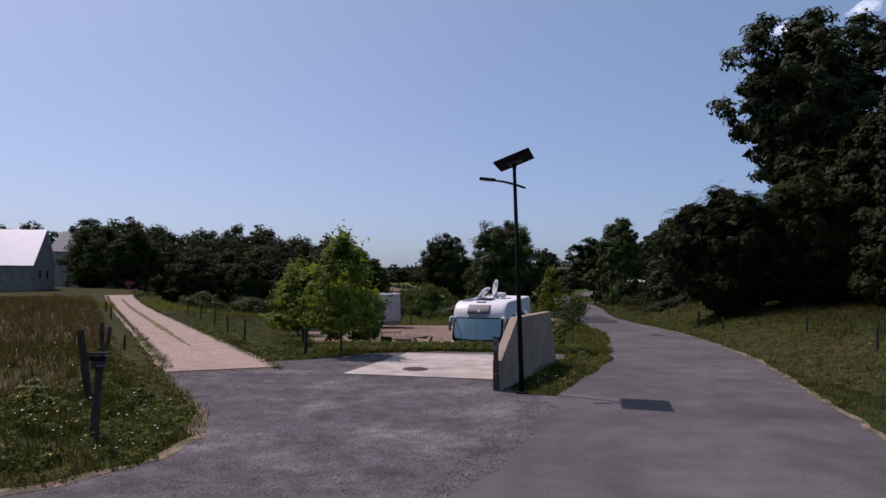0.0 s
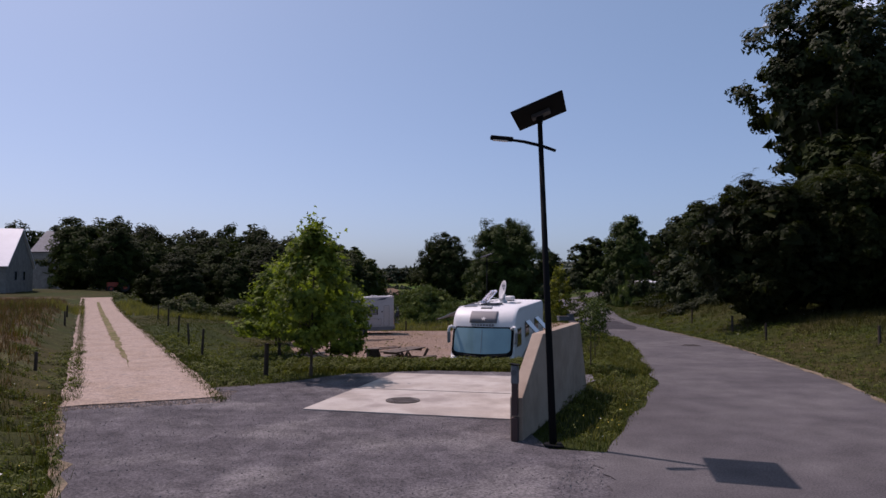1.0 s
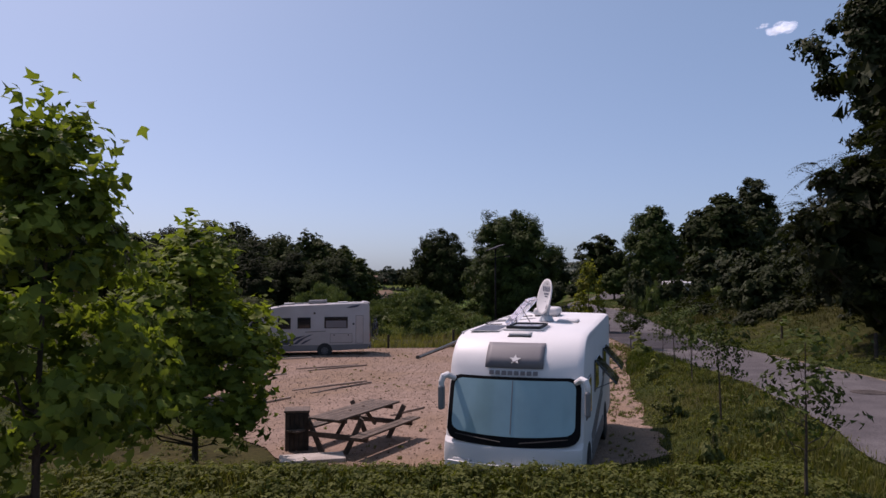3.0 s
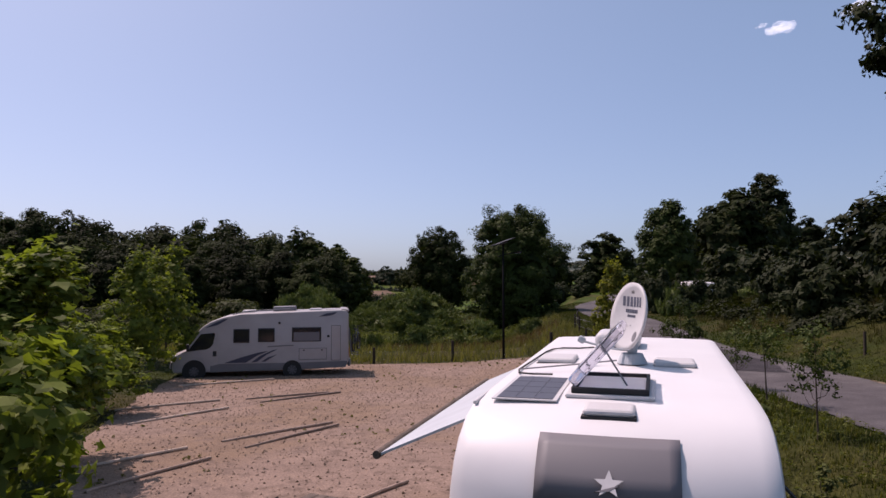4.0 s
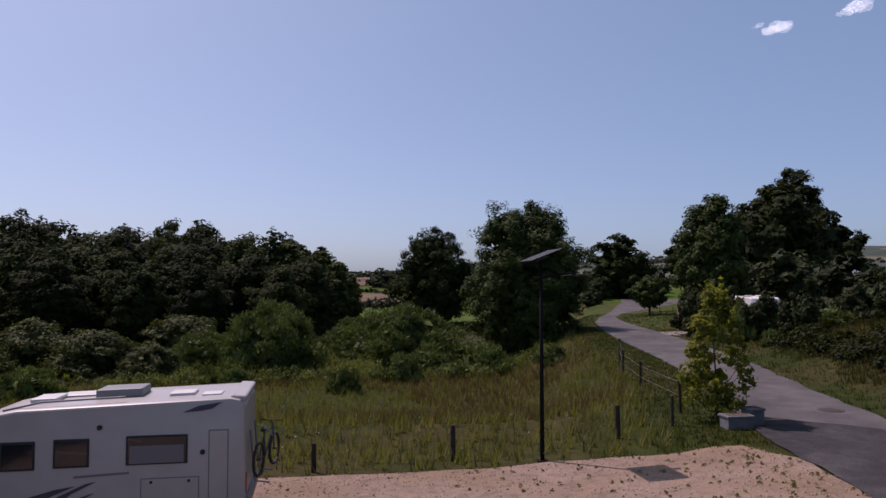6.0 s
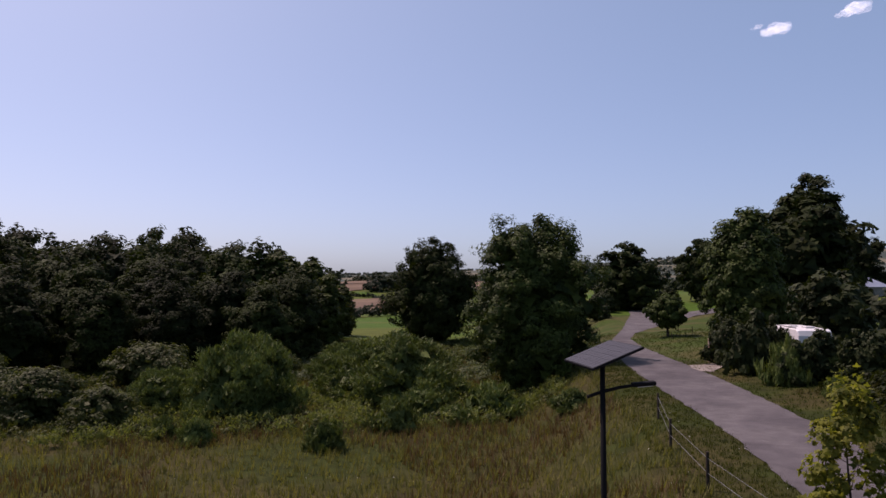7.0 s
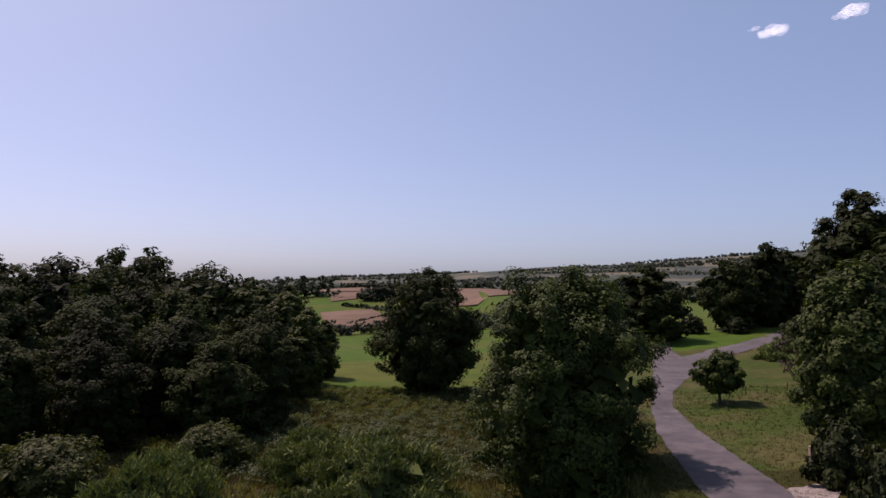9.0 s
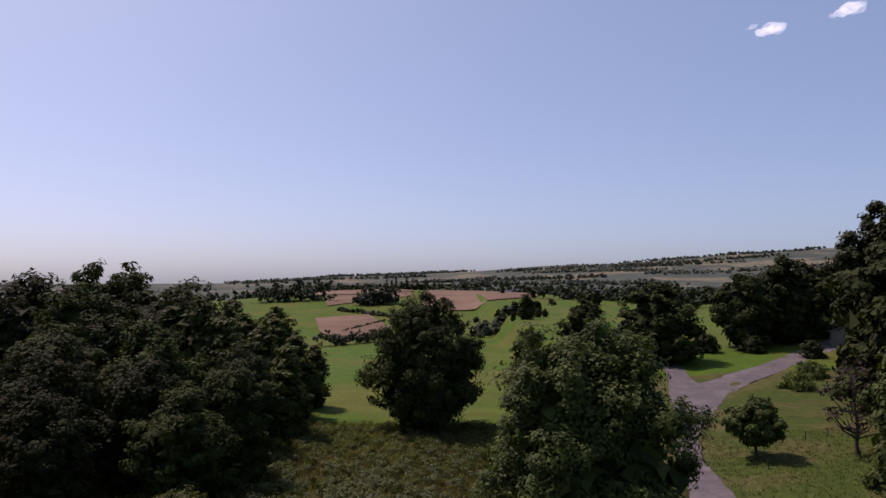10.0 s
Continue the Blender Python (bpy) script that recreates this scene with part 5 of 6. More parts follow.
part("rack_bar", tube(bmesh.new(), [(-0.5, 6.95, 1.9), (-0.5, 7.05, 0.85), (-0.5, 7.35, 0.80)], [0.02] * 3, 6), GREY_PLASTIC, rack)


def ring(r, thick, at, sides=26):
    bm = bmesh.new()
    path = [(0, r * math.cos(k * math.tau / sides), r * math.sin(k * math.tau / sides)) for k in range(sides + 1)]
    tube(bm, path, [thick] * len(path), 5)
    bmesh.ops.transform(bm, matrix=at, verts=bm.verts)
    return bm


bike = thing("bicycle", "dark bicycle hung on the motorhome's rear rack", "bicycle", (-10.84, 53.3, -0.93), -80)
BIKE = Matrix.Translation((0, 7.25, 1.28)) @ Euler((0, 0, radians(76))).to_matrix().to_4x4()
for y in (-0.52, 0.52):
    w = part("wheel", ring(0.33, 0.032, BIKE @ Matrix.Translation((0, y, 0))), BLACK_RUBBER, bike)
    part("hub", cylinder(bmesh.new(), 0.03, 0.1, tuple(BIKE @ Vector((0, y, 0))), (90, 0, 0), 10), RIM, w)
bm = bmesh.new()
for a, b in (((-0.52, 0), (-0.1, -0.02)), ((-0.1, -0.02), (-0.2, 0.5)), ((-0.2, 0.45), (0.36, 0.5)), ((-0.1, -0.02), (0.36, 0.42)), ((-0.52, 0), (-0.18, 0.42)), ((0.52, 0), (0.34, 0.62))):
    tube(bm, [tuple(BIKE @ Vector((0, *a))), tuple(BIKE @ Vector((0, *b)))], [0.018, 0.018], 6)
part("bicycle_frame", bm, STRIPE, bike)
part("handlebar", tube(bmesh.new(), [tuple(BIKE @ Vector((-0.25, 0.3, 0.66))), tuple(BIKE @ Vector((0, 0.36, 0.64))), tuple(BIKE @ Vector((0.25, 0.3, 0.66)))], [0.014] * 3, 6), BLACK_RUBBER, bike)
part("saddle", one_box((0.12, 0.26, 0.06), tuple(BIKE @ Vector((0, -0.22, 0.56))), (0, 0, 90), 0.02), BLACK_RUBBER, bike)

# ---- the camper beyond the bushes ----
cv = thing("camper_van", "white camper van half hidden behind bushes", "camper van", (24.9, 93.6, H(24.5, 93) - 0.1), -6, "motorhomes")
CV = [(0.0, 0.45), (-0.05, 0.9), (0.0, 1.6), (0.12, 2.3), (0.3, 2.62), (0.6, 2.72), (5.2, 2.75), (5.4, 2.65), (5.45, 0.5), (5.3, 0.4)]
body = part("body", loft_body(CV, 1.1, 0.05, 0.5), WHITE, cv)
side_pane(cv, -1, 1.1, 1.2, 2.0, 1.4, 1.9)
side_pane(cv, -1, 1.1, 3.0, 4.0, 1.4, 1.9)
part("rear_window", one_box((1.2, 0.03, 0.5), (0, 0.02, 1.75), (-6, 0, 0), 0.01), TINTED, cv)
part("roof_vent", one_box((0.6, 0.8, 0.14), (0.1, 1.6, 2.80), bevel=0.04), ROOF_WHITE, cv)
part("roof_vent", one_box((0.5, 0.5, 0.10), (-0.3, 3.2, 2.80), bevel=0.03), ROOF_WHITE, cv)
part("roof_rail", one_box((0.05, 3.5, 0.06), (-0.9, 2.8, 2.78), bevel=0.01), GREY_PLASTIC, cv)
for sx, y in ((-1, 1.1), (1, 1.1), (-1, 4.4), (1, 4.4)):
    wheel(cv, sx * 1.1, y, 0.33, sx)

# ---- solar street lamps ----


def street_lamp(at, lean, panel_turn, arm_turn, label, tall=5.35):
    """A black solar street lamp: pole, panel on top, arm with lamp head."""
    ob = thing("street_lamp", label, "street lamp", (at[0], at[1], H(*at)), 0, "street lamps")
    top = Vector((lean[0], lean[1], tall))
    pole = part("pole", tube(bmesh.new(), [(0, 0, -0.1), tuple(top * 0.5), tuple(top)], [0.062, 0.052, 0.042], 14), BLACK_METAL, ob, smooth=True)
    part("base_plate", one_box((0.3, 0.3, 0.03), (0, 0, 0.03), bevel=0.008), BLACK_METAL, pole)
    m = Matrix.Translation(top + Vector((0, 0, 0.16))) @ Euler((0, 0, radians(panel_turn))).to_matrix().to_4x4() @ Euler((0, radians(-21), 0)).to_matrix().to_4x4()
    e = tuple(math.degrees(v) for v in m.to_euler())
    panel = part("solar_panel", box(bmesh.new(), (0.92, 1.36, 0.04), tuple(m.translation), e, 0.008), BLACK_METAL, ob, "dark solar panel")
    for kx in range(6):
        for ky in range(9):
            part("cell", one_box((0.138, 0.140, 0.006), tuple(m @ Vector((-0.365 + 0.146 * kx, -0.592 + 0.148 * ky, 0.022))), e), PANEL_GLASS, panel)
    part("cell_backing", one_box((0.88, 1.33, 0.004), tuple(m @ Vector((0, 0, 0.020))), e), PANEL_LINE, panel)
    part("panel_bracket", tube(bmesh.new(), [tuple(top - Vector((0, 0, 0.05))), tuple(m.translation)], [0.05, 0.08], 8), BLACK_METAL, panel)
    part("battery_box", one_box((0.34, 0.24, 0.07), tuple(m @ Vector((0, 0, -0.05))), e, 0.01), DARK_GREY, panel)
    c = top * (1 - 0.45 / tall)
    t = Euler((0, 0, radians(arm_turn))).to_matrix()
    arm = part("arm", tube(bmesh.new(), [tuple(c + t @ Vector((0.26, 0, -0.09))), tuple(c), tuple(c + t @ Vector((-0.30, 0, 0.07))), tuple(c + t @ Vector((-0.52, 0, 0.10)))], [0.028, 0.03, 0.028, 0.024], 10), BLACK_METAL, ob)
    a = Euler((0, radians(5), radians(arm_turn)))
    head = part("lamp_head", one_box((0.40, 0.15, 0.07), tuple(c + t @ Vector((-0.68, 0, 0.125))), tuple(math.degrees(v) for v in a), 0.025, 3), BLACK_METAL, arm)
    part("lens", one_box((0.26, 0.11, 0.012), tuple(c + t @ Vector((-0.70, 0, 0.088))), tuple(math.degrees(v) for v in a)), LAMP_GLASS, head)
    return ob


street_lamp((1.68, 16.86), (-0.13, 0.62), -12, 0, "black solar street lamp standing beside the concrete wall", 5.50)
street_lamp((2.74, 58.4), (0.0, 0.0), 9, 180, "black solar street lamp at the gravel lot's grassy edge", 5.36)

# ---- service wall and slab ----
wall = thing("service_wall", "beige rendered concrete wall with slanted ends", "wall", (0.97, 16.85, 0.10), -20.4)
part("wall_body", slab_of(bmesh.new(), [(0.40, -0.3), (6.8, -0.3), (6.8, 0.0), (5.85, 1.72), (1.95, 1.72), (0.40, 0.75)], 0.22, Matrix.Translation((-0.11, 0, 0)) @ Matrix(((0, 0, 1, 0), (1, 0, 0, 0), (0, 1, 0, 0), (0, 0, 0, 1))), 0.015), RENDER_WALL, wall)
post = thing("service_terminal", "brown post carrying a small grey meter box", "service terminal", (1.08, 17.15, 0.10), -20.4)
part("plinth", one_box((0.112, 0.112, 0.390), (0, 0, 0.24), bevel=0.01), material("brown_paint", (0.0562, 0.0263, 0.0225), 0.6, vary=0.15, scale=6), post)
part("post", one_box((0.10, 0.10, 0.57), (0, 0, 0.755), bevel=0.01), bpy.data.materials["brown_paint"], post)
mbx = part("meter_box", one_box((0.13, 0.11, 0.32), (0, 0, 1.15), bevel=0.03, segments=3), STONE_GREY, post, "grey meter box")
part("dial", cylinder(bmesh.new(), 0.05, 0.02, (0, -0.07, 1.19), (90, 0, 0), 14), DARK_GREY, mbx)
part("box_cap", one_box((0.15, 0.14, 0.02), (0, 0, 1.315), (0, 8, 0), 0.005), BLACK_METAL, mbx)
tap = thing("water_tap", "white tap on a grey pipe fixed to the wall", "tap", (2.80, 22.3, 0.12), -20)
part("pipe", tube(bmesh.new(), [(-0.01, 0, 0), (-0.01, 0, 1.0), (-0.05, 0, 1.07)], [0.014] * 3, 8), SKIRT, tap)
part("pipe_box", one_box((0.06, 0.16, 0.55), (0.03, 0.02, 0.75), bevel=0.01), STONE_GREY, tap)
part("tap_handle", one_box((0.15, 0.025, 0.025), (-0.06, 0, 1.08), bevel=0.008), WHITE, tap)
part("spout", tube(bmesh.new(), [(-0.02, 0, 0.72), (-0.15, -0.02, 0.72), (-0.18, -0.02, 0.65)], [0.017] * 3, 8), SKIRT, tap)
slab = thing("service_slab", "pale concrete service slab cast in two halves", "concrete slab", (0, 0, 0), 0, kind="structure")


def slab_half(f0, f1):
    a, b, c, d = [Vector((*p, 0)) for p in slab_outline]
    pts = [a.lerp(d, f0), b.lerp(c, f0), b.lerp(c, f1), a.lerp(d, f1)]
    bm = bmesh.new()
    slab_of(bm, [(p.x, p.y) for p in pts], 0.2, Matrix.Translation((0, 0, -0.03)), 0.008)
    part("slab_panel", bm, CONCRETE, slab)


slab_half(0.0, 0.490)
slab_half(0.503, 1.0)


def manhole(x, y, r, lift, label):
    ob = thing("manhole_cover", label, "manhole cover", (x, y, H(x, y) + lift), 20, "manhole covers")
    part("frame", cylinder(bmesh.new(), r * 1.15, 0.03, (0, 0, 0), sides=28), IRON, ob)
    lidp = part("lid", cylinder(bmesh.new(), r, 0.02, (0, 0, 0.012), sides=28), IRON, ob)
    for k in range(5):
        part("rib", one_box((r * 1.5, 0.03, 0.008), (0, -r * 0.6 + r * 0.3 * k, 0.024)), IRON, lidp)


manhole(-1.05, 20.9, 0.33, 0.055, "round iron manhole cover in the slab")
manhole(10.2, 35.4, 0.36, 0.035, "dark iron manhole cover in the road")
manhole(13.0, 63.0, 0.36, 0.035, "dark iron manhole cover in the road bend")

# ---- picnic place ----
table = thing("picnic_table", "dark weathered wooden picnic table with fixed benches", "picnic table", (-1.85, 33.0, H(-1.85, 33.0)), 65)
for k in range(5):
    part("tabletop_plank", one_box((2.4, 0.135, 0.04), (0, -0.29 + 0.145 * k, 0.74), bevel=0.006), WOOD_DARK, table)
for sy in (-1, 1):
    for k in range(2):
        part("bench_plank", one_box((2.4, 0.135, 0.04), (0, sy * (0.66 + 0.145 * k), 0.44), bevel=0.006), WOOD_DARK, table)
    for sx in (-0.85, 0.85):
        part("leg", one_box((0.05, 0.10, 0.86), (sx, sy * 0.46, 0.37), (sy * -28, 0, 0), 0.006), WOOD_DARK, table)
for sx in (-0.90, 0.90):
    part("bench_bearer", one_box((0.05, 1.66, 0.10), (sx, 0, 0.37), bevel=0.006), WOOD_DARK, table)
    part("top_bearer", one_box((0.05, 0.70, 0.08), (sx, 0, 0.68), bevel=0.006), WOOD_DARK, table)
    part("brace", one_box((0.70, 0.05, 0.07), (sx * 0.55, 0, 0.54), (0, 40 if sx > 0 else -40, 0), 0.005), WOOD_DARK, table)
litter = thing("litter_bin", "dark square litter bin beside the picnic table", "litter bin", (-3.0, 32.6, H(-3.0, 32.6)), 10)
bm = one_box((0.46, 0.46, 0.78), (0, 0, 0.40), bevel=0.02)
part("bin_body", bm, material("bin_brown", (0.0225, 0.0165, 0.0135), 0.8, vary=0.2, scale=10), litter)
for k in range(5):
    part("slat", one_box((0.075, 0.02, 0.70), (-0.18 + 0.09 * k, -0.238, 0.40), bevel=0.004), POST_WOOD, litter)
part("bin_rim", one_box((0.50, 0.50, 0.05), (0, 0, 0.80), bevel=0.012), WOOD_DARK, litter)
board = thing("concrete_pad", "small pale concrete pad in the grass", "concrete pad", (-2.5, 31.6, H(-2.5, 31.6)), 15)
part("pad", one_box((1.2, 0.55, 0.10), (0, 0, 0.05), bevel=0.015), CONCRETE, board)

# ---- timber bay markers lying on the gravel ----
BEAMS = ((-9.2, 44.9, -6.8, 46.6, 1), (-7.9, 42.8, -6.1, 45.2, 1), (-6.1, 46.9, -3.8, 48.3, 0), (-5.5, 46.3, -3.4, 48.3, 0), (-4.9, 40.8, -2.8, 43.0, 0),
         (-4.2, 40.2, -2.6, 42.7, 0), (-7.3, 37.8, -5.4, 40.1, 1), (-5.9, 36.9, -4.6, 39.2, 0), (-9.3, 49.9, -6.4, 51.7, 1), (-1.4, 36.3, -0.6, 37.5, 0))
for ax, ay, bx, by, pale in BEAMS:
    ln, ang = math.hypot(bx - ax, by - ay), math.degrees(math.atan2(by - ay, bx - ax))
    ob = thing("timber_rail", "pale round timber rail lying on gravel" if pale else "brown weathered timber rail lying on gravel", "timber rail", ((ax + bx) / 2, (ay + by) / 2, H((ax + bx) / 2, (ay + by) / 2) + 0.05), ang, "timber rails")
    part("rail", tube(bmesh.new(), [(-ln / 2, 0, 0), (0, 0.015, 0.005), (ln / 2, 0, 0)], [0.031, 0.035, 0.030], 9), WOOD_PALE if pale else WOOD_MID, ob)
    for sx in (-0.35, 0.35):
        part("stake", one_box((0.04, 0.04, 0.16), (sx * ln, 0.05, -0.04), bevel=0.005), WOOD_DARK, ob)

# ---- gateway beside the road ----
ob = thing("gate_post", "pale timber gate post in the rubble gateway", "gate post", (20.9, 101.8, H(20.9, 101.8) - 0.1), 8)
part("post", one_box((0.22, 0.22, 1.9), (0, 0, 0.95), bevel=0.03), WOOD_MID, ob)
part("post_cap", one_box((0.25, 0.25, 0.06), (0, 0, 1.92), bevel=0.02), WOOD_MID, ob)

# ---- planters ----
for x, y, sx, sz, turn in ((8.75, 60.3, 0.80, 0.38, 8), (9.40, 60.7, 0.45, 0.52, 12)):
    ob = thing("planter", "grey concrete planter box at the lot entrance", "planter", (x, y, H(x, y) - 0.02), turn, "planters")
    part("planter_body", one_box((sx, 0.5, sz), (0, 0, sz / 2), bevel=0.02), STONE_GREY, ob)
    part("planter_rim", one_box((sx + 0.06, 0.56, 0.07), (0, 0, sz), bevel=0.015), STONE_GREY, ob)
    part("soil", one_box((sx - 0.12, 0.38, 0.02), (0, 0, sz + 0.035)), WOOD_DARK, ob)

# ---- posts, fences, mailbox ----


def fence_post(x, y, h, r, lean=(0, 0), label="weathered wooden fence post in the grass", tilt=0.0):
    ob = thing("fence_post", label, "fence post", (x, y, H(x, y)), 0, "fence posts")
    part("stake", tube(bmesh.new(), [(0, 0, -0.15), (lean[0] * 0.5, lean[1] * 0.5, h * 0.5), (lean[0], lean[1], h)], [r, r * 0.95, r * 0.88], 8), POST_WOOD, ob)
    return ob


for x, y, h, r, lean in ((-5.1, 24.8, 0.95, 0.07, (0.02, 0)), (-9.2, 31.4, 1.0, 0.05, (0.05, 0)), (-11.3, 35.8, 1.0, 0.05, (-0.08, 0)), (-13.6, 40.5, 1.0, 0.05, (0.04, 0)), (-16.5, 46.5, 1.0, 0.05, (0, 0)), (-19.8, 53, 1.0, 0.05, (0, 0)),
                         (-6.75, 13.2, 1.25, 0.075, (-0.2, 0)), (-8.35, 16.9, 1.0, 0.06, (-0.03, 0)), (-10.05, 20.6, 0.75, 0.06, (0.08, 0)), (-11.4, 24.6, 0.6, 0.05, (0.03, 0)), (-21.5, 44.5, 0.9, 0.06, (0, 0)), (-26, 53, 0.9, 0.06, (0, 0)),
                         (14.0, 23.5, 0.75, 0.06, (0, 0)), (15.2, 30.5, 0.7, 0.06, (0, 0)), (14.3, 37.5, 0.8, 0.06, (0, 0)), (15.0, 43.1, 0.9, 0.07, (0, 0)), (15.9, 52, 0.9, 0.06, (0, 0)),
                         (-3.3, 57.9, 0.75, 0.07, (0, 0)), (0.35, 59.2, 1.0, 0.08, (0, 0)), (5.3, 60.6, 1.0, 0.09, (0, 0)), (7.2, 61.4, 0.95, 0.06, (0, 0)), (8.0, 63, 1.25, 0.05, (-0.05, 0)), (8.2, 68.5, 1.2, 0.06, (0, 0)), (9.0, 74.5, 1.2, 0.06, (0, 0)), (10.2, 80, 1.2, 0.06, (0, 0)),
                         (27.5, 129, 0.7, 0.05, (0, 0)), (29.5, 130, 0.7, 0.05, (0, 0)), (32, 131, 0.7, 0.05, (0, 0)), (34.5, 132, 0.7, 0.05, (0, 0)), (24.5, 122, 0.7, 0.05, (0, 0))):
    fence_post(x, y, h, r, lean)
wire = thing("fence_wire", "thin wire strung between roadside posts", "fence wire", (0, 0, 0))
pts = [(8.0, 63), (8.2, 68.5), (9.0, 74.5), (10.2, 80)]
for lift in (0.55, 1.0):
    part("strand", tube(bmesh.new(), [(x, y, H(x, y) + lift) for x, y in pts], [0.006] * 4, 4), GREY_PLASTIC, wire)
mail = thing("mailbox", "dark mailbox mounted on a leaning wooden post", "mailbox", (-5.62, 11.15, H(-5.62, 11.15)), 10)
part("post", tube(bmesh.new(), [(0, 0, -0.2), (0.03, 0, 0.6), (0.05, 0.04, 1.06), (0.02, 0.1, 1.25)], [0.07, 0.068, 0.065, 0.06], 8), POST_WOOD, mail)
mb_box = part("box", one_box((0.203, 0.150, 0.203), (0.07, -0.02, 1.20), (0, 2, 0), 0.02), material("mailbox_paint", (0.0135, 0.0135, 0.015), 0.5, vary=0.2, scale=8), mail)
part("flap", one_box((0.25, 0.02, 0.08), (0.07, -0.125, 1.27), (0, 2, 0), 0.005), BLACK_METAL, mb_box)
part("name_bar", one_box((0.12, 0.01, 0.018), (0.12, -0.126, 1.16)), SKIRT, mb_box)
part("box_roof", one_box((0.30, 0.24, 0.025), (0.07, -0.02, 1.345), (0, 2, 0), 0.008), BLACK_METAL, mb_box)

# ---- buildings ----


def gable_house(name, label, at, turn, length, width, eave, ridge, wall_mat, roof_mat, windows=(), chimney=False):
    ob = thing(name, label, "house", at, turn)
    out = [(-width / 2, -1.0), (width / 2, -1.0), (width / 2, eave), (0, ridge), (-width / 2, eave)]
    part("wall", slab_of(bmesh.new(), out, length, Matrix(((0, 0, 1, 0), (1, 0, 0, 0), (0, 1, 0, 0), (0, 0, 0, 1)))), wall_mat, ob)
    slope, run = math.atan2(ridge - eave, width / 2), math.hypot(ridge - eave, width / 2) + 0.35
    for sy in (-1, 1):
        c = (length / 2, sy * (width / 4 + 0.1), (eave + ridge) / 2 + 0.05)
        part("roof", one_box((length + 0.6, run, 0.14), c, (-sy * math.degrees(slope), 0, 0), 0.02), roof_mat, ob)
    for face, u, z, w, h in windows:
        y = -width / 2 - 0.02 if face == "front" else u
        at_w = (u, -width / 2 - 0.02, z) if face == "front" else (length + 0.02, u, z)
        size = (w, 0.08, h) if face == "front" else (0.08, w, h)
        win = part("window", one_box(size, at_w, bevel=0.01), STONE_GREY, ob)
        part("pane", one_box((w - 0.2, 0.1, h - 0.2) if face == "front" else (0.1, w - 0.2, h - 0.2), at_w), TINTED, win)
    if chimney:
        part("chimney", one_box((0.7, 0.7, 1.6), (length * 0.2, 0, ridge + 0.5), bevel=0.03), wall_mat, ob)
    return ob


gable_house("barn", "long stone barn with a pale sheet-metal roof", (-83.8, 94.5, 1.5), 14, 26, 10.5, 3.0, 8.0, WALL_STONE, BARN_ROOF, (("gable", 1.4, 1.8, 0.9, 1.3), ("gable", -1.8, 1.8, 0.9, 1.3), ("front", 20, 1.6, 1.2, 1.4)))
gable_house("farmhouse", "grey stone farmhouse with a slate roof", (-78, 141, 1.4), -12, 9.5, 8, 6.6, 10.6, WALL_STONE, SLATE, (("front", 2.5, 4.4, 1.0, 1.4), ("front", 5.5, 4.4, 1.0, 1.4), ("front", 8.5, 4.4, 1.0, 1.4), ("gable", 0, 6.6, 0.8, 1.2)), True)
gable_house("shed", "low shed with a blue-grey sheet roof", (72, 190, H(72, 190)), 25, 22, 10, 2.6, 4.6, WALL_STONE, BLUE_ROOF, (("front", 5, 1.5, 1.2, 1.2),))
trac = thing("tractor", "small red tractor at the end of the track", "tractor", (-49, 109, H(-49, 109)), 40)
part("bonnet", one_box((1.5, 0.7, 0.7), (-0.8, 0, 1.0), bevel=0.08), RED_PAINT, trac)
part("cab", one_box((1.1, 1.2, 1.3), (0.55, 0, 1.6), bevel=0.06), BLACK_METAL, trac)
for x, r in ((-1.2, 0.4), (0.7, 0.65)):
    for sy in (-1, 1):
        w = part("wheel", cylinder(bmesh.new(), r, 0.35, (x, sy * 0.75, r), (90, 0, 0), 22), BLACK_RUBBER, trac)
        part("rim", cylinder(bmesh.new(), r * 0.5, 0.37, (x, sy * 0.75, r), (90, 0, 0), 16), RED_PAINT, w)

# ---- young trees ----
plane = [tree("plane_tree", "leafy young plane tree with broad bright leaves", 121 + k, 4.8, 1.8, 0.95, 96, 60, 0.148, LEAF_PLANE, BARK, clump_r=0.46, lobed=True, shoots=30, per_tuft=9, trunk_r=0.05, limbs=22, group="plane trees", shape="spire", flat=0.9, split=True) for k in range(2)]
grove(plane, [(-3.9, 25.0, 0.98, 1.0), (-4.2, 30.2, 0.94, 1.4), (-8.0, 38.4, 0.94, 1.6), (-9.6, 44.3, 0.55, 2.1)])
yellow = [tree("young_plane_tree", "young yellow-green plane tree staked in the grass", 131 + k, 4.2, 1.3, 0.45, 90, 44, 0.132, LEAF_YOUNG, BARK, clump_r=0.32, lobed=True, shoots=20, per_tuft=5, trunk_r=0.045, limbs=16, group="young planes", shape="ovate", flat=0.9, split=True) for k in range(2)]
grove(yellow, [(-11.3, 51.2, 1.22, 1.12), (-12.4, 56.6, 1.3, 1.1)])
gold = tree("young_plane_tree", "young yellow plane tree in a concrete planter", 135, 4.2, 1.3, 0.45, 95, 34, 0.15, LEAF_GOLD, BARK, clump_r=0.32, lobed=True, shoots=16, per_tuft=5, trunk_r=0.045, limbs=16, group="young planes", shape="ovate", flat=0.9, split=True)
plant(gold, 8.65, 61.6, 1.06, 0, 1.0, first=True)
sap = [tree("sapling", "thin sapling with sparse small leaves", 141 + k, 2.6, 0.75, 0.9, 36, 24, 0.05, LEAF_ASH, BARK, clump_r=0.30, trunk_r=0.025, limbs=14, group="saplings", flat=0.9, split=True) for k in range(3)]
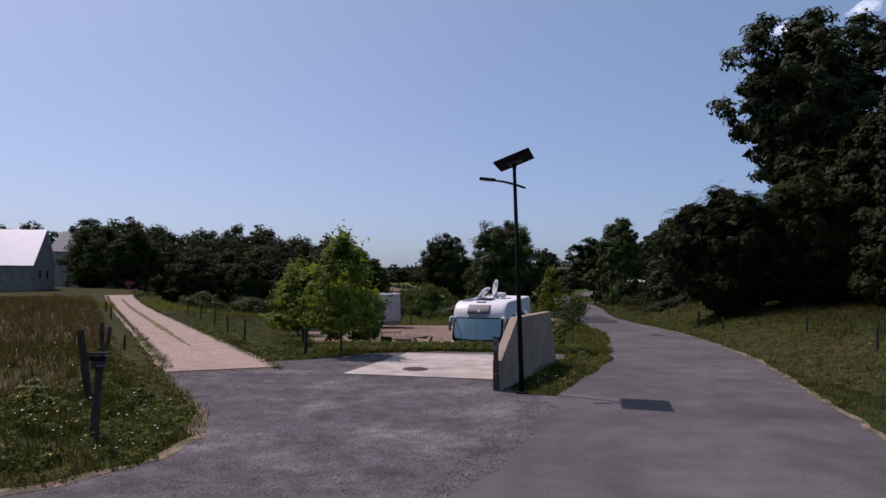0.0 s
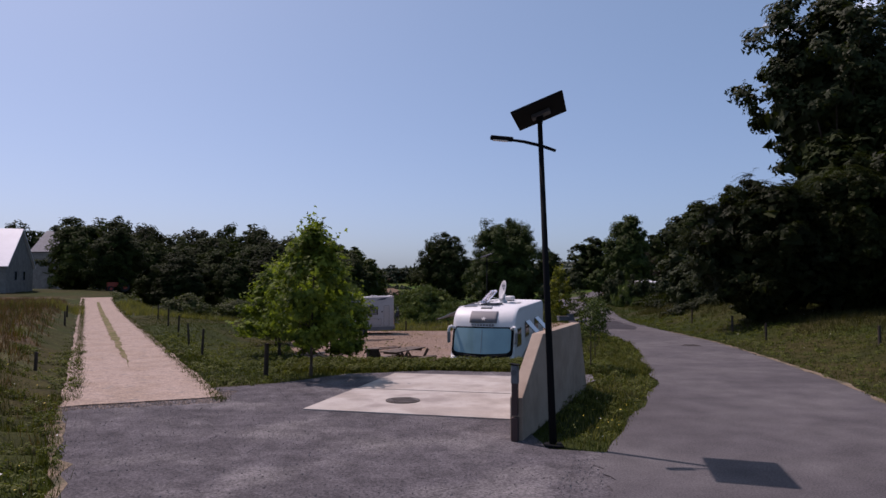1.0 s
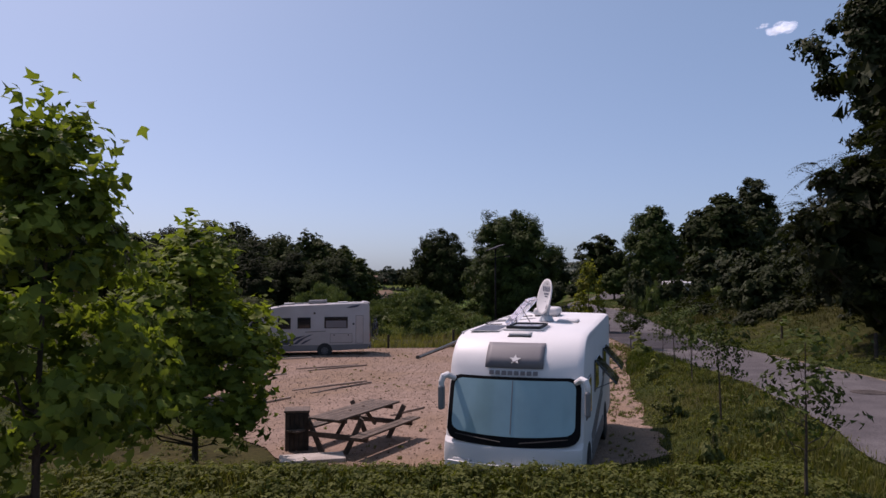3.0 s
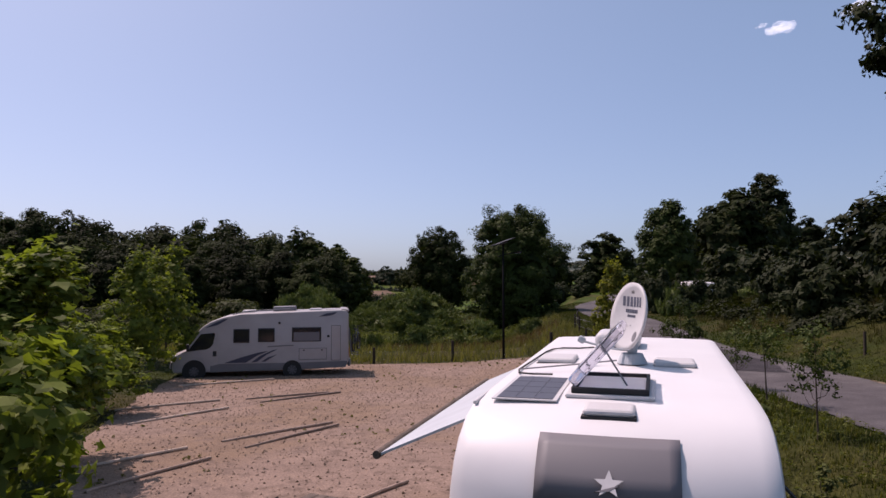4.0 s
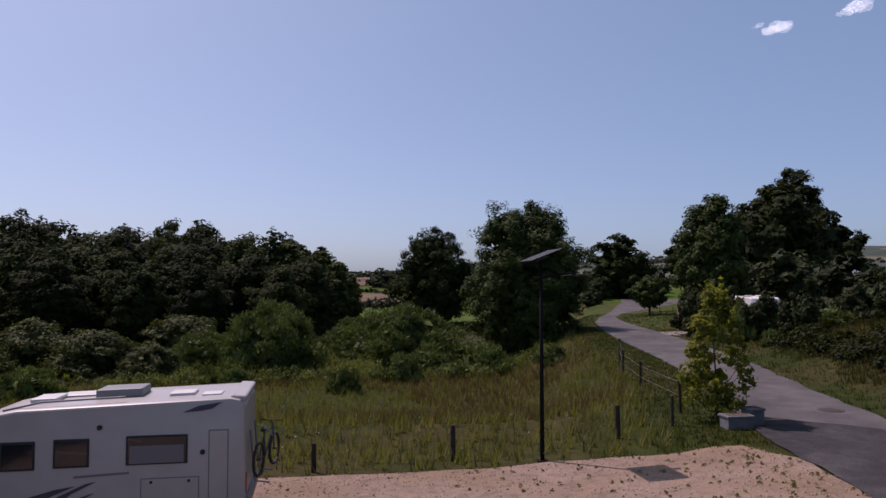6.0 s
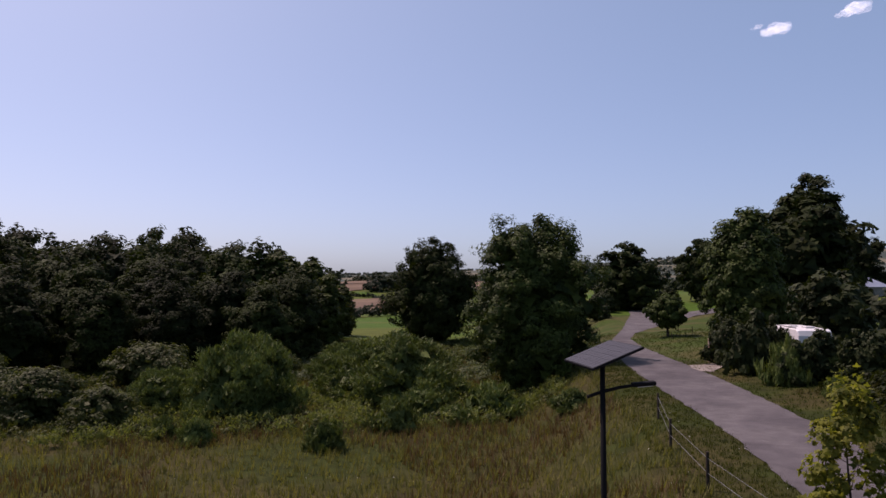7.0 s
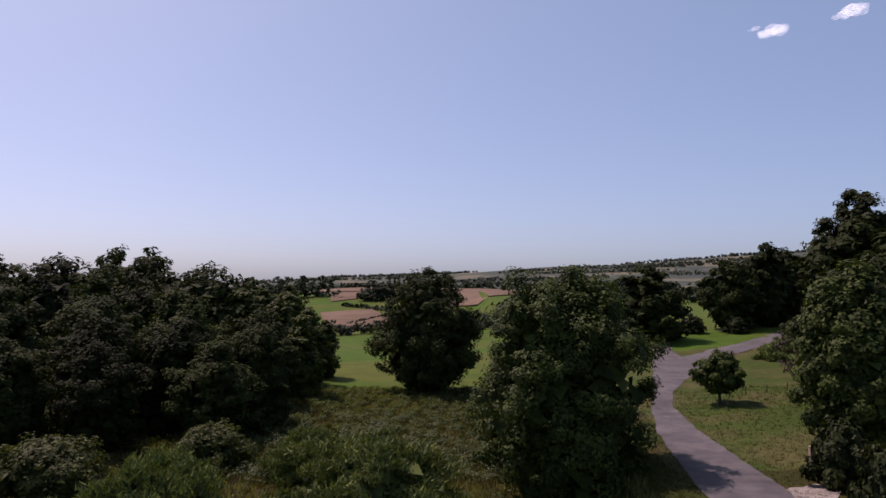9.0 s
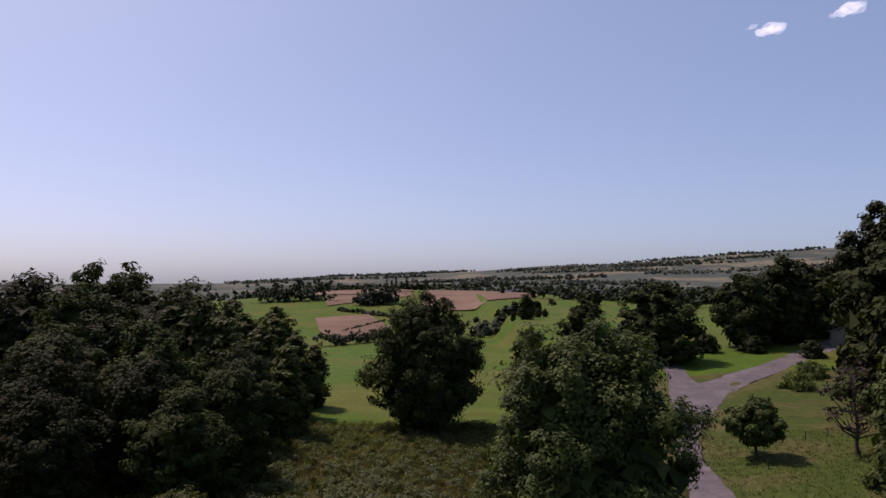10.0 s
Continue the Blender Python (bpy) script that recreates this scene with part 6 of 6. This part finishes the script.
full = tree("sapling", "leafy sapling beside the lot's entrance", 145, 2.6, 0.8, 0.75, 46, 50, 0.05, LEAF_ASH, BARK, clump_r=0.28, trunk_r=0.025, limbs=14, group="saplings", shape="ovate", flat=0.9, split=True)
plant(full, 8.0, 49.1, 1.1, 0, 1.0, first=True)
grove(sap, [(6.9, 38.2, 0.95, 1.0), (5.6, 32.7, 1.0, 1.0), (8.0, 44.5, 0.8, 1.0), (4.2, 26.5, 0.95, 1.1), (7.5, 41.6, 0.95, 1.0)])
shrub = [tree("roadside_shrub", "small leafy shrub on the grass strip", 151, 1.3, 0.7, 0.0, 26, 40, 0.09, LEAF_SHRUB, BARK, shape="dome", clump_r=0.24, trunk_r=0.02, group="roadside shrubs", category="bush", stems=3)]
grove(shrub, [(5.3, 35.0, 0.7, 1.0), (6.6, 40.5, 0.7, 1.0), (7.6, 46.4, 0.8, 1.3), (4.3, 29.6, 0.95, 0.6), (-6.2, 14.2, 0.42, 1.0), (-7.2, 12.2, 0.5, 1.6)])

# ---- grass, weeds and thickets ----


def blades(name, label, places, tall, wide, mat, seed, per=5, category="grass"):
    rng = np.random.default_rng(seed)
    n = len(places)
    p = np.repeat(places, per, 0) + rng.normal(size=(n * per, 2)) * 0.07
    h = tall * rng.uniform(0.45, 1.25, n * per)
    ang = rng.uniform(0, math.tau, n * per)
    lean = rng.uniform(0.15, 0.7, n * per) * h
    dx, dy = np.cos(ang), np.sin(ang)
    w = wide * rng.uniform(0.6, 1.3, n * per)
    z = height(p[:, 0], p[:, 1]) - 0.02
    a = np.stack([p[:, 0] - dy * w, p[:, 1] + dx * w, z], -1)
    b = np.stack([p[:, 0] + dy * w, p[:, 1] - dx * w, z], -1)
    c = np.stack([p[:, 0] + dx * lean, p[:, 1] + dy * lean, z + h], -1)
    ob = mesh_part(name, np.stack([a, b, c], 1).reshape(-1, 3), np.arange(3 * n * per).reshape(-1, 3), mat)
    return tagged(ob, label, category, kind="stuff")


def scatter(n, x0, x1, y0, y1, seed, keep=None):
    rng = np.random.default_rng(seed)
    p = np.stack([rng.uniform(x0, x1, n), rng.uniform(y0, y1, n)], -1)
    ok = np.ones(n, bool)
    for poly in (road_outline, apron_outline, gravel_outline, link_outline):
        ok &= ~inside([(float(a), float(b)) for a, b in poly], p[:, 0], p[:, 1])
    d = p[:, 0] - lane_x(p[:, 1])
    wave = 0.16 * np.sin(p[:, 1] * 1.7) + 0.1 * np.sin(p[:, 1] * 4.1 + 1)
    ok &= ~((d > -1.40 + wave) & (d < 1.85 - wave) & (p[:, 1] > 20.4))
    if keep is not None:
        ok &= keep(p[:, 0], p[:, 1])
    return p[ok]


near_green = np.concatenate([
    scatter(30000, -18, 4, 8, 31, 1, lambda x, y: ~left_field(x, y)),
    scatter(15000, 3, 10, 15, 52, 2), scatter(15000, 7, 20, 8, 62, 3), scatter(9000, -22, -6, 30, 60, 4, lambda x, y: ~left_field(x, y))])
blades("grass", "short green verge grass with wild herbs", near_green, 0.095, 0.012, BLADE, 21, per=6)
bank = scatter(9000, -5, 6, 25.8, 31, 5)
blades("bank_grass", "lush grass on the bank before the lot", bank, 0.17, 0.009, BLADE, 22, per=6)
blades("bank_herbs", "yellowish seeding grass among the bank grass", bank[::2], 0.22, 0.008, BLADE_ROUGH, 38, per=4)
blades("strip_herbs", "yellowish seeding grass on the roadside strip", scatter(6000, 2, 9, 15, 50, 39), 0.16, 0.010, BLADE_ROUGH, 39, per=4)
blades("verge_herbs", "shaggy wild herbs on the verge beside the mailbox", scatter(7000, -17, -3.5, 8, 21, 43), 0.22, 0.010, BLADE, 44, per=4)
blades("verge_stalks", "dry brown stalks on the verge", scatter(900, -17, -3.5, 8, 21, 45), 0.30, 0.008, BLADE_DRY, 46, per=4)
dryp = scatter(14000, -45, -6, 9, 75, 6, left_field)
blades("dry_grass", "tall dry meadow grass gone to seed", dryp, 0.5, 0.012, BLADE_DRY, 23)
dryg = scatter(3500, -40, -6, 9, 60, 7, left_field)
blades("meadow_grass", "green stems among the dry meadow grass", dryg, 0.45, 0.018, BLADE, 24)
rough = scatter(30000, -34, 14, 57.5, 153, 8, lambda x, y: x < road_l(y) - 2.6)
blades("rough_grass", "tall rough grass on the slope below the lot", rough, 0.5, 0.026, BLADE_ROUGH, 25, per=4)
rough2 = scatter(20000, -30, 13, 65, 153, 9, lambda x, y: (x < road_l(y) - 3.2) & (np.sin(x * 0.35 + 1.0) + np.sin(y * 0.3 + x * 0.1) > -0.2))
blades("dry_rough_grass", "straw-coloured grass on the slope", rough2, 0.6, 0.025, BLADE_DRY, 26, per=4)
strip = scatter(16000, 4, 14, 58, 112, 11, lambda x, y: (x > road_l(y) - 3.2) & (x < road_l(y)))
blades("roadside_grass", "mown green grass strip along the road", strip, 0.14, 0.016, BLADE, 28)
dryr = scatter(9000, 13, 34, 20, 62, 12, lambda x, y: x > road_r(y) + 4.5 + 0.8 * np.sin(y * 0.8))
blades("dry_bank_grass", "rough seeding meadow grass on the bank beyond the verge", dryr, 0.34, 0.013, BLADE_BANK_SHADED, 29)
dryb = scatter(5500, 14, 30, 60, 86, 13, lambda x, y: x > road_r(y) + 2.6 + 0.7 * np.sin(y * 0.7))
blades("bank_rough_grass", "rough dry grass on the road bank", dryb, 0.45, 0.018, BLADE_BANK_SHADED, 40, per=4)
bb = scatter(1100, 15.5, 30, 50, 85, 14, lambda x, y: (x > road_r(y) + 3.2) & (np.sin(x * 0.9 + 2) + np.sin(y * 0.55) > -0.3))
vs, fs = foliage(np.random.default_rng(53), np.concatenate([bb, (height(bb[:, 0], bb[:, 1]) + 0.3)[:, None]], 1), (22, 70, -8), 0.6, 40, 0.14, flat=0.8)
tagged(mesh_part("bank_brambles", vs, fs, LEAF_SHADE), "brambles and scrub on the road bank", "thicket", kind="stuff")
rightg = scatter(16000, 14, 40, 60, 135, 10)
blades("verge_grass", "grass along the far side of the road", rightg, 0.16, 0.022, BLADE_DULL, 27, per=4)


def herbs(name, label, places, lift, reach, leaves, size, seed):
    """Broad-leaved herbs in low cushions on the ground."""
    rng = np.random.default_rng(seed)
    at = np.concatenate([places, (height(places[:, 0], places[:, 1]) + lift)[:, None]], 1)
    vs, fs = foliage(rng, at, (float(places[:, 0].mean()), float(places[:, 1].mean()), -20.0), reach, leaves, size, flat=0.6, per_tuft=8)
    tagged(mesh_part(name, vs, fs, LEAF_HERB), label, "herbs", kind="stuff")


fringe = np.random.default_rng(93)
fy = fringe.uniform(20.8, 84, 5200)
fx = lane_x(fy) + np.where(fringe.uniform(0, 1, 5200) < 0.5, 1.74, -1.52) + fringe.normal(0, 0.07, 5200)
blades("track_fringe", "ragged grass fringe along the farm track", np.stack([fx, fy], -1), 0.13, 0.012, BLADE, 94, per=6)
herbs("bank_cushions", "clover and plantain cushions on the bank", scatter(1500, -5, 5, 26.0, 29.4, 82), 0.10, 0.20, 34, 0.038, 83)
herbs("strip_cushions", "low broad-leaved herbs on the roadside strip", scatter(1500, 2.2, 9, 15, 48, 84), 0.06, 0.20, 22, 0.036, 85)
herbs("verge_cushions", "broad-leaved herbs on the verge beside the mailbox", scatter(900, -12, -4, 9, 21, 86, lambda x, y: ~left_field(x, y)), 0.08, 0.20, 26, 0.036, 87)
herbs("meadow_cushions", "low herbs in the grass behind the plane trees", scatter(1200, -14, -4, 22, 44, 88, lambda x, y: ~left_field(x, y)), 0.06, 0.24, 20, 0.045, 89)
herbs("far_verge_cushions", "wild herbs along the far verge of the road", scatter(1300, 8, 17, 18, 62, 90, lambda x, y: x > road_r(y)), 0.07, 0.26, 20, 0.045, 91)


def petals(name, label, places, lift, size, mat, seed):
    rng = np.random.default_rng(seed)
    z = height(places[:, 0], places[:, 1]) + lift * rng.uniform(0.5, 1.3, len(places))
    at = np.concatenate([places, z[:, None]], 1)
    vs, fs = leaf_mesh(rng, at, np.array([0, 0, 1.0]) + rng.normal(size=at.shape) * 0.3, size, 1.0, 0.05)
    tagged(mesh_part(name, vs, fs, mat), label, "flowers", kind="stuff")


petals("white_flowers", "scattered white wild flowers in the grass", np.concatenate([scatter(150, -15, -3, 9, 30, 31), scatter(90, -6.8, -4.3, 10, 14, 37), scatter(60, 8, 20, 15, 50, 32), scatter(18, 1.5, 4, 15, 20, 33), scatter(260, -12, 12, 58, 80, 34)]), 0.26, 0.034, PETAL_WHITE, 41)
petals("yellow_flowers", "scattered yellow wild flowers in the grass", np.concatenate([scatter(260, -14, -4, 9, 24, 35), scatter(90, 2, 5, 15, 24, 36)]), 0.24, 0.032, PETAL_YELLOW, 42)

rng = np.random.default_rng(77)
wx, wy = rng.uniform(-11, 9, 3200), rng.uniform(31, 60, 3200)
dens = np.clip(0.05 + 0.95 * S(0, 8, wx) + 0.25 * np.sin(wx * 0.9) * np.sin(wy * 0.7), 0, 1)
ok = inside(gravel_outline, wx, wy) & (rng.uniform(0, 1, 3200) < dens)
wc = np.stack([wx[ok], wy[ok], height(wx[ok], wy[ok]) + 0.05], -1)
vs, fs = foliage(rng, wc, (0, 40, -3), 0.09, 13, 0.036, flat=0.5)
tagged(mesh_part("weeds", vs, fs, BLADE_ROUGH), "low green weeds sprouting through the gravel", "weeds", kind="stuff")
tx, ty = rng.uniform(1.5, 9, 2600), rng.uniform(36, 54, 2600)
ok = inside(gravel_outline, tx, ty) & (rng.uniform(0, 1, 2600) < S(-5.0, -0.6, tx - np.interp(ty, [36, 43, 49, 54], [5.0, 6.2, 8.2, 8.7])) * (1 - S(48.5, 54, ty)))
tufts = np.stack([tx[ok], ty[ok]], -1)
blades("weed_tufts", "tufts of rough grass and weeds along the gravel's edge", tufts, 0.08, 0.012, BLADE_DULL, 78, per=6)
herbs("weed_cushions", "low spreading weeds along the gravel's edge", tufts, 0.03, 0.13, 20, 0.034, 92)
blades("dry_tufts", "dry brown weed stalks along the gravel's edge", tufts[::2] + 0.1, 0.14, 0.014, BLADE_DRY, 79, per=7)
blades("entrance_grass", "long rough grass round the sapling beside the road", scatter(2600, 6, 12, 42, 50, 80), 0.24, 0.016, BLADE_DULL, 81, per=6)

tp = scatter(1900, -40, 10, 76, 153, 51, lambda x, y: (x < road_l(y) - 5) & (y > 92.5 + 0.25 * x) & (np.hypot(x + 3.4, y - 103) > 6.5) & (np.hypot(x + 13.8, y - 96.3) > 5.2) & ~((x > -14) & (y > 152 + 0.2 * x)) & ~((x < -16) & (y > 130 + 0.2 * x)))
tc = np.concatenate([tp, (height(tp[:, 0], tp[:, 1]) + 0.25)[:, None]], 1)
vs, fs = foliage(np.random.default_rng(52), tc, (-10, 95, -12), 0.7, 60, 0.13, flat=0.7)
tagged(mesh_part("bramble_thicket", vs, fs, LEAF_BRAMBLE), "tangled green brambles filling the hollow", "thicket", kind="stuff")

nettle = scatter(1100, -26, 9, 77, 106, 56, lambda x, y: (x < road_l(y) - 4.2) & (y > 91 + 0.25 * x) & (np.sin(x * 0.6) + np.sin(y * 0.45 + x * 0.2) > -0.7))
vs, fs = foliage(np.random.default_rng(57), np.concatenate([nettle, (height(nettle[:, 0], nettle[:, 1]) + 0.45)[:, None]], 1), (-8, 92, -10), 0.85, 62, 0.085, flat=0.8, long=2.6, rise=0.5)
tagged(mesh_part("nettle_thicket", vs, fs, LEAF_SHRUB), "tall nettles and brambles below the ash tree", "thicket", kind="stuff")
sp = scatter(700, -18, 5, 112, 152, 54, lambda x, y: x < road_l(y) - 9)
vs, fs = foliage(np.random.default_rng(55), np.concatenate([sp, (height(sp[:, 0], sp[:, 1]) + 0.3)[:, None]], 1), (-6, 130, -14), 0.9, 78, 0.12, flat=0.6)
tagged(mesh_part("pale_scrub", vs, fs, LEAF_PALE), "pale grey-green scrub below the oak", "thicket", kind="stuff")

# ---- hedges and woods far off ----


def belt(name, label, ends, h, wide, n, seed, leaf=1.4, mat=None, leaves=26, clump=2.2):
    rng = np.random.default_rng(seed)
    f = rng.uniform(0, 1, n)
    x = ends[0][0] + (ends[1][0] - ends[0][0]) * f + rng.normal(0, wide, n)
    y = ends[0][1] + (ends[1][1] - ends[0][1]) * f + rng.normal(0, wide, n)
    z = height(x, y) + h * rng.uniform(0.1, 1.0, n) * (0.75 + 0.25 * np.sin(f * 17 + seed))
    vs, fs = foliage(rng, np.stack([x, y, z], -1), (float(x.mean()), float(y.mean()), float(z.min()) - h), clump, leaves, leaf, flat=0.9)
    tagged(mesh_part(name, vs, fs, mat or LEAF_FAR_HAZY), label, "woods", kind="stuff")


belt("far_hedge", "bushy hedge at the meadow's end", ((-36, 290), (-14, 318)), 4.5, 2.0, 110, 1, 0.6, clump=1.3)
belt("far_hedge", "dark hedge along the stubble field's upper edge", ((-52, 446), (-22, 412)), 2.2, 0.8, 110, 14, 0.6, clump=0.9)
belt("far_hedge", "thin dark boundary across the stubble field", ((-37, 350), (-24, 396)), 0.9, 0.4, 70, 15, 0.4, clump=0.5)
belt("far_hedge", "bushes on the far green slope", ((14, 330), (40, 345)), 5, 3, 60, 3)
belt("far_wood", "round dark copse on the far hill", ((-44, 476), (-27, 486)), 10, 3.5, 170, 4, 1.0, leaves=34)
belt("far_wood", "dark wood on the far hill", ((-112, 520), (-70, 516)), 13, 5, 240, 5, 1.1, leaves=32)
belt("far_hedge", "dark undergrowth below the hilltop conifers", ((-78, 652), (-4, 650)), 4, 2, 130, 6, 1.2, LEAF_DARK)
conifer = [tree("conifer_tree", "dark pointed conifer on the far hilltop", 171 + k, 12.0, 2.6, 0.3, 46, 30, 0.55, LEAF_DARK, shape="cone", clump_r=0.9, group="hilltop conifers", limbs=4) for k in range(2)]
hill = random.Random(19)
grove(conifer, [(-77 + 4.4 * k + hill.uniform(-1.5, 1.5), 652 + hill.uniform(-5, 5), (0.95 if -46 < -77 + 4.4 * k < -20 or k > 15 else 0.5) * hill.uniform(0.75, 1.15), hill.uniform(0.9, 1.3)) for k in range(18)])
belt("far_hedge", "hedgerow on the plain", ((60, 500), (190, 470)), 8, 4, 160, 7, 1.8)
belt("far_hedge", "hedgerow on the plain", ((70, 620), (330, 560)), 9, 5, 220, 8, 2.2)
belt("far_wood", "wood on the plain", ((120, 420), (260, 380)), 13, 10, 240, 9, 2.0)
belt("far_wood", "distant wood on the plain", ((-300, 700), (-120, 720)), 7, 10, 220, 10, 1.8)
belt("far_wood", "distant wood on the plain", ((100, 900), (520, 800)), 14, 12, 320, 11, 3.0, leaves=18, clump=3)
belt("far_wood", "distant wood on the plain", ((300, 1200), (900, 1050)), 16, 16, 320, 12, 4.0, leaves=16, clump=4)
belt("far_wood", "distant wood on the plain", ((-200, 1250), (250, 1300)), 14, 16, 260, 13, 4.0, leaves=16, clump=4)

# ---- loose stones ----


def stones(name, label, poly, n, size, mat, seed, keep=None):
    rng = np.random.default_rng(seed)
    xs, ys = [p[0] for p in poly], [p[1] for p in poly]
    p = np.stack([rng.uniform(min(xs), max(xs), n), rng.uniform(min(ys), max(ys), n)], -1)
    ok = inside(poly, p[:, 0], p[:, 1])
    if keep is not None:
        ok &= keep(p[:, 0], p[:, 1])
    p = p[ok]
    k = len(p)
    r = size * rng.uniform(0.5, 1.5, k)
    base = np.array([[1, 0, 0.0], [-0.5, 0.87, 0.0], [-0.5, -0.87, 0.0], [0.1, 0.0, 0.8]])
    ang = rng.uniform(0, math.tau, k)
    c, s = np.cos(ang), np.sin(ang)
    v = np.repeat(base[None], k, 0) * rng.uniform(0.7, 1.3, (k, 4, 1)) * r[:, None, None]
    out = np.stack([v[..., 0] * c[:, None] - v[..., 1] * s[:, None], v[..., 0] * s[:, None] + v[..., 1] * c[:, None], v[..., 2]], -1)
    out += np.concatenate([p, (height(p[:, 0], p[:, 1]) + 0.02)[:, None]], 1)[:, None]
    f = np.array([[0, 1, 3], [1, 2, 3], [2, 0, 3]])
    tagged(mesh_part(name, out.reshape(-1, 3), (np.arange(k)[:, None, None] * 4 + f[None]).reshape(-1, 3), mat), label, "gravel", kind="stuff")


PEBBLE = material("pebbles", (0.270, 0.195, 0.143), 0.9, vary=0.5, scale=9)
GRIT = material("road_grit", (0.128, 0.120, 0.120), 0.9, vary=0.5, scale=9)
CLOD = material("earth_clods", (0.075, 0.0525, 0.0338), 0.95, vary=0.4, scale=9)
stones("gravel_stones", "loose stones over the gravel lot", gravel_outline, 24000, 0.028, PEBBLE, 61)
stones("earth_clods", "dark crumbs of earth and dead weeds on the gravel", gravel_outline, 1300, 0.034, CLOD, 62)
edge_band = [(road_l(y) - 0.5, float(y)) for y in range(4, 17)] + [(road_l(y) + 0.9, float(y)) for y in range(16, 3, -1)]
stones("edge_grit", "loose dark grit strewn over the road edge", [(float(x), y) for x, y in edge_band], 9000, 0.017, GRIT, 65)
stones("road_grit", "loose grit on the worn forecourt", apron_outline, 26000, 0.014, GRIT, 63)
lane_poly = [(float(lane_x(y)) - 1.6, y - 0.8) for y in (21, 40, 80)] + [(float(lane_x(y)) + 1.6, y + 0.8) for y in (80, 40, 21)]
mouth = [(float(lane_x(21.0)) - 1.5, 19.5), (float(lane_x(21.0)) + 1.9, 20.7), (float(lane_x(21.0)) + 1.7, 22.4), (float(lane_x(21.0)) - 1.6, 21.6)]
stones("lane_spill", "pale stones spilling from the track onto the asphalt", mouth, 5200, 0.026, LANE, 66)
stones("lane_stones", "pale loose stones on the farm track", lane_poly, 9000, 0.03, LANE, 64)

# ---- the far ridge and the cloud ----
rr = random.Random(8)
for k in range(16):
    x, y = rr.uniform(-700, 1900), rr.uniform(1500, 2900)
    d = rr.uniform(120, 420)
    belt("ridge_wood", "strip of wood on the distant ridge, haze in its colour", ((x - d, y + rr.uniform(-60, 60)), (x + d, y + rr.uniform(-60, 60))), 6, 22, 170, 70 + k, 6.0, LEAF_RIDGE_HAZY, leaves=12, clump=6)
for k in range(9):
    x, y = rr.uniform(60, 330), rr.uniform(760, 1150)
    hs = thing("distant_house", "tiny pale house on the distant plain", "house", (x, y, H(x, y)), rr.uniform(0, 90), "distant houses")
    part("wall", one_box((12, 8, 6), (0, 0, 2.5), bevel=0.05), material("pale_wall", (0.450, 0.435, 0.405), 0.8, vary=0.1, scale=1) if k == 0 else bpy.data.materials["pale_wall"], hs)
    part("roof", slab_of(bmesh.new(), [(-4.6, 5.4), (4.6, 5.4), (0, 9)], 13, Matrix.Translation((-6.5, 0, 0)) @ Matrix(((0, 0, 1, 0), (1, 0, 0, 0), (0, 1, 0, 0), (0, 0, 0, 1)))), SLATE, hs)
VAPOUR = bpy.data.materials.new("cloud_vapour")
VAPOUR.use_nodes = True
vn, vl = VAPOUR.node_tree.nodes, VAPOUR.node_tree.links.new
vn["Principled BSDF"].inputs["Base Color"].default_value = (0.9, 0.9, 0.92, 1)
vn["Principled BSDF"].inputs["Roughness"].default_value = 1.0
clear = vn.new("ShaderNodeBsdfTransparent")
blend = vn.new("ShaderNodeMixShader")
blend.inputs["Fac"].default_value = 0.10
lit = vn.new("ShaderNodeBsdfTranslucent")
lit.inputs["Color"].default_value = (0.95, 0.95, 0.97, 1)
both = vn.new("ShaderNodeAddShader")
vl(vn["Principled BSDF"].outputs["BSDF"], both.inputs[0]), vl(lit.outputs["BSDF"], both.inputs[1])
vl(clear.outputs["BSDF"], blend.inputs[1]), vl(both.outputs["Shader"], blend.inputs[2]), vl(blend.outputs["Shader"], vn["Material Output"].inputs["Surface"])


def cloud(at, size, n, seed):
    rng = np.random.default_rng(seed)
    ob = thing("backdrop_cloud", "small thin white fair-weather cloud", "cloud", at, kind="structure")
    for k in range(n):
        f = k / max(1, n - 1) * 2 - 1
        bm = bmesh.new()
        bmesh.ops.create_icosphere(bm, subdivisions=3, radius=1)
        sc = size * rng.uniform(0.14, 0.30) * (1.1 - 0.6 * abs(f))
        for v in bm.verts:
            v.co *= 1 + 0.35 * noise.noise(v.co * 1.7 + Vector((seed, k * 3.1, 0)))
        bmesh.ops.transform(bm, matrix=Matrix.Translation((f * size * 0.45 + rng.uniform(-0.05, 0.05) * size, rng.uniform(-0.1, 0.1) * size, f * size * 0.16 + rng.uniform(-0.06, 0.06) * size)) @ Matrix.Diagonal((sc * 1.3, sc, sc * 0.75, 1)), verts=bm.verts)
        part("puff", bm, VAPOUR, ob, smooth=True)


cloud((1850, 3900, 1410), 150, 9, 1)
cloud((2290, 3900, 1530), 170, 7, 2)
cloud((1750, 3900, 1425), 60, 4, 3)
